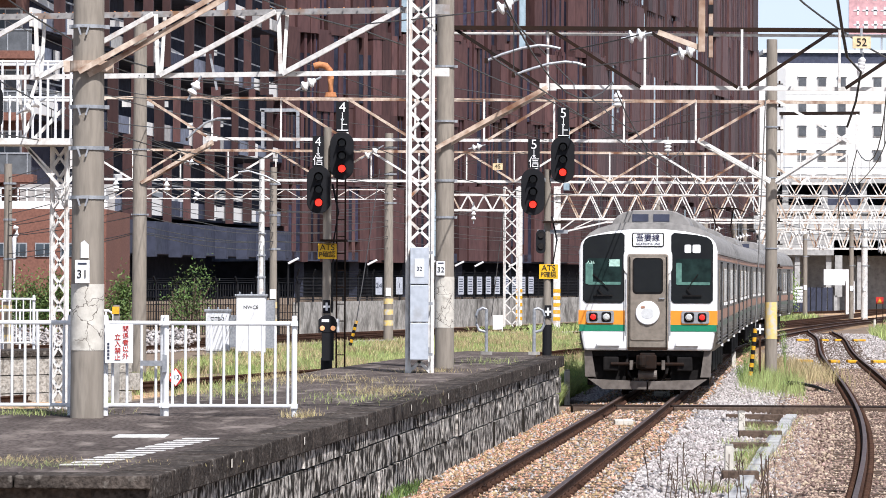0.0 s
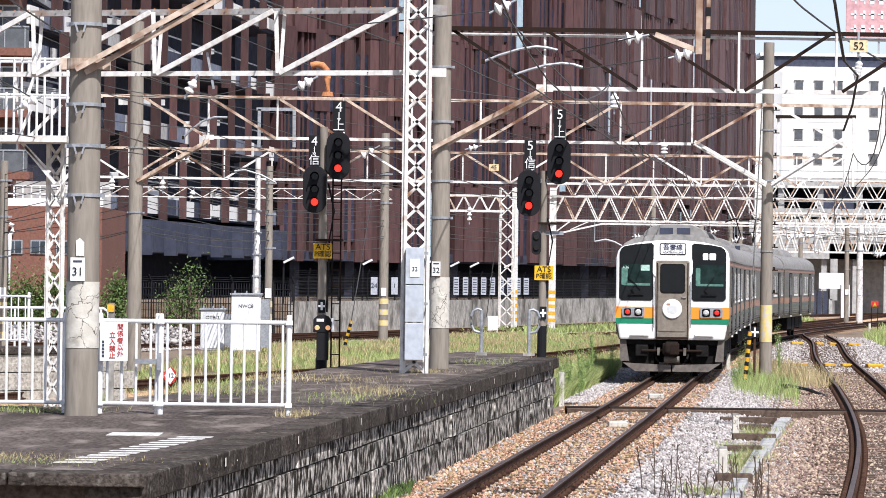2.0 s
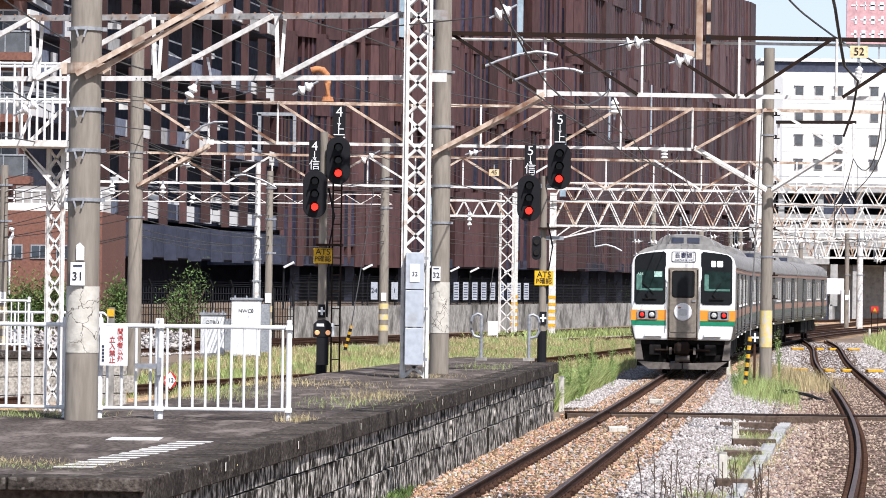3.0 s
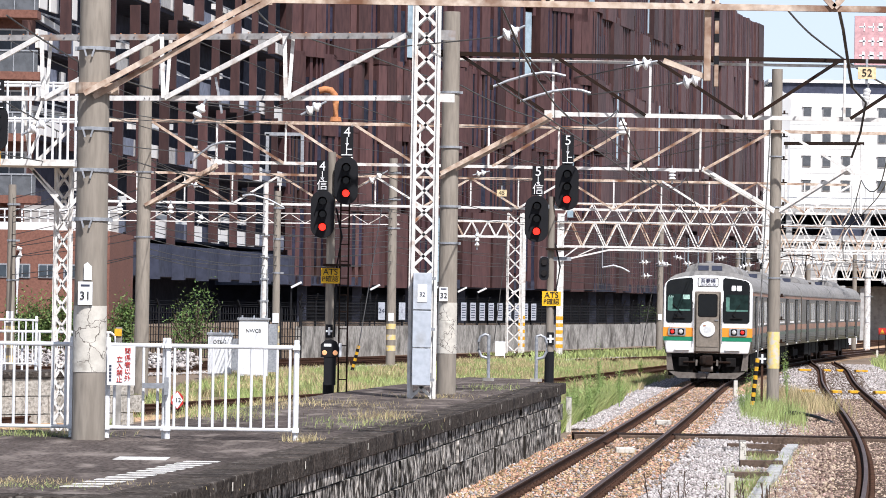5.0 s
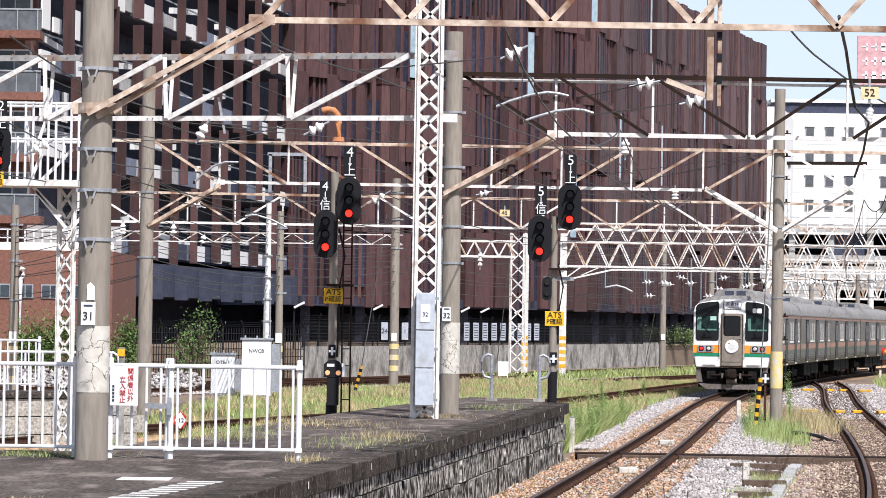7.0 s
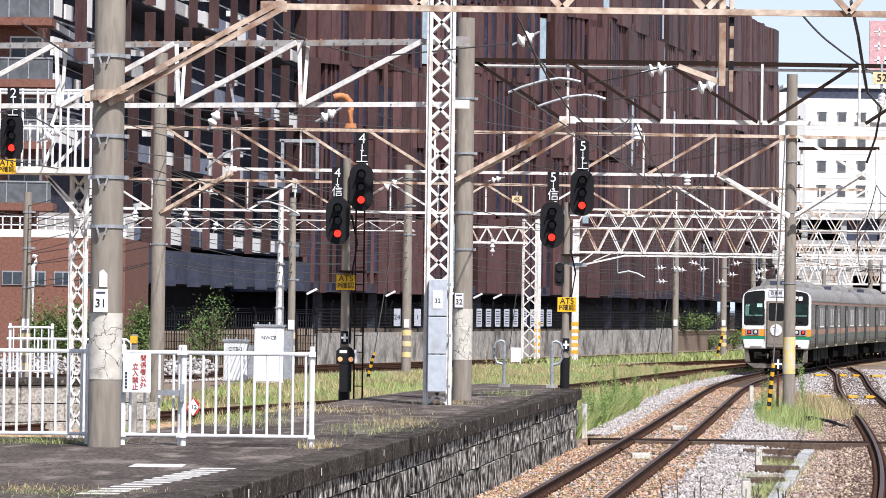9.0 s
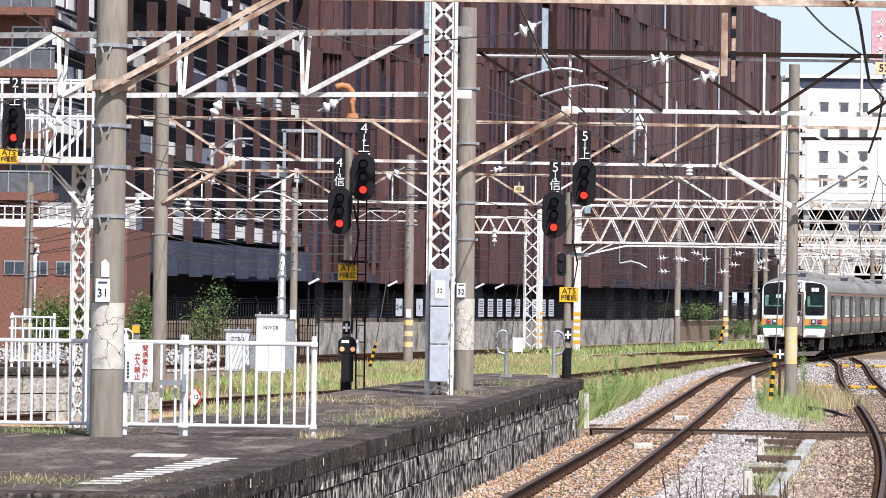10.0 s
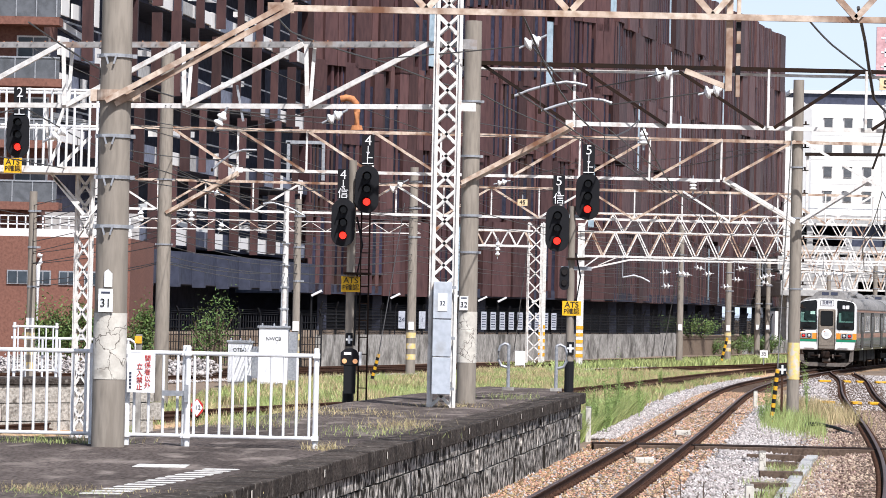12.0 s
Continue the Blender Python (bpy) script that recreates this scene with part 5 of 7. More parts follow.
truss("long rust-streaked truss beam over all the tracks", chords, webs)
for a, b in (((-8.10, 97.00, 5.02), (-6.17, 97.00, 6.15)), ((8.82, 97.70, 5.18), (6.84, 97.30, 6.27)), ((8.97, 97.70, 5.18), (10.91, 97.60, 6.43))):
    br = thing("pole_brace", "rusty twin channel brace bolted to the pole", "brace", group="pole braces")
    for d in (0, 0.14):
        part("channel", Shape().bar((a[0], a[1] - 0.2 + d, a[2] - d * 0.4), (b[0], b[1] - 0.2 + d, b[2] - d * 0.4), 0.05, 0.085), M_WHITESTEEL if a[0] > 0 else M_RUSTSTEEL, br)

# fifth span
ZL, ZU = 6.103, 7.2
n = 17
xs = [-13.386 + i * 1.782 for i in range(n)]
chords = [((xs[0], 134, ZU), (xs[-1], 136, ZU), 0.09, M_RUSTSTEEL), ((xs[0], 134, ZL), (xs[-1], 136, ZL), 0.09, M_WHITESTEEL)]
webs = [((xs[i], 135, ZL if i % 2 else ZU), (xs[i + 1], 135, ZU if i % 2 else ZL), 0.075, M_RUSTSTEEL if i % 3 else M_WHITESTEEL) for i in range(n - 1)]
webs += [((x, 135.1, ZL), (x, 135.1, ZU), 0.085, M_WHITESTEEL) for x in xs]
truss("pale rust-streaked truss beam further along the yard", chords, webs)


# box trusses over the junction
def box_truss(label, x0, x1, y, zl, zu, n, deep, w=0.1, haunch=0.0):
    chords, webs = [], []
    for yy in (y, y + deep):
        chords += [((x0, yy, zl), (x1, yy, zl), w, M_WHITESTEEL), ((x0, yy, zu), (x1, yy, zu), w, M_RUSTSTEEL if yy > y else M_WHITESTEEL)]
        st = (x1 - x0) / n
        for i in range(n):
            xa = x0 + i * st
            webs += [((xa, yy, zl), (xa + st / 2, yy, zu), w * 0.75, M_RUSTSTEEL if yy > y else M_WHITESTEEL), ((xa + st / 2, yy, zu), (xa + st, yy, zl), w * 0.75, M_WHITESTEEL if i % 3 else M_RUSTSTEEL)]
    for i in range(n):
        xa = x0 + i * (x1 - x0) / n
        webs.append(((xa, y, zl), (xa, y + deep, zl), w * 0.7, M_WHITESTEEL))
        webs.append(((xa, y, zu), (xa + (x1 - x0) / n, y + deep, zu), w * 0.7, M_RUSTSTEEL))
    if haunch:
        for yy in (y, y + deep):
            webs += [((x0, yy, zl - haunch), (x0 + 2.6, yy, zl - 0.15), w * 0.9, M_WHITESTEEL), ((x0 + 2.6, yy, zl - 0.15), (x1, yy, zl - 0.15), w * 0.7, M_WHITESTEEL), ((x0, yy, zl - haunch), (x0 + 1.0, yy, zl), w * 0.6, M_WHITESTEEL), ((x0 + 1.0, yy, zl - haunch * 0.6), (x0 + 2.0, yy, zl), w * 0.6, M_WHITESTEEL)]
    return truss(label, chords, webs)


box_truss("long white box truss across the junction tracks", 5.83, 24.866, 186, 5.54, 6.79, 16, 2.0, 0.085, 0.75)
box_truss("upper white box truss with rusty diagonals across the junction", 6.143, 26.203, 196, 7.018, 8.028, 17, 2.0, 0.075)
box_truss("distant white box truss in the yard", 20.596, 31.428, 235, 5.568, 6.963, 11, 2.0, 0.12)
box_truss("distant white box truss in the yard", 24.316, 36.777, 275, 4.792, 6.296, 12, 2.0, 0.13)
box_truss("low white truss beside the lattice column", 0.021, 2.717, 150, 5.311, 5.943, 4, 1.0, 0.08)
box_truss("thin rusty truss beam behind the signals", -13.933, -1.98, 152, 5.781, 6.185, 9, 0.4, 0.035)

# columns and far poles
lattice_mast(3.547, 186.5, -0.3, 7.201, 0.75, "white lattice steel column with striped foot", 0.75, bar=0.12)
for px_x, yy, zt, w in ((3.954, 187.5, 7.203, 0.32), (5.872, 186.3, 7.211, 0.35)):
    p = thing("steel_column", "white riveted steel column with black and yellow foot", "column", (px_x, yy, 0), group="steel columns")
    part("shaft", Shape().box((-w / 2, -w / 2, -0.3), (w / 2, w / 2, zt)), M_WHITESTEEL, p)
    for i in range(5):
        part("yellow_stripe", Shape().box((-w / 2 - 0.01, -w / 2 - 0.01, 0.3 + i * 0.36), (w / 2 + 0.01, w / 2 + 0.01, 0.48 + i * 0.36)), M_YELLOW, p)
for x, y, r, zt, lab, band in (
        (-13.237, 110, 0.14, 5.921, "slim grey concrete pole near the tiled annexe", True),
        (-6.004, 128, 0.14, 6.394, "slim concrete pole with black and yellow foot", True),
        (-2.254, 150, 0.2, 8.482, "concrete catenary pole with black and yellow foot", True),
        (12.141, 205, 0.19, 7.712, "distant pale concrete pole by the wall", False),
        (15.589, 215, 0.2, 5.793, "distant brown concrete pole with yellow foot", True),
        (19.351, 240, 0.2, 6.366, "distant pale pole at the junction", False),
        (20.026, 240, 0.17, 6.369, "distant pale pole at the junction", False),
        (25.041, 250, 0.17, 6.937, "distant pale pole at the junction", False),
        (25.984, 230, 0.16, 6.239, "rusty distant pole beside the junction", False),
        (26.811, 230, 0.22, 6.243, "white distant column beside the junction", False)):
    p = thing("concrete_pole", lab, "pole", (x, y, 0), group="catenary poles")
    part("shaft", Shape().lathe([(r, -0.3), (r * 0.85, zt)], 16), M_CONC if r != 0.22 else M_WHITESTEEL, p, smooth=True)
    for z in (zt - 0.6, zt - 1.7, zt - 2.9):
        part("steel_band", Shape().lathe([(r * 0.98, z - 0.03), (r * 1.04, z - 0.03), (r * 1.04, z + 0.03), (r * 0.98, z + 0.03)], 12).block((r * 1.2, 0, z), (0.16, 0.05, 0.06)), M_GALV, p)
    if band:
        for i in range(3):
            part("stripe", Shape().lathe([(r * 1.02, 0.5 + i * 0.45), (r * 1.015, 0.72 + i * 0.45)], 16, pose(0, 0, 0, 0, 0)), M_OLDYELLOW, p)
    part("number_plate", Shape().block((0, -r - 0.02, 1.9), (0.22, 0.01, 0.34)), M_WHITE, p)
wp = thing("white_cable_post", "slim white post with clamped cables beside the cabinets", "post", (-6.248, 124.5, 0))
part("post", Shape().lathe([(0.12, -0.2), (0.09, 6.559)], 12), M_WHITESTEEL, wp, smooth=True)
for k in (-0.09, 0.1):
    part("cable", Shape().tube([(k, -0.1, 0.2), (k * 1.2, -0.12, 2), (k, -0.1, 3.6)], 0.025, 6), M_GALV, wp)
for i in range(6):
    part("clamp", Shape().block((0, -0.02, 1.0 + i * 0.75), (0.3, 0.22, 0.05)), M_GALV, wp)

# plates on the near poles
for (px_, py_), body, zz, w in ((P31, "31", 2.587, 0.3), (P32, "32", 2.694, 0.28)):
    r = 0.195 if body == "31" else 0.18
    pt = thing("pole_number_plate", "white pole number plate with black numerals", "number plate", (px_ - (0.04 if body == "31" else 0.07), py_ - r, zz), group="pole plates")
    hh = 0.21 if body == "31" else 0.2
    part("plate", Shape().box((-w * 0.27, -0.02, -hh / 1.6), (w * 0.27, 0.0, hh / 1.6)), M_WHITE, pt)
    writing(body, 0.13, M_INK, pt, (0, -0.026, -0.03))
    part("writing_bar", Shape().box((-0.05, -0.026, 0.08), (0.05, -0.021, 0.1)), M_GREYBAND, pt)
# cable hooks under the bands of the near pole
hk = thing("cable_hook_set", "galvanised cable hooks with looping dark cable on the pole", "cable hooks", (P31[0], 41, 0))
for z in (5.361, 4.451, 3.984, 3.426):
    part("hook", Shape().bar((-0.12, -0.2, z), (0.03, -0.2, z), 0.03, 0.03).bar((-0.1, -0.21, z), (-0.07, -0.21, z - 0.1), 0.02).bar((0.02, -0.21, z), (-0.01, -0.21, z - 0.1), 0.02), M_GALV, hk)
part("loose_notice", Shape().prism([(-0.04, 1.0), (0.05, 1.0), (0.05, 1.15), (0.0, 1.2), (-0.04, 1.17)], -0.2, -0.195, Matrix.Translation((-0.02, 0, 2.74 - 1.0))), M_WHITE, hk)

# grey cabinet on the lattice mast
cb = thing("mast_cabinet", "tall grey galvanised cabinet fixed to the mast foot", "cabinet", (-0.392, 60.48, 0))
part("mounting_rail", Shape().box((-0.17, 0.1, 1.3), (0.17, 0.14, 1.36)).box((-0.17, 0.1, 2.8), (0.17, 0.14, 2.86)), M_GALV, cb)
za, zb = 1.147, 3.044
for i in range(3):
    part("door_panel", Shape().box((-0.155, -0.12, za + (zb - za) * i / 3 + 0.008), (0.155, 0.1, za + (zb - za) * (i + 1) / 3 - 0.008)), M_CABINET, cb, bevel=0.01)
part("number_sheet", Shape().box((-0.08, -0.13, zb - 0.5), (0.08, -0.121, zb - 0.2)), M_WHITE, cb)
writing("32", 0.1, M_GREYBAND, cb, (0, -0.135, zb - 0.37))
for z in (za + 0.1, zb - 0.1, (za + zb) / 2):
    part("bolt", Shape().block((0.19, -0.02, z), (0.07, 0.06, 0.05)), M_GALV, cb)


# ---- signals ----
def signal_head(name, x, y, z, w, h, lit, label):
    g = thing(name, label, "railway signal", (x, y, z), group="colour light signals")
    part("backboard", Shape().prism(rounded(-w / 2, -h / 2, w / 2, h / 2, w * 0.48, 8), -0.02, 0.0), M_BLACK, g, bevel=0.008)
    part("lamp_case", Shape().box((-w * 0.3, 0.0, -h * 0.4), (w * 0.3, 0.22, h * 0.4)), M_BLACK, g)
    for k, zz in enumerate((0.27, 0.0, -0.27)):
        on = k == lit
        part("lens", Shape().lathe([(w * 0.155, 0), (w * 0.14, 0.03)], 16, pose(0, -0.02, zz * h, 90)), M_REDGLOW if on else M_DARKLENS, g, "lit red lens" if on else "dark lens")
        hood = Shape()
        n = 10
        pts = []
        for yy in (-0.02, -0.2):
            for i in range(n + 1):
                t = radians(-20 + 220 * i / n)
                pts.append((w * 0.19 * math.cos(t), yy, zz * h + w * 0.19 * math.sin(t)))
            for i in range(n + 1):
                t = radians(-20 + 220 * (n - i) / n)
                pts.append((w * 0.17 * math.cos(t), yy, zz * h + w * 0.17 * math.sin(t)))
        k2 = 2 * (n + 1)
        hood.add(pts, [(i, (i + 1) % k2, k2 + (i + 1) % k2, k2 + i) for i in range(k2)])
        part("hood", hood, M_BLACK, g)
    return g


def number_board(x, y, z, w, h, chars):
    g = thing("signal_number_board", "narrow black board with white numeral and characters", "sign", (x, y, z), group="signal boards")
    part("board", Shape().box((-w / 2, -0.02, -h / 2), (w / 2, 0, h / 2)), M_BLACK, g)
    writing(chars[0], w * 1.15, M_WHITE, g, (0, -0.026, h * 0.3))
    part("arrow", Shape().box((-0.008, -0.026, -h * 0.12), (0.008, -0.021, h * 0.14)).prism([(-0.035, -h * 0.06), (0, -h * 0.16), (0.035, -h * 0.06)], -0.026, -0.021), M_WHITE, g)
    writing(chars[1], w * 0.98, M_WHITE, g, (0, -0.026, -h * 0.32))
    part("bracket", Shape().box((-0.02, 0, -h * 0.6), (0.02, 0.04, h * 0.4)), M_GALV, g)


def ats_sign(x, y, z, w, h):
    g = thing("stop_sign_plate", "yellow plate with black characters on the signal pole", "sign", (x, y, z), group="yellow plates")
    part("plate", Shape().box((-w / 2, -0.02, -h / 2), (w / 2, 0, h / 2)), M_SIGNYELLOW, g)
    part("bracket", Shape().box((-0.03, 0, -0.03), (0.03, 0.28, 0.03)), M_GALV, g)
    writing("ATS", h * 0.56, M_INK, g, (0, -0.026, h * 0.24))
    writing("P確認", h * 0.44, M_INK, g, (0, -0.026, -h * 0.22))


def cross_plate(x, y, z, s):
    g = thing("cross_marker", "black plate with a white cross on the pole", "marker", (x, y, z), group="cross markers")
    part("plate", Shape().box((-0.07 * s, -0.02, -0.13 * s), (0.07 * s, 0, 0.13 * s)), M_BLACK, g)
    part("cross", Shape().box((-0.065 * s, -0.026, -0.02 * s), (0.065 * s, -0.021, 0.02 * s)).box((-0.022 * s, -0.0275, -0.08 * s), (0.022 * s, -0.0265, 0.08 * s)), M_WHITE, g)


def signal_post(x, y, z0, z1, label, ladder):
    g = thing("signal_post", label, "signal post", (x, y, 0), group="signal posts")
    part("shaft", Shape().lathe([(0.085, z0), (0.07, z1)], 16), M_CONC, g, smooth=True)
    part("foot_sleeve", Shape().lathe([(0.1, z0), (0.1, z0 + 0.8)], 16), M_BLACK, g)
    if ladder:
        for sx in (0.17, 0.32):
            part("ladder_stile", Shape().rod((sx, 0.05, z0), (sx, 0.05, z1 - 0.3), 0.015, 6), M_DARKSTEEL, g)
        for i in range(14):
            zz = z0 + 0.25 + i * 0.3
            part("ladder_rung", Shape().rod((0.17, 0.05, zz), (0.32, 0.05, zz), 0.011, 6), M_DARKSTEEL, g)
    part("service_platform", Shape().box((-0.12, -0.25, 3.157), (0.36, 0.35, 3.197)) if ladder else Shape().box((-0.1, -0.2, 3.7), (0.4, 0.25, 3.74)), M_DARKSTEEL, g)
    part("cable", Shape().tube([(0.09, -0.02, z1 - 1.0), (0.2, -0.06, z1 - 1.5), (0.12, -0.05, z1 - 2.0), (0.09, -0.03, z0 + 1.6)], 0.018, 6), M_BLACK, g)
    return g


S4, S5 = 64.0, 77.0
signal_post(-2.057, S4 + 0.15, 0.3, 5.186, "concrete signal post with ladder behind the platform", True)
signal_head("railway_signal", -2.205, S4, 4.075, 0.42, 0.84, 2, "black oval signal head showing red")
signal_head("railway_signal", -1.797, S4, 4.677, 0.42, 0.84, 2, "black oval signal head showing red")
number_board(-2.218, S4, 4.755, 0.2, 0.54, "4信")
number_board(-1.79, S4, 5.367, 0.22, 0.54, "4上")
ats_sign(-2.05, S4 + 0.07, 2.986, 0.33, 0.27)
cross_plate(-2.056, S4 + 0.07, 2.006, 0.9)
dw = thing("dwarf_signal", "low black shunting signal with two amber lamps", "railway signal", (-2.034, S4 - 0.15, 1.676))
part("backboard", Shape().prism([(-0.16, -0.13), (0.16, -0.13), (0.17, 0.05), (0.12, 0.15), (0.02, 0.19), (-0.08, 0.17), (-0.16, 0.1)], -0.05, 0.0), M_BLACK, dw, bevel=0.01)
m_amber = mat("amber_lens", (0.85, 0.42, 0.2), 0.3, second=(0.7, 0.33, 0.14), emit=0.5, bump=0)
for sx in (-0.09, 0.1):
    part("lens", Shape().lathe([(0.045, 0), (0.035, 0.02)], 14, pose(sx, -0.05, -0.05, 90)), m_amber, dw, "amber lens")
part("number_plate", Shape().box((-0.1, -0.06, 0.06), (0.03, -0.051, 0.11)), M_WHITE, dw)
part("side_plate", Shape().box((0.16, -0.04, -0.12), (0.21, 0.02, 0.12)), M_WHITE, dw)
part("base_box", Shape().box((-0.1, -0.04, -0.62), (0.11, 0.1, -0.13)), M_BLACK, dw)
signal_post(2.229, S5 + 0.15, PLAT - 0.2, 4.84, "concrete signal post on the platform end", False)
signal_head("railway_signal", 1.908, S5, 4.357, 0.5, 0.99, 2, "black oval signal head showing red")
signal_head("railway_signal", 2.542, S5, 5.046, 0.5, 0.99, 2, "black oval signal head showing red")
number_board(1.928, S5, 5.175, 0.25, 0.62, "5信")
number_board(2.551, S5, 5.84, 0.25, 0.64, "5上")
ats_sign(2.252, S5 + 0.07, 2.662, 0.4, 0.31)
cross_plate(2.244, S5 + 0.07, 1.808, 1.05)
rp = thing("repeater_signal", "small black repeater signal on the post", "railway signal", (2.081, S5, 3.299))
part("case", Shape().prism(rounded(-0.1, -0.25, 0.1, 0.25, 0.09), -0.1, 0.1), M_BLACK, rp)
for zz in (0.13, -0.1):
    part("lens", Shape().lathe([(0.07, 0), (0.06, 0.03)], 14, pose(0, -0.1, zz, 90)), M_DARKLENS, rp)
for x0, z0 in ((2.158, 4.623), (2.212, 3.516)):
    ab = thing("signal_bracket", "galvanised bracket arm holding the signal", "bracket", (x0, S5 + 0.1, z0), group="signal brackets")
    part("arm", Shape().box((-0.2, 0, -0.04), (0.45, 0.08, 0.04)), M_GALV, ab)
# third signal high on the cage
signal_head("railway_signal", -8.376, 67, 5.649, 0.42, 0.84, 2, "black oval signal head showing red")
number_board(-8.358, 67, 6.267, 0.22, 0.54, "2上")
ats_sign(-8.447, 66.9, 5.073, 0.33, 0.27)

# railed signal cage on a lattice column
cg = thing("signal_cage", "white railed working platform on a lattice column", "platform cage", (0, 0, 0))
xa, xb, zf = -8.91, -6.928, 5.085
part("floor_plate", Shape().box((xa, 67.1, zf - 0.12), (xb, 68.2, zf)), M_WHITESTEEL, cg)
for zz in (0.75, 1.42):
    for yy in (67.15, 68.15):
        part("rail", Shape().rod((xa, yy, zf + zz), (xb, yy, zf + zz), 0.025, 8), M_WHITE, cg)
for i in range(15):
    x = xa + (xb - xa) * i / 14
    part("stanchion", Shape().rod((x, 67.15, zf), (x, 67.15, zf + (1.45 if i % 3 else 0.8)), 0.024, 6), M_WHITE, cg)
for a, b in (((-7.94, 67.30, 6.30), (-7.78, 67.30, 5.08)), ((-7.62, 67.30, 5.56), (-7.83, 67.30, 5.08)), ((-7.52, 67.30, 6.30), (-7.78, 67.30, 5.56)), ((-7.05, 67.30, 5.67), (-7.62, 67.30, 5.08)), ((-7.75, 67.50, 4.88), (-7.17, 67.50, 4.20)), ((-7.86, 67.50, 5.02), (-7.27, 67.50, 4.41)), ((-6.54, 67.50, 4.84), (-7.06, 67.50, 4.20))):
    part("strut", Shape().bar(a, b, 0.06), M_WHITESTEEL, cg)
lattice_mast(-7.214, 68.0, -0.2, zf - 0.12, 0.27, "rusting white lattice column under the signal cage", 0.4)


# ---- platform things ----
def fence_panel(x0, x1, y, z0, z1, n, label, first=True):
    g = thing("platform_fence", label, "fence", (0, 0, 0), group="platform fence panels")
    part("top_rail", Shape().rod((x0, y, z1 - 0.03), (x1, y, z1 - 0.03), 0.026, 10), M_WHITE, g)
    part("bottom_rail", Shape().rod((x0, y, z0 + 0.12), (x1, y, z0 + 0.12), 0.022, 10), M_WHITE, g)
    for i in range(n):
        x = x0 + (x1 - x0) * (i + 0.5) / n
        part("baluster", Shape().rod((x, y, z0 + 0.12), (x, y, z1 - 0.03), 0.016, 8), M_WHITE, g)
    for x in (x0, x1):
        part("post", Shape().lathe([(0.032, z0 - 0.02), (0.032, z1 + 0.04), (0.026, z1 + 0.06)], 12, pose(x, y, 0)), M_WHITE, g)
        for zz in (z1 - 0.03, z0 + 0.12):
            part("rail_bracket", Shape().block((x, y - 0.02, zz), (0.08, 0.07, 0.05)), M_WHITE, g)
    return g


FZ = 2.029
fence_panel(-3.179, -1.704, 41.6, PLAT, FZ, 10, "white tubular steel gate panel on the platform")
fence_panel(-3.881, -3.218, 41.65, PLAT, FZ, 4, "white tubular steel fence panel beside the pole")
fence_panel(-5.935, -4.291, 41.7, PLAT, FZ, 11, "white tubular steel fence panel along the platform")
gl = thing("gate_latch", "blue grey metal gate latch", "latch", (-3.218, 41.55, 1.538))
part("bar", Shape().box((-0.25, -0.02, -0.03), (0.05, 0.02, 0.03)), M_GALV, gl)
part("hasp", Shape().box((0.0, -0.03, -0.1), (0.05, 0.02, 0.1)), M_GALV, gl)
nb = thing("warning_notice", "white notice board with red warning characters on the fence", "notice", (-3.715, 41.55, 1.764))
part("board", Shape().box((-0.16, -0.02, -0.225), (0.16, 0, 0.225)), M_WHITE, nb)
for i, ch in enumerate("関係者以外"):
    writing(ch, 0.076, M_RED, nb, (0.075, -0.026, 0.165 - i * 0.078))
for i, ch in enumerate("立入禁止"):
    writing(ch, 0.076, M_RED, nb, (-0.015, -0.026, 0.07 - i * 0.078))
for i in range(5):
    part("writing_bar", Shape().box((-0.135, -0.025, -0.02 - i * 0.04), (-0.11, -0.021, 0.008 - i * 0.04)), M_GREYBAND, nb)
# white stripes on the paving
for i in range(13):
    t = i / 12
    x, y = -3.096 + t * 0.683, 30.844 + t * 5.019
    single("platform_marking", Shape().slab([(x - 0.16, y - 0.09), (x + 0.18, y - 0.06), (x + 0.2, y + 0.11), (x - 0.14, y + 0.08)], PLAT - 0.01, PLAT + 0.005), M_MARK, "worn white painted stripe on the asphalt", "marking", group="platform stripes")
single("platform_marking", Shape().slab([(-3.291, 36.029), (-2.766, 36.081), (-2.769, 36.726), (-3.281, 36.675)], PLAT - 0.01, PLAT + 0.005), M_MARK, "worn white painted bar on the asphalt", "marking", group="platform stripes")
# white position marks on the coping
for y in (32.5, 37, 42, 46.5, 51, 55, 59, 63, 67, 71):
    x, yy = MAIN.side(y, -1.55)
    mk = thing("edge_mark", "small white stencilled mark on the platform edge", "marking", (x, yy - 0.03, PLAT - 0.08), group="edge marks")
    part("patch", Shape().box((0.03, -0.09, -0.03), (0.036, 0.03, 0.045)), M_PAINTBAND, mk)
# diamond sign
ds = thing("speed_sign", "white sign with red corners and black number on a short post", "sign", (-3.761, 51, 1.111))
part("plate", Shape().prism([(-0.085, -0.05), (-0.05, -0.09), (0, -0.13), (0.05, -0.09), (0.085, -0.05), (0.085, 0.05), (0.05, 0.09), (0, 0.13), (-0.05, 0.09), (-0.085, 0.05)], -0.015, 0), M_RED, ds)
part("face", Shape().prism([(-0.08, 0), (0, -0.12), (0.08, 0), (0, 0.12)], -0.02, -0.014), M_WHITE, ds)
writing("12", 0.085, M_INK, ds, (0.012, -0.025, 0))
part("post", Shape().rod((0, 0.02, -1.0), (0, 0.02, 0.1), 0.02, 8), M_DARKSTEEL, ds)
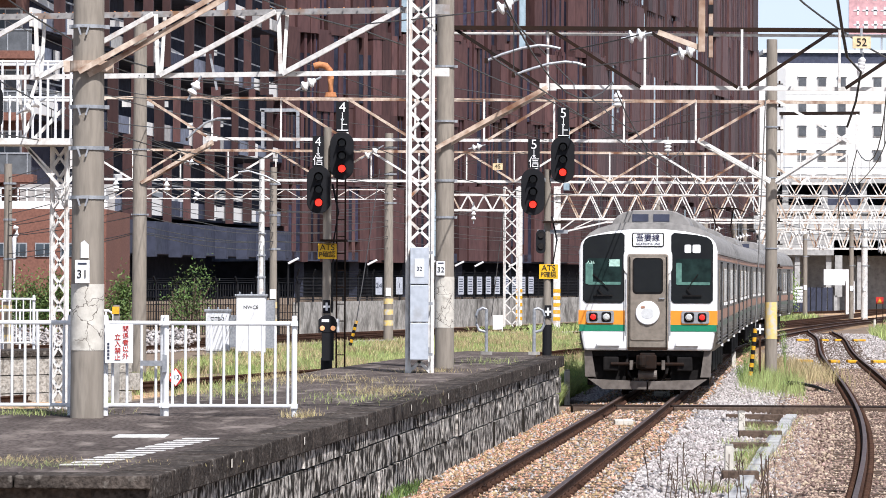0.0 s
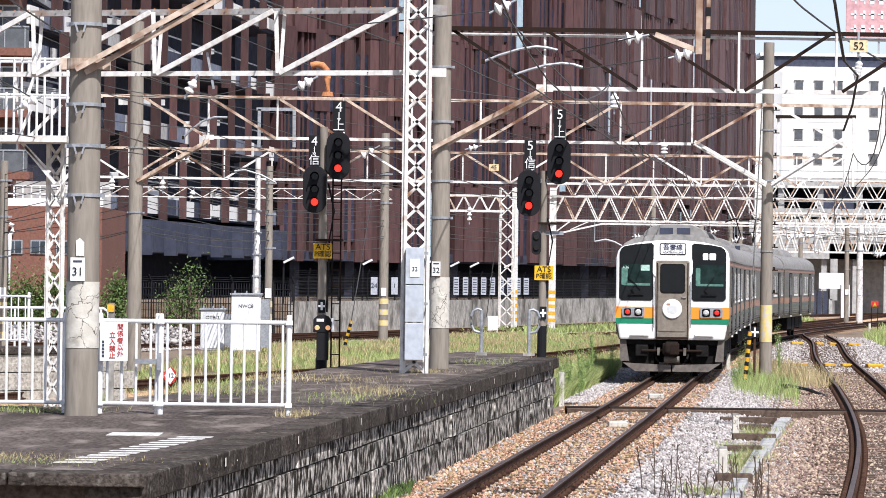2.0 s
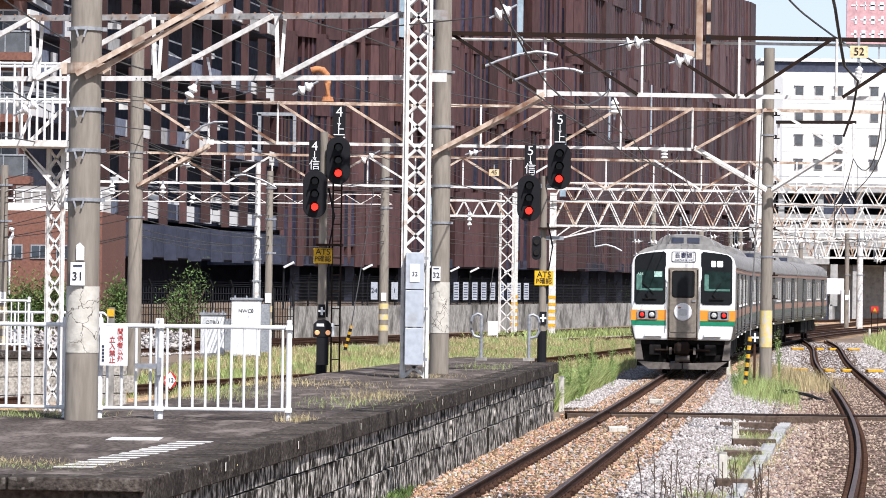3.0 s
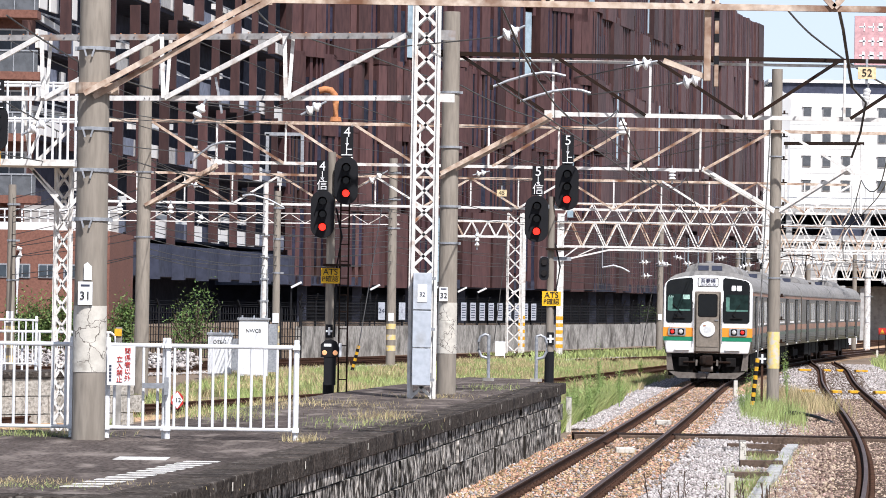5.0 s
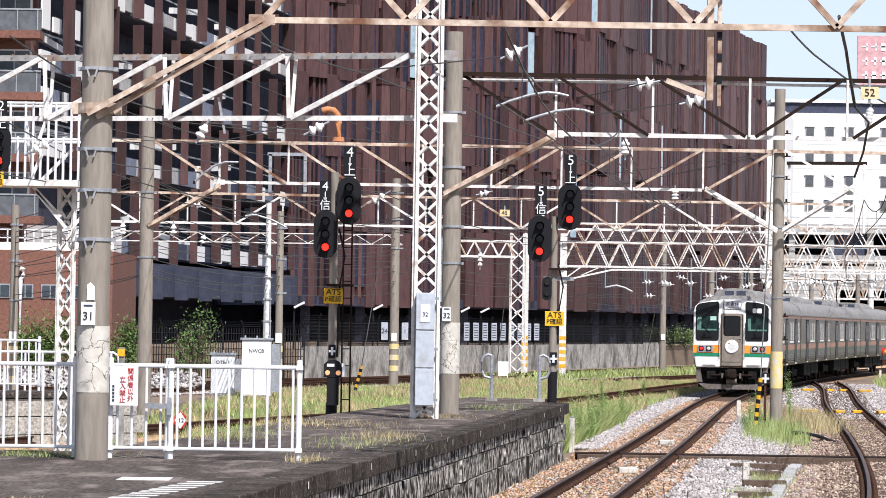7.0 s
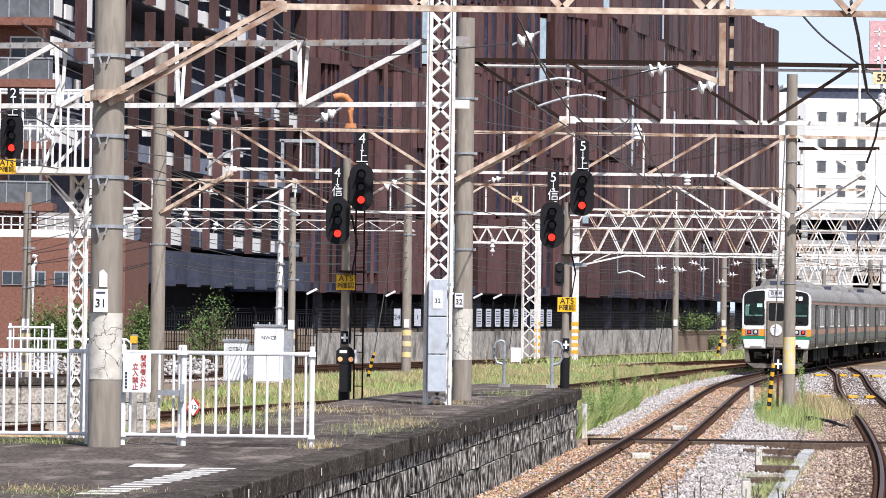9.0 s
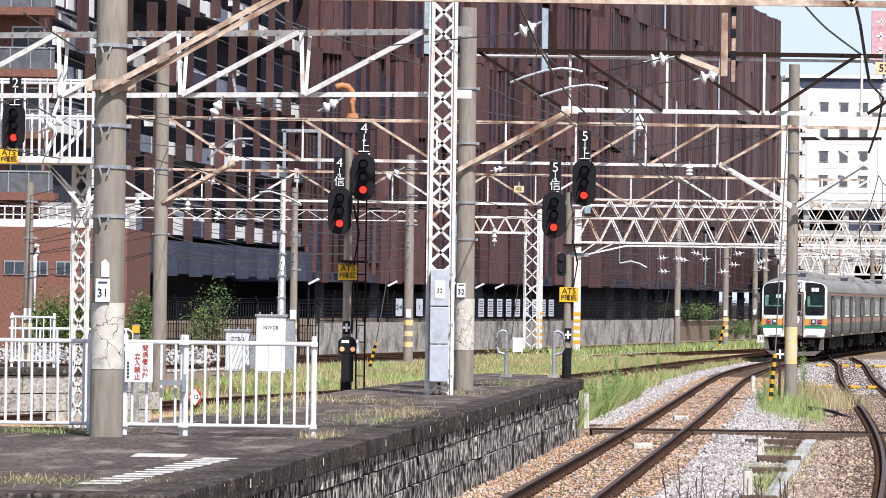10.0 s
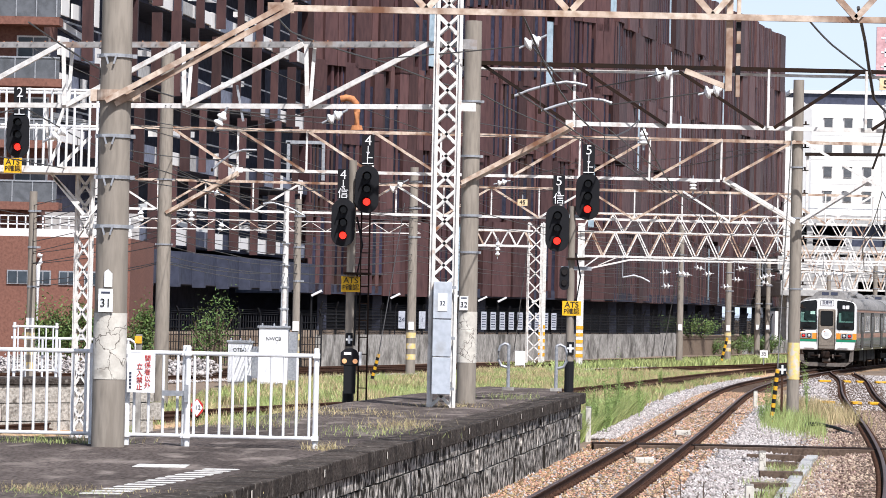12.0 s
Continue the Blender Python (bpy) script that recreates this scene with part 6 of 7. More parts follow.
# bent hoop stands at the platform end
for px_ in (0.91, 1.903):
    s = 1 if px_ > 1.5 else -1
    hs = thing("hoop_stand", "galvanised tube stand with a bent hoop", "tube stand", (px_, 75.2, 0), group="hoop stands")
    z1 = 1.897
    part("post", Shape().rod((0, 0, PLAT), (0, 0, z1 - 0.02), 0.035, 10), M_GALV, hs)
    part("hoop", Shape().tube([(0, 0, z1 - 0.03), (0.08 * s, 0, z1 + 0.0), (0.17 * s, 0, z1 - 0.05), (0.21 * s, 0, z1 - 0.16), (0.21 * s, 0, z1 - 0.34), (0.15 * s, 0, z1 - 0.46), (0.0, 0, z1 - 0.5)], 0.03, 8), M_GALV, hs, smooth=True)
    part("foot", Shape().box((-0.12, -0.12, PLAT), (0.12, 0.12, PLAT + 0.06)), M_WALLCONC, hs)


# ---- lineside cabinets and posts ----
def cabinet(x0, x1, z0, z1, y, body, side, label):
    g = thing("relay_cabinet", label, "cabinet", ((x0 + x1) / 2, y, z0), group="relay cabinets")
    w, h = x1 - x0, z1 - z0
    part("body", Shape().box((-w / 2, 0, 0.05), (w / 2, 0.7, h - 0.08)), M_WHITE, g, bevel=0.02)
    part("roof", Shape().box((-w / 2 - 0.05, -0.05, h - 0.08), (w / 2 + 0.05, 0.75, h)), M_GALV, g, bevel=0.01)
    part("plinth", Shape().box((-w / 2 + 0.03, 0.03, -0.3), (w / 2 - 0.03, 0.67, 0.05)), M_WALLCONC, g)
    part("door", Shape().box((-w / 2 + 0.05, -0.02, 0.1), (w / 2 - 0.05, 0.0, h - 0.14)), M_WHITE, g, bevel=0.008)
    part("door_handle", Shape().block((w * 0.38, -0.03, h * 0.5), (0.03, 0.03, 0.14)), M_GALV, g)
    part("side_box", Shape().box((w / 2 + 0.01, 0.05, 0.2), (w / 2 + side, 0.6, h - 0.2)), M_GALV, g)
    for k in (-0.4, 0.0, 0.4):
        part("lifting_eye", Shape().lathe([(0.03, 0), (0.03, 0.06), (0.015, 0.08)], 8, pose(k * w, 0.3, h)), M_GALV, g)
    writing(body, 0.17, M_INK, g, (0, -0.026, h * 0.78))
    return g


cabinet(-6.966, -5.975, -0.1, 1.921, 122, "NWC8", 0.3, "tall white relay cabinet standing in grass")
cabinet(-8.127, -7.313, -0.1, 1.383, 124, "OTB-3", 0.2, "low pale grey relay cabinet standing in grass")


def striped_rod(p, q, n, r, label):
    g = thing("stay_guard", label, "stay guard", (0, 0, 0), group="striped stay guards")
    p, q = Vector(p), Vector(q)
    for i in range(n):
        part("stripe", Shape().rod(p + (q - p) * (i / n), p + (q - p) * ((i + 1) / n), r, 8), M_YELLOW if i % 2 else M_BLACK, g)
    return g


striped_rod((7.89, 93.00, -0.30), (8.04, 93.00, 1.24), 14, 0.055, "black and yellow striped stay wire guard in weeds")
striped_rod((-3.32, 130.00, 0.05), (-3.10, 130.00, 0.94), 8, 0.06, "black and yellow striped stay wire guard")
striped_rod((14.96, 212.00, -0.32), (15.35, 212.00, 1.34), 8, 0.08, "distant striped stay wire guard")
st = thing("stay_anchor", "grey concrete anchor block in the weeds", "anchor block", (7.892, 93, 0))
part("block", Shape().box((-0.1, -0.1, -0.45), (0.1, 0.1, -0.271)), M_WALLCONC, st, bevel=0.02)
cm = thing("cross_marker", "black and white cross plate on a rusty post", "marker", (8.249, 94, 0), group="cross markers")
part("post", Shape().box((-0.03, 0, -0.3), (0.03, 0.04, 1.374)), M_RAIL, cm)
zc = 1.213
part("plate", Shape().box((-0.1, -0.03, zc - 0.14), (0.1, -0.005, zc + 0.14)), M_BLACK, cm)
part("cross", Shape().box((-0.1, -0.037, zc - 0.025), (0.1, -0.031, zc + 0.025)).box((-0.025, -0.0385, zc - 0.12), (0.025, -0.0375, zc + 0.12)), M_WHITE, cm)
for x, y, h, lab in ((4.004, 50.481, 0.2, "short white concrete marker post beside the track"), (5.331, 64.456, 0.15, "short white marker post beside the track"), (8.824, 109.634, 0.3, "short white marker post in the grass"), (2.723, 79.0, 0.5, "white number post at the platform end"), (22.368, 187.228, 0.4, "black and white marker post in grass")):
    mp = thing("marker_post", lab, "marker post", (x, y, 0), group="marker posts")
    part("post", Shape().box((-0.06, -0.06, -0.4), (0.06, 0.06, h)), M_PAINTBAND, mp, bevel=0.015)
    part("cap", Shape().box((-0.055, -0.055, h), (0.055, 0.055, h + 0.03)), M_WALLCONC, mp)
sb = thing("distance_sign", "white sign with black number on a short post", "sign", (16.516, 200, 0.544))
part("plate", Shape().box((-0.22, -0.02, -0.2), (0.22, 0, 0.2)), M_WHITE, sb)
writing("35", 0.3, M_INK, sb, (0, -0.026, 0))
part("post", Shape().rod((0, 0.03, -1.2), (0, 0.03, 0), 0.03, 8), M_GALV, sb)
for body, x, y, z, w in (("45", 1.957, 130, 6.509, 0.36), ("52", 7.384, 63.9, 6.717, 0.32)):
    g = thing("span_number_sign", "cream plate with black number on the beam", "sign", (x, y, z), group="span numbers")
    part("plate", Shape().box((-w / 2, -0.02, -w * 0.33), (w / 2, 0, w * 0.33)), mat("cream_plate", (0.8, 0.62, 0.36), 0.6, bump=0), g)
    writing(body, w * 0.6, M_INK, g, (0, -0.026, 0))
    part("hanger", Shape().box((-0.02, 0, -w * 0.6), (0.02, 0.05, w * 0.8)), M_GALV, g)

# opposite platform behind the fence
op = thing("side_platform", "old side platform with a stone block face and dark coping", "platform", kind="structure")
part("coping", Shape().slab([(-13.11, 72.1), (-6.79, 79.1), (-7.3, 80), (-14, 73.5)], 0.81, 0.93), M_COPING, op)
part("fill", Shape().slab([(-13, 72.6), (-6.681 - 0.3, 79.5), (-7.5, 82.5), (-14, 76.6), (-20, 76.6), (-20, 72.6)], -0.4, 0.9), M_ASPHALT, op)
mw = facing((-13, 72.25), (-6.681, 79.2))
for r in range(3):
    for i in range(10):
        part("wall_block", Shape().box((i * 0.93 + 0.01 + 0.3 * (r % 2), 0.05, -0.35 + r * 0.386), (i * 0.93 + 0.92 + 0.3 * (r % 2), 0.3, 0.015 + r * 0.386), mw), M_PALEBLOCK, op)
for x0, x1, lab in ((-9.914, -8.988, "white tubular fence on the side platform"),):
    fence_panel(x0, x1, 79.5, 0.93, 2.043, 6, lab)
rl = thing("handrail", "white curved handrail on the side platform", "handrail", (0, 0, 0))
part("rail", Shape().tube([(-10.044, 80, 1.754), (-7.394, 80, 1.761), (-7.294, 80, 1.687), (-7.255, 80, 1.262)], 0.03, 8), M_WHITE, rl)
for i in range(7):
    part("post", Shape().rod((-9.732 + i * 0.38, 80, 0.9), (-9.732 + i * 0.38, 80, 1.754), 0.025, 8), M_WHITE, rl)
yb = thing("yellow_capped_post", "small post with a yellow cap behind the fence", "post", (-5.414, 60, 0))
part("post", Shape().box((-0.05, 0, 0.1), (0.05, 0.08, 2.053)), M_WALLCONC, yb)
part("cap", Shape().box((-0.07, -0.02, 1.903), (0.05, 0.0, 2.025)), M_YELLOW, yb)

# ---- ballast, grass and weeds, made in bulk ----
def tri_mesh(name, verts, tris, material):
    me = bpy.data.meshes.new(name)
    me.vertices.add(len(verts))
    me.vertices.foreach_set("co", np.asarray(verts, np.float32).ravel())
    me.loops.add(len(tris) * 3)
    me.loops.foreach_set("vertex_index", np.asarray(tris, np.int32).ravel())
    me.polygons.add(len(tris))
    me.polygons.foreach_set("loop_start", np.arange(0, len(tris) * 3, 3, dtype=np.int32))
    me.update(calc_edges=True)
    me.materials.append(material)
    return me


def stuff(name, me, label, category):
    ob = new(name, me)
    return tagged(ob, label, category, kind="stuff")


OCT = np.array([(1, 0, 0), (-1, 0, 0), (0, 1, 0), (0, -1, 0), (0, 0, 1), (0, 0, -1)], float)
OCT_T = np.array([(0, 2, 4), (2, 1, 4), (1, 3, 4), (3, 0, 4), (2, 0, 5), (1, 2, 5), (3, 1, 5), (0, 3, 5)])
rng = np.random.default_rng(4)


def stones(name, x, y, z, size, material, label):
    n = len(x)
    v = OCT[None] * rng.uniform(0.55, 1.1, (n, 6, 1)) + rng.normal(0, 0.22, (n, 6, 3))
    a = rng.uniform(0, 6.28, n)
    ca, sa = np.cos(a)[:, None], np.sin(a)[:, None]
    s = (size * rng.uniform(0.6, 1.35, n))[:, None]
    vx, vy, vz = v[:, :, 0] * s, v[:, :, 1] * s * 0.8, v[:, :, 2] * s * 0.7
    p = np.stack([x[:, None] + vx * ca - vy * sa, y[:, None] + vx * sa + vy * ca, z[:, None] + vz], -1)
    t = (OCT_T[None] + (np.arange(n) * 6)[:, None, None]).reshape(-1, 3)
    return stuff(name, tri_mesh(name, p.reshape(-1, 3), t, material), label, "ballast")


def beside(line, o0, o1, y0, y1, n):
    y = y0 + (y1 - y0) * rng.random(n) ** 1.25
    off = rng.uniform(o0, o1, n) + rng.normal(0, 0.1, n) * np.sin(y * 1.3)
    return line.x(y) + off, y, off


def bed_level(off):
    return np.where(np.abs(off) < 1.15, -0.165, -0.165 - (np.abs(off) - 1.15) * 0.35)


x, y, off = beside(MAIN, -1.55, 1.5, 38, 130, 52000)
keep = np.abs(np.abs(off) - 0.566) > 0.1
stones("ballast_stones", x[keep], y[keep], np.maximum(bed_level(off[keep]), -0.22), 0.042, M_STONE_BROWN, "rust-brown ballast stones between the rails")
x, y, off = beside(MAIN, -1.55, 1.5, 38, 120, 6000)
keep = np.abs(np.abs(off) - 0.566) > 0.1
stones("ballast_stones", x[keep], y[keep], np.maximum(bed_level(off[keep]), -0.22) + 0.012, 0.036, M_STONE_GREY, "pale stones scattered over the brown ballast")
x, y, off = beside(MAIN, 1.25, 3.5, 38, 110, 24000)
stones("ballast_stones", x, y, np.full(len(x), -0.19) + 0.06 * np.sin(off * 1.4), 0.042, M_STONE_GREY, "pale grey ballast stones beside the track")
x, y, off = beside(MAIN, -2.35, -1.3, 80, 165, 9000)
stones("ballast_stones", x, y, np.full(len(x), -0.2), 0.055, M_STONE_GREY, "pale grey ballast stones beside the track")
x, y, off = beside(RIGHT, -2.6, 1.9, 40, 108, 30000)
keep = np.abs(np.abs(off) - 0.566) > 0.1
stones("ballast_stones", x[keep], y[keep], np.maximum(bed_level(off[keep]), -0.23), 0.043, M_STONE_DULL, "brown ballast stones round the joining track")
x, y, off = beside(RIGHT, -2.2, 2.6, 108, 176, 9000)
keep = np.abs(np.abs(off) - 0.566) > 0.12
stones("ballast_stones", x[keep], y[keep], np.full(keep.sum(), -0.17), 0.06, M_STONE_GREY, "grey ballast stones at the junction")
x, y, off = beside(BACK, -2.2, 6.0, 107, 190, 26000)
keep = (np.abs(np.abs(off) - 0.566) > 0.12) & (np.abs(np.abs(x - SIDING.x(y)) - 0.566) > 0.12) & (x < MID.x(y) - 1.6)
x, y = x[keep], y[keep]
stones("ballast_stones", x, y, np.full(len(x), -0.19), 0.07, M_STONE_GREY, "pale ballast stones on the siding")

n = 5000
x, y = rng.uniform(-18, -9.4, n), rng.uniform(132, 140, n)
stones("gravel_heap", x, y, rng.uniform(-0.2, 0.55, n) * (1 - np.abs(y - 136) / 5), 0.11, M_STONE_GREY, "long heap of grey gravel beside the sidings")


def blades(name, x, y, z, h, w, material, label, lean=0.35):
    n = len(x)
    a = rng.uniform(0, 6.28, n)
    dx, dy = np.cos(a) * w, np.sin(a) * w * 0.4
    lx, ly = rng.normal(0, lean, n) * h, rng.normal(0, lean, n) * h
    p = np.empty((n, 5, 3))
    p[:, 0] = np.stack([x - dx, y - dy, z], -1)
    p[:, 1] = np.stack([x + dx, y + dy, z], -1)
    p[:, 2] = np.stack([x - dx * 0.7 + lx * 0.35, y - dy * 0.7 + ly * 0.35, z + h * 0.55], -1)
    p[:, 3] = np.stack([x + dx * 0.7 + lx * 0.35, y + dy * 0.7 + ly * 0.35, z + h * 0.55], -1)
    p[:, 4] = np.stack([x + lx, y + ly, z + h], -1)
    t = (np.array([(0, 1, 3), (0, 3, 2), (2, 3, 4)])[None] + (np.arange(n) * 5)[:, None, None]).reshape(-1, 3)
    return stuff(name, tri_mesh(name, p.reshape(-1, 3), t, material), label, "grass")


def patchy(x, y, scale, cut, seed=0.0):
    return np.array([noise.noise((a * scale, b * scale * 0.4, seed)) > cut for a, b in zip(x, y)])


def meadow(n, y0, y1, left, right):
    y = rng.uniform(y0, y1, n)
    f = rng.random(n)
    return left(y) + (right(y) - left(y)) * f, y


# between the sidings and the main line
x, y = meadow(120000, 78, 172, lambda v: np.maximum(BACK.x(np.maximum(v, 106)) + np.interp(v, (106, 150, 172), (7.0, 6.2, 3.5)), -9 + (v - 78) * 0.03), lambda v: MAIN.x(v) - 2.15)
dm = np.abs(x - MID.x(y))
k = (dm > 0.75) & patchy(x, y, 0.55, -0.34)
blades("meadow_grass", x[k], y[k], np.full(k.sum(), -0.26), rng.uniform(0.1, 0.32, k.sum()), rng.uniform(0.008, 0.018, k.sum()), M_GRASS, "green yard grass between the tracks")
k2 = k & patchy(x, y, 0.8, 0.12, 5.0)
blades("dry_grass", x[k2] + 0.1, y[k2], np.full(k2.sum(), -0.26), rng.uniform(0.12, 0.4, k2.sum()), rng.uniform(0.01, 0.025, k2.sum()), M_DRYGRASS, "straw coloured dry grass among the green")
# taller growth by the platform end
x, y = meadow(40000, 75.2, 104, lambda v: 2.2 + (v - 77) * 0.09, lambda v: MAIN.x(v) - 1.95)
blades("tall_grass", x, y, np.full(len(x), -0.26), rng.uniform(0.2, 0.6, len(x)), rng.uniform(0.007, 0.014, len(x)), M_GRASS, "tall bright grass beside the platform end", 0.28)
# round the pole between the tracks
n = 12000
x, y = rng.normal(P33[0] - 0.75, 0.62, n), rng.normal(96, 5.0, n)
k = (x > MAIN.x(y) + 1.7) & (x < RIGHT.x(y) - 1.5)
blades("tall_grass", x[k], y[k], np.full(k.sum(), -0.26), rng.uniform(0.1, 0.62, k.sum()) * rng.uniform(0.4, 1, k.sum()), rng.uniform(0.004, 0.009, k.sum()), M_GRASS, "tall weeds and grass round the concrete pole", 0.3)
n = 3500
x, y = rng.normal(P33[0] + 1.0, 0.35, n), rng.normal(102, 4.5, n)
blades("dry_grass", x, y, np.full(n, -0.26), rng.uniform(0.15, 0.65, n), rng.uniform(0.006, 0.012, n), M_DRYGRASS, "dry straw coloured grass beside the pole", 0.25)
# right-hand bank
n = 7000
y = rng.uniform(120, 185, n)
x = RIGHT.x(y) + 2.4 + rng.random(n) * 4
blades("meadow_grass", x, y, np.full(n, -0.25), rng.uniform(0.2, 0.6, n), rng.uniform(0.015, 0.03, n), M_GRASS, "green grass bank beside the junction")
# far verge
n = 9000
y = rng.uniform(190, 300, n)
x = MAIN.x(y) + rng.uniform(3, 16, n)
blades("meadow_grass", x, y, np.full(n, -0.25), rng.uniform(0.2, 0.7, n), rng.uniform(0.03, 0.06, n), M_GRASS, "distant grass beyond the junction")
n = 8000
y = rng.uniform(176, 250, n)
x = BACK.x(y) + rng.uniform(1.0, 5.5, n)
k = np.abs(x - MID.x(y)) > 0.9
blades("meadow_grass", x[k], y[k], np.full(k.sum(), -0.25), rng.uniform(0.15, 0.45, k.sum()), rng.uniform(0.03, 0.05, k.sum()), M_GRASS, "distant grass between the sidings")
# weeds along the cable trough
n = 5000
y = rng.uniform(46, 72, n)
x = 3.45 + (y - 43.455) * 0.1226 - 0.35 + rng.normal(0, 0.22, n)
k = patchy(x, y, 0.9, 0.02, 9.0)
blades("trough_weeds", x[k], y[k], np.full(k.sum(), -0.24), rng.uniform(0.04, 0.22, k.sum()), rng.uniform(0.003, 0.007, k.sum()), M_GRASS, "low green weeds along the cable trough", 0.45)
blades("dry_grass", x[k] + 0.15, y[k] + 0.3, np.full(k.sum(), -0.24), rng.uniform(0.03, 0.16, k.sum()), rng.uniform(0.003, 0.006, k.sum()), M_DRYGRASS, "dry grass along the cable trough", 0.5)
# tufts in the platform's cracks: middle, spread, number
for cx, cy, sx, sy, n, m in ((-0.9, 50.5, 0.28, 1.3, 500, M_DRYGRASS), (-1.5, 56.0, 0.5, 0.8, 300, M_DRYGRASS), (-1.62, 41.5, 0.12, 0.25, 220, M_DRYGRASS), (-1.2, 47.5, 0.4, 1.2, 260, M_GRASS), (-5.0, 42.0, 0.5, 0.3, 600, M_GRASS), (-4.3, 42.2, 0.3, 0.3, 200, M_DRYGRASS), (-3.55, 30.8, 0.35, 0.3, 420, M_GRASS), (-3.8, 31.6, 0.4, 0.3, 520, M_DRYGRASS), (-3.3, 31.2, 0.5, 0.25, 420, M_DRYGRASS), (0.9, 68.5, 0.3, 1.0, 260, M_GRASS), (-3.1, 51.0, 0.35, 1.5, 700, M_GRASS), (-2.4, 56.0, 0.3, 1.5, 400, M_DRYGRASS), (-3.3, 49.8, 0.4, 0.7, 400, M_DRYGRASS), (-0.2, 61.5, 0.4, 0.6, 250, M_DRYGRASS)):
    n = n * 3 // 2
    x, y = rng.normal(cx, sx, n), rng.normal(cy, sy, n)
    blades("grass_tuft", x, y, np.full(n, PLAT - 0.02), rng.uniform(0.02, 0.17, n) * (0.45 if cy < 34 else 1.0) * rng.uniform(0.4, 1, n), rng.uniform(0.002, 0.005, n), m, "thin grass growing in the platform paving", 0.5)
x, y = rng.normal(0.12, 0.12, 500), rng.normal(45.5, 0.7, 500)
blades("wall_weed", MAIN.x(y) - 1.5 + rng.normal(0, 0.05, 500), y, rng.uniform(-0.25, -0.15, 500), rng.uniform(0.03, 0.14, 500), np.full(500, 0.01), M_LEAF, "small green weed at the wall foot")


# ---- shrubs: stems and many small leaves ----
def shrub(x, y, z, w, h, n, label, seed, name="shrub", flat=0.6, stems=7, leaf=0.06, foliage=M_LEAF, stalk=0.012):
    r = np.random.default_rng(seed)
    g = thing(name, label, "shrub", (x, y, z), group="shrubs")
    tips = []
    for i in range(stems):
        a = r.uniform(0, 6.28)
        q = Vector((math.cos(a) * w * r.uniform(0.2, 0.9), math.sin(a) * w * flat * 0.5, h * r.uniform(0.55, 1.0)))
        mid = Vector((q.x * 0.35, q.y * 0.35, q.z * 0.55))
        part("stem", Shape().tube([(0, 0, 0), mid, q], stalk + stalk * 0.5 * h, 5), M_SLEEPER if stalk > 0.01 else foliage, g)
        tips += [mid, q, (mid + q) / 2]
    c = np.array([tips[i] for i in r.integers(0, len(tips), n)])
    p = c + r.normal(0, 1, (n, 3)) * np.array([w * 0.22, w * 0.22 * flat, h * 0.16])
    p[:, 2] = np.maximum(p[:, 2], 0.02)
    d1, d2 = r.normal(0, 1, (n, 3)), r.normal(0, 1, (n, 3))
    d1 *= leaf / np.linalg.norm(d1, axis=1)[:, None]
    d2 *= 0.45 * leaf / np.linalg.norm(d2, axis=1)[:, None]
    v = np.stack([p - d1, p + d2, p + d1, p - d2], 1).reshape(-1, 3)
    b = (np.arange(n) * 4)[:, None]
    t = np.concatenate([b + np.array([[0, 1, 2]]), b + np.array([[0, 2, 3]])])
    part("leaves", tri_mesh("leaves", v, t, foliage), None, g, kind="stuff")


shrub(-9.747, 140, -0.2, 1.0, 2.959, 1500, "leafy green shrub growing by the dark fence", 1)
shrub(-10.33, 142, -0.2, 0.5, 2.472, 500, "sparse twiggy shrub by the dark fence", 2)
for i, (px_, w) in enumerate(((-17.43, 1.0), (-16.492, 1.1), (-15.602, 0.7), (-13.399, 0.8))):
    shrub(px_, 150, -0.2, w, 2.315, 2600, "clipped green hedge shrub in front of the annexe", 10 + i, leaf=0.08, stems=10)
for i in range(9):
    x, y = along(W_A, W_B, 1.06 + i * 0.06)
    shrub(x, y + 1.5, 1.0 if i < 3 else -0.2, 1.5, 1.25, 1100, "dense green shrub behind the far fence", 30 + i, leaf=0.08, stems=9)
for i, (px_, yy, h) in enumerate(((8.052, 96, 1.15), (8.19, 95, 0.8), (9.385, 99, 1.35), (7.602, 92, 0.8), (3.305, 84, 0.9), (4.324, 100, 0.9), (2.932, 82, 0.85), (2.75, 80, 1.25), (3.5, 88, 1.35), (4.0, 93, 1.5), (3.1, 86, 1.0), (4.7, 97, 1.2), (3.7, 90, 1.1), (7.583, 140, 0.7), (20.369, 215, 2.2), (20.962, 225, 2.6))):
    shrub(px_, yy, -0.25, 0.16 if yy < 150 else 0.8, h, 800, "tall feathery green weed", 60 + i, name="tall_weed", leaf=0.02 if yy < 150 else 0.1, stems=4, foliage=M_WEED, stalk=0.004)
# dead stalks in the foreground
for i in range(26):
    r = random.Random(100 + i)
    px_, yy = r.uniform(2.6, 3.9), r.uniform(40.2, 47)
    g = thing("dead_weed", "dry brown weed stalk standing in the gravel", "weed", (px_, yy, -0.2), group="dead weeds")
    h = r.uniform(0.3, 0.75)
    b = Vector((r.uniform(-0.08, 0.08), 0, h))
    s = Shape().tube([(0, 0, 0), b * 0.5 + Vector((0.01, 0, 0)), b], 0.006, 5)
    for k in range(5):
        f = r.uniform(0.35, 0.95)
        s.tube([b * f, b * f + Vector((r.uniform(-0.06, 0.06), 0, r.uniform(0.03, 0.1)))], 0.004, 4)
    part("stalk", s, M_SLEEPER, g)

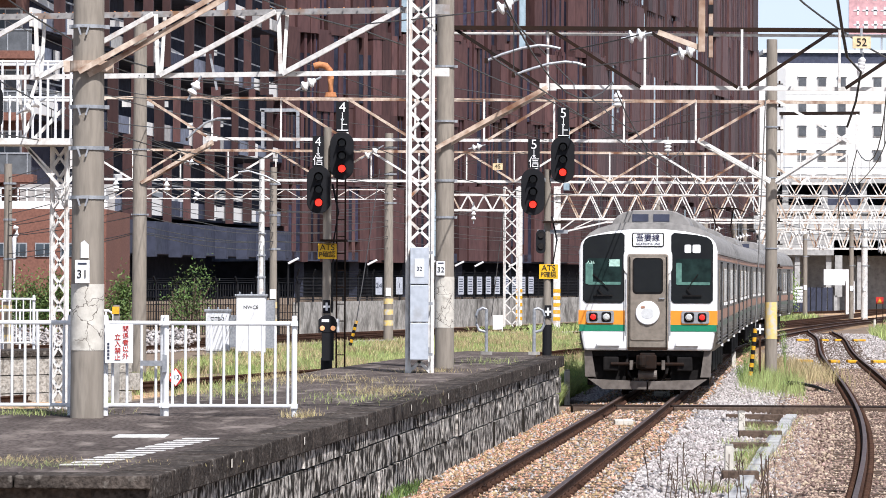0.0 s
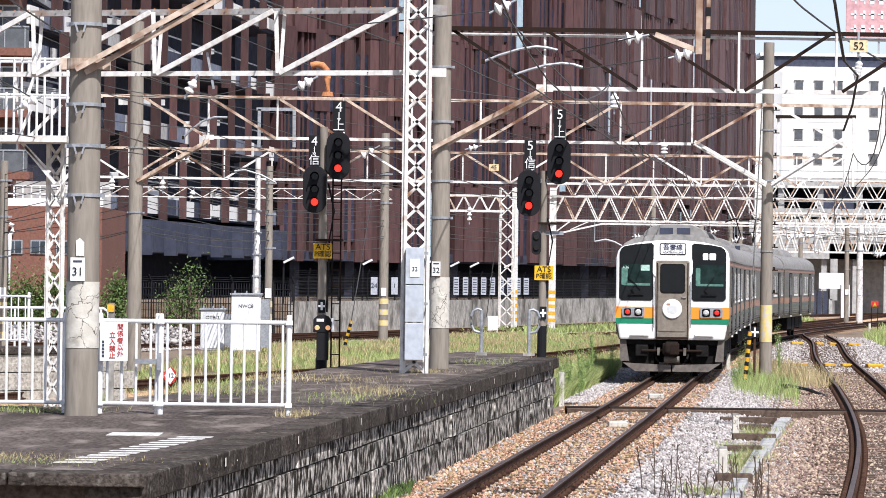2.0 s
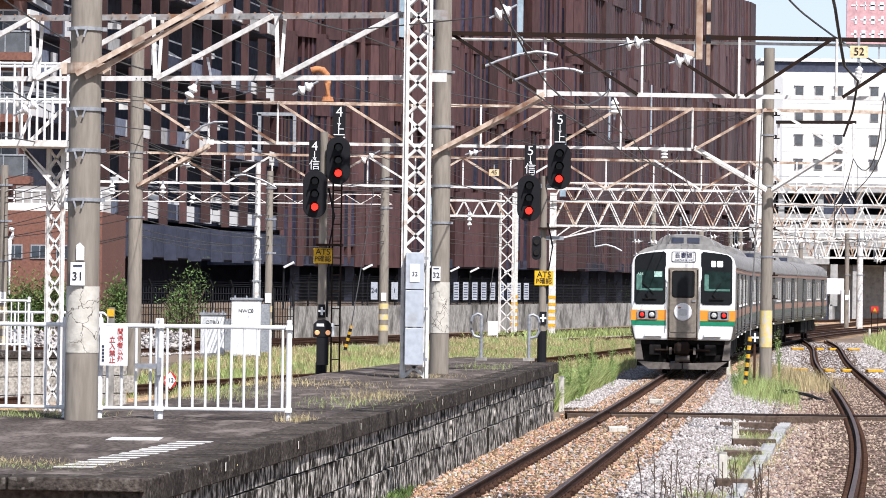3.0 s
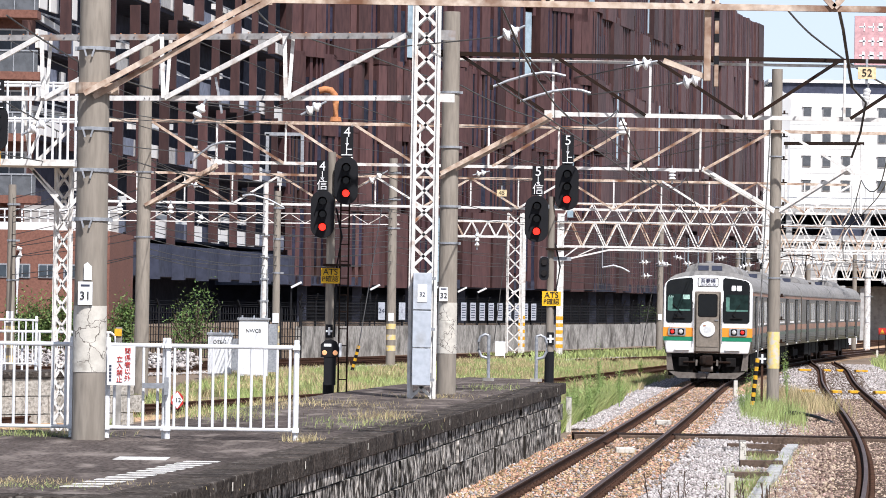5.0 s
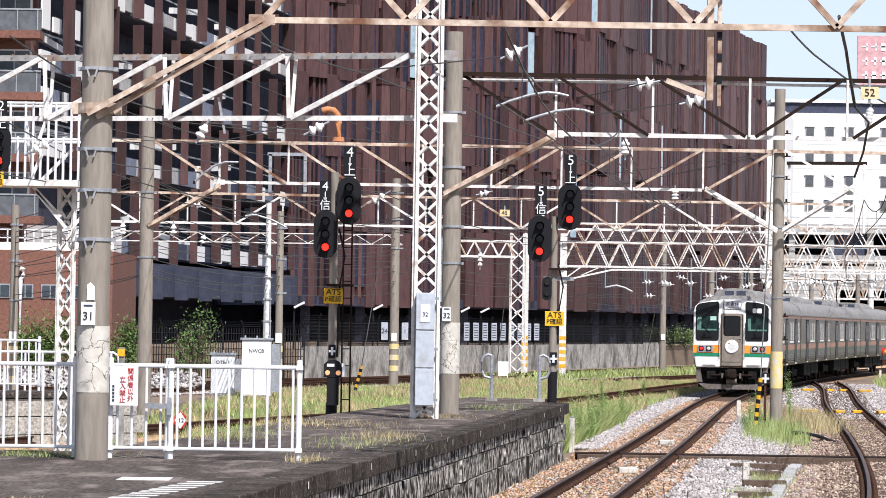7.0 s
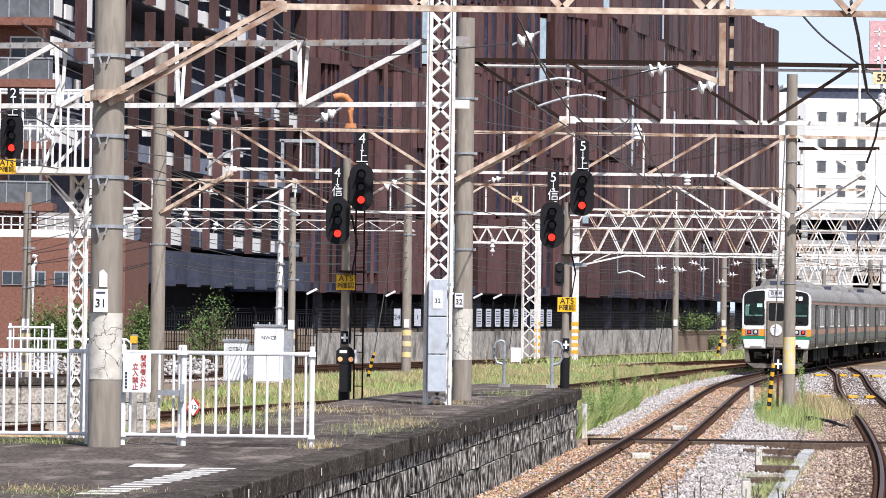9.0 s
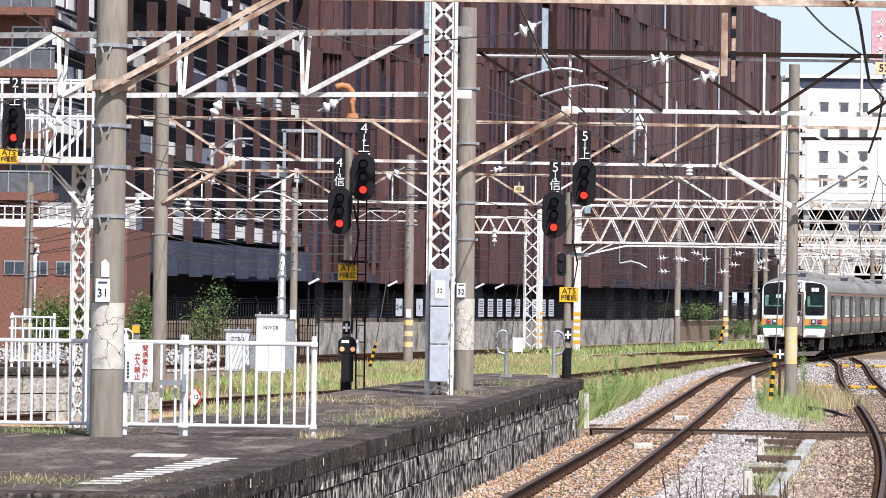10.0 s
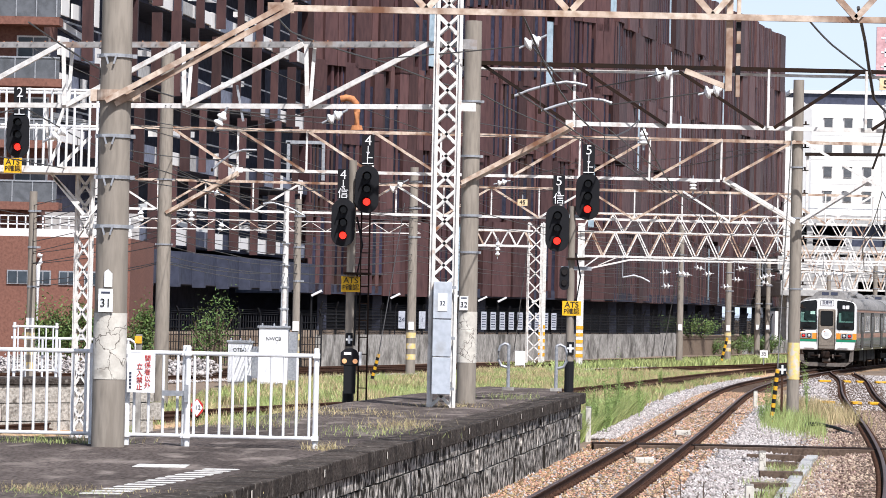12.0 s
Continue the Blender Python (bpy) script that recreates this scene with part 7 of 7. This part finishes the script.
# ---- timber crossing, cable troughs and small trackside things ----
cr = thing("cable_crossing", "dark timber and plate cable crossing over the rails", "crossing", (0, 0, 0))
yc = 73.806
for a, b in ((2.627, MAIN.x(yc) - 0.65), (MAIN.x(yc) - 0.5, MAIN.x(yc) + 0.5), (MAIN.x(yc) + 0.65, RIGHT.x(yc) - 0.65), (RIGHT.x(yc) - 0.5, RIGHT.x(yc) + 0.5), (RIGHT.x(yc) + 0.65, RIGHT.x(yc) + 4)):
    part("plate", Shape().box((a, yc - 0.35, -0.2), (b, yc + 0.35, -0.06)), M_DARKSTEEL, cr, bevel=0.01)
    part("edge_timber", Shape().box((a + 0.02, yc - 0.55, -0.25), (b - 0.02, yc - 0.37, -0.08)), M_SLEEPER, cr, bevel=0.01)
for px_, w, py_ in ((6.04, 1.1, 70), (5.843, 0.6, 66.5), (5.492, 0.75, 62.5), (4.916, 0.6, 58), (4.081, 0.5, 49.5)):
    tb = single("old_sleeper", Shape().block((px_, py_, -0.17), (w, 0.22, 0.16)), M_SLEEPER, "weathered loose timber sleeper in the gravel", "sleeper", group="loose sleepers", bevel=0.015)
tr = thing("cable_trough", "pale concrete cable trough with separate lids", "cable trough", (0, 0, 0))
pa, pb = (3.449, 43.455), (6.937, 71.922)
for i in range(16):
    a, b = along(pa, pb, i / 16 + 0.0005), along(pa, pb, (i + 1) / 16 - 0.0005)
    o = 0.02 * math.sin(i * 1.7)
    part("lid", Shape().slab([(a[0] - 0.11 + o, a[1]), (a[0] + 0.11 + o, a[1]), (b[0] + 0.11 + o, b[1]), (b[0] - 0.11 + o, b[1])], -0.28, -0.15 + 0.01 * math.sin(i * 2.9)), M_FARCONC, tr, bevel=0.012)
cbn = thing("cable_bundle", "black cables lying in a loop on the gravel", "cables", (0, 0, 0))
for i in range(6):
    o = i * 0.32
    part("cable", Shape().tube([(8.3 + 0.03 * i, 89.2 + o, -0.18), (8.55, 89.9 + o, -0.1), (8.85, 89.4 + o * 0.9, -0.06), (9.1, 87.6 + o * 0.7, -0.1), (9.22 + 0.02 * i, 85.4 + o * 0.5, -0.19)], 0.035, 6), M_BLACK, cbn)
for yy in (154.682, 115.366):
    for o in (-1.2, -0.25, 0.3, 1.2):
        x, y2 = RIGHT.side(yy, o)
        single("yellow_block", Shape().block((x, y2, -0.1), (0.5 if abs(o) > 1 else 0.3, 0.7, 0.08)), M_YELLOW, "faded yellow block beside the rails", "track block", group="yellow track blocks", bevel=0.01)
for u in (66.134, 82.14):
    single("track_box", Shape().block((MAIN.x(u) + 0.1, u, -0.1), (0.34, 0.5, 0.1)), M_PAINTBAND, "small pale box fixed between the rails", "track box", group="track boxes", bevel=0.015)
single("junction_box", Shape().box((2.422, 175, -0.2), (2.914, 175.3, 0.688)), M_WHITE, "small white junction box by the column", "junction box", bevel=0.02)

# ---- overhead line ----
SPANS = (41.2, 64, 97, 135, 186, 235, 290)


def overhead(line, label, x_off=0.0):
    g = thing("overhead_line", label, "overhead line", (0, 0, 0), group="overhead lines")
    top, low = [], []
    for a, b in zip(SPANS, SPANS[1:]):
        for i in range(8):
            y = a + (b - a) * i / 8
            x = line.x(y) + x_off
            top.append((x, y, 6.0 - 0.75 * 4 * (i / 8) * (1 - i / 8)))
            low.append((x, y, 5.05))
            if i % 2:
                part("dropper", Shape().rod(low[-1], top[-1], 0.006, 4), M_WIRE, g)
    part("messenger_wire", Shape().tube(top, 0.013, 5), M_WIRE, g)
    part("contact_wire", Shape().tube(low, 0.011, 5), M_WIRE, g)


overhead(MAIN, "catenary and contact wire above the main track")
overhead(Line([(3.0, 24), (5.45, 42.7), (9.3, 76.7), (13.4, 123), (22, 200), (36, 264), (48, 300)]), "catenary and contact wire above the joining track")
overhead(Line([(-12, 30), (-6, 80), (4.03, 121), (17.5, 194), (34, 250), (50, 300)]), "catenary and contact wire above the grassy track")
overhead(Line([(-24, 30), (-16, 100), (-6, 158), (9.5, 208), (24, 262), (36, 300)]), "catenary and contact wire above the siding")


def wire(pts, r, label="dark feeder cable strung between the gantries"):
    g = thing("feeder_cable", label, "cable", (0, 0, 0), group="feeder cables")
    a = [Vector(p) for p in pts]
    out = []
    for p, q in zip(a, a[1:]):
        n = 6
        for i in range(n):
            f = i / n
            out.append(p + (q - p) * f - Vector((0, 0, 0.012 * (q - p).length * 4 * f * (1 - f) * 0.4)))
    out.append(a[-1])
    part("cable", Shape().tube(out, r, 5), M_WIRE, g)


wire([(-3.12, 56.00, 7.17), (-3.00, 60.00, 7.13), (-1.55, 68.00, 7.19), (0.23, 78.00, 7.25), (2.37, 92.00, 7.23), (4.73, 110.00, 7.29), (9.09, 140.00, 6.84)], 0.016)
wire([(5.38, 58.00, 7.37), (6.20, 62.00, 7.24), (8.80, 72.00, 6.96), (10.68, 80.00, 6.84)], 0.018)
wire([(4.70, 44.00, 6.35), (5.01, 46.00, 6.09), (5.19, 47.00, 5.73), (5.30, 47.50, 5.46)], 0.022, "thick black jumper cable hanging under the beam")
wire([(5.30, 47.50, 5.46), (5.54, 48.00, 5.29), (5.53, 48.50, 4.92), (5.47, 49.00, 4.60)], 0.016, "thick black jumper cable hanging under the beam")
wire([(1.02, 60.00, 6.96), (1.80, 66.00, 6.68), (3.44, 80.00, 6.37), (5.12, 95.00, 6.35)], 0.014)
wire([(-7.37, 60.00, 7.20), (-6.56, 64.00, 6.70), (-5.75, 70.00, 6.59)], 0.016)
wire([(-9.55, 75.00, 6.49), (-8.37, 90.00, 7.03), (-6.62, 110.00, 7.24)], 0.012)
wire([(-7.50, 80.00, 5.95), (-6.12, 90.00, 6.20), (-2.71, 120.00, 6.09)], 0.012)
wire([(-1.58, 61.00, 6.78), (1.07, 60.00, 7.01)], 0.012)
wire([(2.24, 64.00, 6.57), (3.34, 62.00, 6.71)], 0.012)
wire([(2.45, 64.00, 6.26), (4.18, 63.00, 6.48)], 0.012)
wire([(-4.15, 61.00, 5.86), (-2.34, 61.00, 5.76)], 0.012)
POLE_RUN = ((-13.237, 110, 5.6), (-8.142, 97, 6.6), (-6.004, 128, 6.2), (-2.254, 150, 7.0), (3.547, 186.5, 6.6))
for i in range(13):
    r = random.Random(40 + i)
    f = 0.55 + 0.034 * i
    wire([(x, y, top * (f + r.uniform(-0.03, 0.03))) for x, y, top in POLE_RUN[r.choice((0, 0, 1)):r.choice((4, 5))]], 0.012, "thin feeder wire strung from pole to pole")
JUNCTION_RUN = ((5.872, 186.3, 7.0), (12.141, 205, 7.2), (19.351, 240, 6.3), (25.041, 250, 6.8))
for i in range(16):
    r = random.Random(80 + i)
    f = 0.48 + 0.03 * i
    wire([(x, y, top * (f + r.uniform(-0.05, 0.05))) for x, y, top in JUNCTION_RUN[:r.choice((2, 3, 4))]], 0.016, "thin feeder wire over the junction")


def on_beam(k, x, up):
    """A point on the chord of one of the long beams."""
    if k == 0:
        return (x, 60.9 + (XM - x) * 0.3, 7.044 if up else 5.988)
    if k == 1:
        return (x, 97 + (x + 9.2) / 22.2, 7.309 if up or not -6 < x < 6.5 else 6.218)
    if k == 2:
        return (x, 134 + (x + 13.386) / 28.5 * 2, 7.2 if up else 6.103)
    return (x, 186, 6.79 if up else 5.54)


for i in range(24):
    r = random.Random(140 + i)
    up = r.random() < 0.5
    if i % 3 == 0:
        pts = [on_beam(0, r.uniform(-10, -1.2), up), on_beam(1, r.uniform(-8, 6), not up)]
    elif i % 3 == 1:
        pts = [on_beam(1, r.uniform(-8, 11), up), on_beam(2, r.uniform(-9, 14), not up)]
    else:
        pts = [on_beam(2, r.uniform(-9, 14), up), on_beam(3, r.uniform(6.2, 24), not up)]
    wire(pts, 0.009, "thin black wire strung between the beams")
# stay wires
wire([(8.04, 93.00, 1.24), (8.72, 97.50, 8.22)], 0.018, "pale stay wire running down from the pole")
wire([(-3.10, 130.00, 0.94), (-2.62, 149.00, 6.95)], 0.02, "pale stay wire running down from the pole")
wire([(2.51, 186.00, 0.51), (3.16, 186.00, 6.33)], 0.025, "pale stay wire running down from the column")
wire([(11.10, 205.00, -0.14), (12.04, 205.00, 5.47)], 0.025, "pale stay wire running down from the pole")


def insulator(p, q, n=2, r=0.1, label="white porcelain insulator discs on the overhead line"):
    p, q = Vector(p), Vector(q)
    d = q - p
    ln = d.length
    g = thing("insulator", label, "insulator", m=Matrix.Translation(p) @ d.to_track_quat("Z", "Y").to_matrix().to_4x4(), group="insulators")
    part("pin", Shape().lathe([(0.02, -0.12), (0.02, ln + 0.12)], 8), M_GALV, g)
    for i in range(n):
        z = ln * (i + 0.3) / n
        part("disc", Shape().lathe([(0.03, z - 0.05), (r, z - 0.01), (r * 0.95, z + 0.02), (0.05, z + 0.05), (0.035, z + 0.1)], 16), M_INSUL, g, smooth=True)
    return g


for a, b, n, r in (((0.90, 60.00, 6.99), (1.14, 60.00, 7.11), 2, 0.12), ((3.21, 63.00, 6.73), (3.51, 63.00, 6.79), 2, 0.12), ((4.02, 62.00, 6.38), (4.31, 62.00, 6.46), 2, 0.12), ((-4.26, 61.00, 5.61), (-4.15, 61.00, 5.81), 2, 0.09), ((-2.39, 61.00, 5.73), (-2.17, 61.00, 5.85), 2, 0.09), ((3.37, 70.00, 5.86), (3.37, 70.00, 6.11), 3, 0.09),
                   ((6.21, 100.00, 6.04), (6.21, 100.00, 6.32), 3, 0.1), ((-6.93, 62.00, 5.52), (-7.22, 62.00, 5.36), 2, 0.09), ((-2.18, 100.00, 5.85), (-1.76, 100.00, 6.10), 2, 0.11), ((-9.05, 100.00, 4.85), (-9.05, 100.00, 5.13), 3, 0.09), ((-7.65, 100.00, 4.88), (-7.65, 100.00, 5.13), 2, 0.09), ((-7.90, 110.00, 6.06), (-7.56, 110.00, 5.95), 2, 0.1), ((-8.24, 120.00, 5.04), (-8.15, 120.00, 5.32), 2, 0.1), ((0.88, 110.00, 6.46), (1.16, 110.00, 6.53), 2, 0.1), ((1.01, 120.00, 4.42), (1.01, 120.00, 4.89), 3, 0.08), ((7.41, 64.00, 6.43), (7.37, 64.00, 6.18), 4, 0.07)):
    insulator(a, b, n, r)
for i in range(22):
    r = random.Random(7 + i)
    p = Vector((r.uniform(8.5, 23), 186, r.uniform(3.9, 5.1)))
    ins = insulator(p, p + Vector((0.35, 0, r.uniform(-0.1, 0.1))), 2, 0.14)
    back = ins.matrix_world.inverted()
    part("hanger", Shape().rod(back @ p, back @ Vector((p.x, 186, 5.54)), 0.02, 6), M_GALV, ins)


def arm(pts, r, label):
    g = thing("steady_arm", label, "steady arm", (0, 0, 0), group="steady arms")
    part("tube", Shape().tube(pts, r, 8), M_GALV, g, smooth=True)
    part("clip", Shape().block(pts[0], (0.06, 0.06, 0.09)), M_DARKSTEEL, g)
    return g


arm([(0.75, 64.00, 6.37), (1.04, 64.00, 6.49), (1.39, 64.00, 6.60), (1.69, 64.00, 6.65), (1.89, 64.00, 6.63), (2.06, 64.00, 6.59)], 0.026, "curved pale steady arm of the overhead line")
arm([(1.23, 64.00, 6.12), (1.55, 64.00, 6.23), (1.85, 64.00, 6.32), (2.15, 64.00, 6.36), (2.35, 64.00, 6.34), (2.51, 64.00, 6.29)], 0.026, "curved pale steady arm of the overhead line")
arm([(-6.89, 97.00, 6.20), (-6.67, 97.00, 6.42), (-6.37, 97.00, 6.65), (-6.06, 97.00, 6.76), (-5.71, 97.00, 6.76)], 0.03, "curved pale steady arm of the overhead line")
arm([(-6.27, 110.00, 5.69), (-5.92, 110.00, 5.73), (-5.41, 110.00, 5.58), (-4.98, 110.00, 5.36)], 0.03, "curved pale steady arm of the overhead line")
far_arm = arm([(8.02, 186.00, 4.46), (8.60, 186.00, 4.58), (9.04, 186.00, 4.46), (9.42, 186.00, 4.26)], 0.05, "curved pale steady arm of the overhead line")
part("hanger", Shape().rod((8.02, 186, 4.46), (8.02, 186, 5.54), 0.025, 6), M_GALV, far_arm)
op = thing("rusty_bent_pipe", "orange rusted bent pipe on the beam", "pipe", (0, 0, 0))
part("pipe", Shape().tube([(-2.30, 64.00, 6.26), (-2.20, 64.00, 6.29), (-2.09, 64.00, 6.27), (-2.02, 64.00, 6.19), (-2.00, 64.00, 6.04), (-2.00, 64.00, 5.74)], 0.06, 10), M_ORANGERUST, op, smooth=True)
part("flange", Shape().lathe([(0.11, 0), (0.09, 0.08)], 12, Matrix.Translation((-2.00, 64.00, 5.72))), M_ORANGERUST, op)
fr = thing("steel_portal", "grey galvanised portal frame above the sidings", "portal frame", (0, 0, 0))
for a, b in (((-5.60, 112.00, 6.51), (-5.60, 112.00, 7.68)), ((-4.51, 112.00, 6.51), (-4.52, 112.00, 7.68)), ((-5.69, 112.00, 7.68), (-4.43, 112.00, 7.68))):
    part("member", Shape().bar(a, b, 0.1), M_GALV, fr)


pf = thing("steel_portal", "dark crossbar on slim pale posts above the beam", "portal frame", (0, 0, 0))
part("crossbar", Shape().bar((12.547, 135, 8.684), (15.554, 135.2, 8.726), 0.12), M_DARKSTEEL, pf)
for x in (12.647, 15.454):
    part("post", Shape().bar((x, 135.1, 6.1), (x, 135.1, 8.684), 0.09), M_WHITESTEEL, pf)


# ---- what moves ----
def motions():
    for i, c in enumerate(CARS):
        walk(c, train_rows(i))


motions()
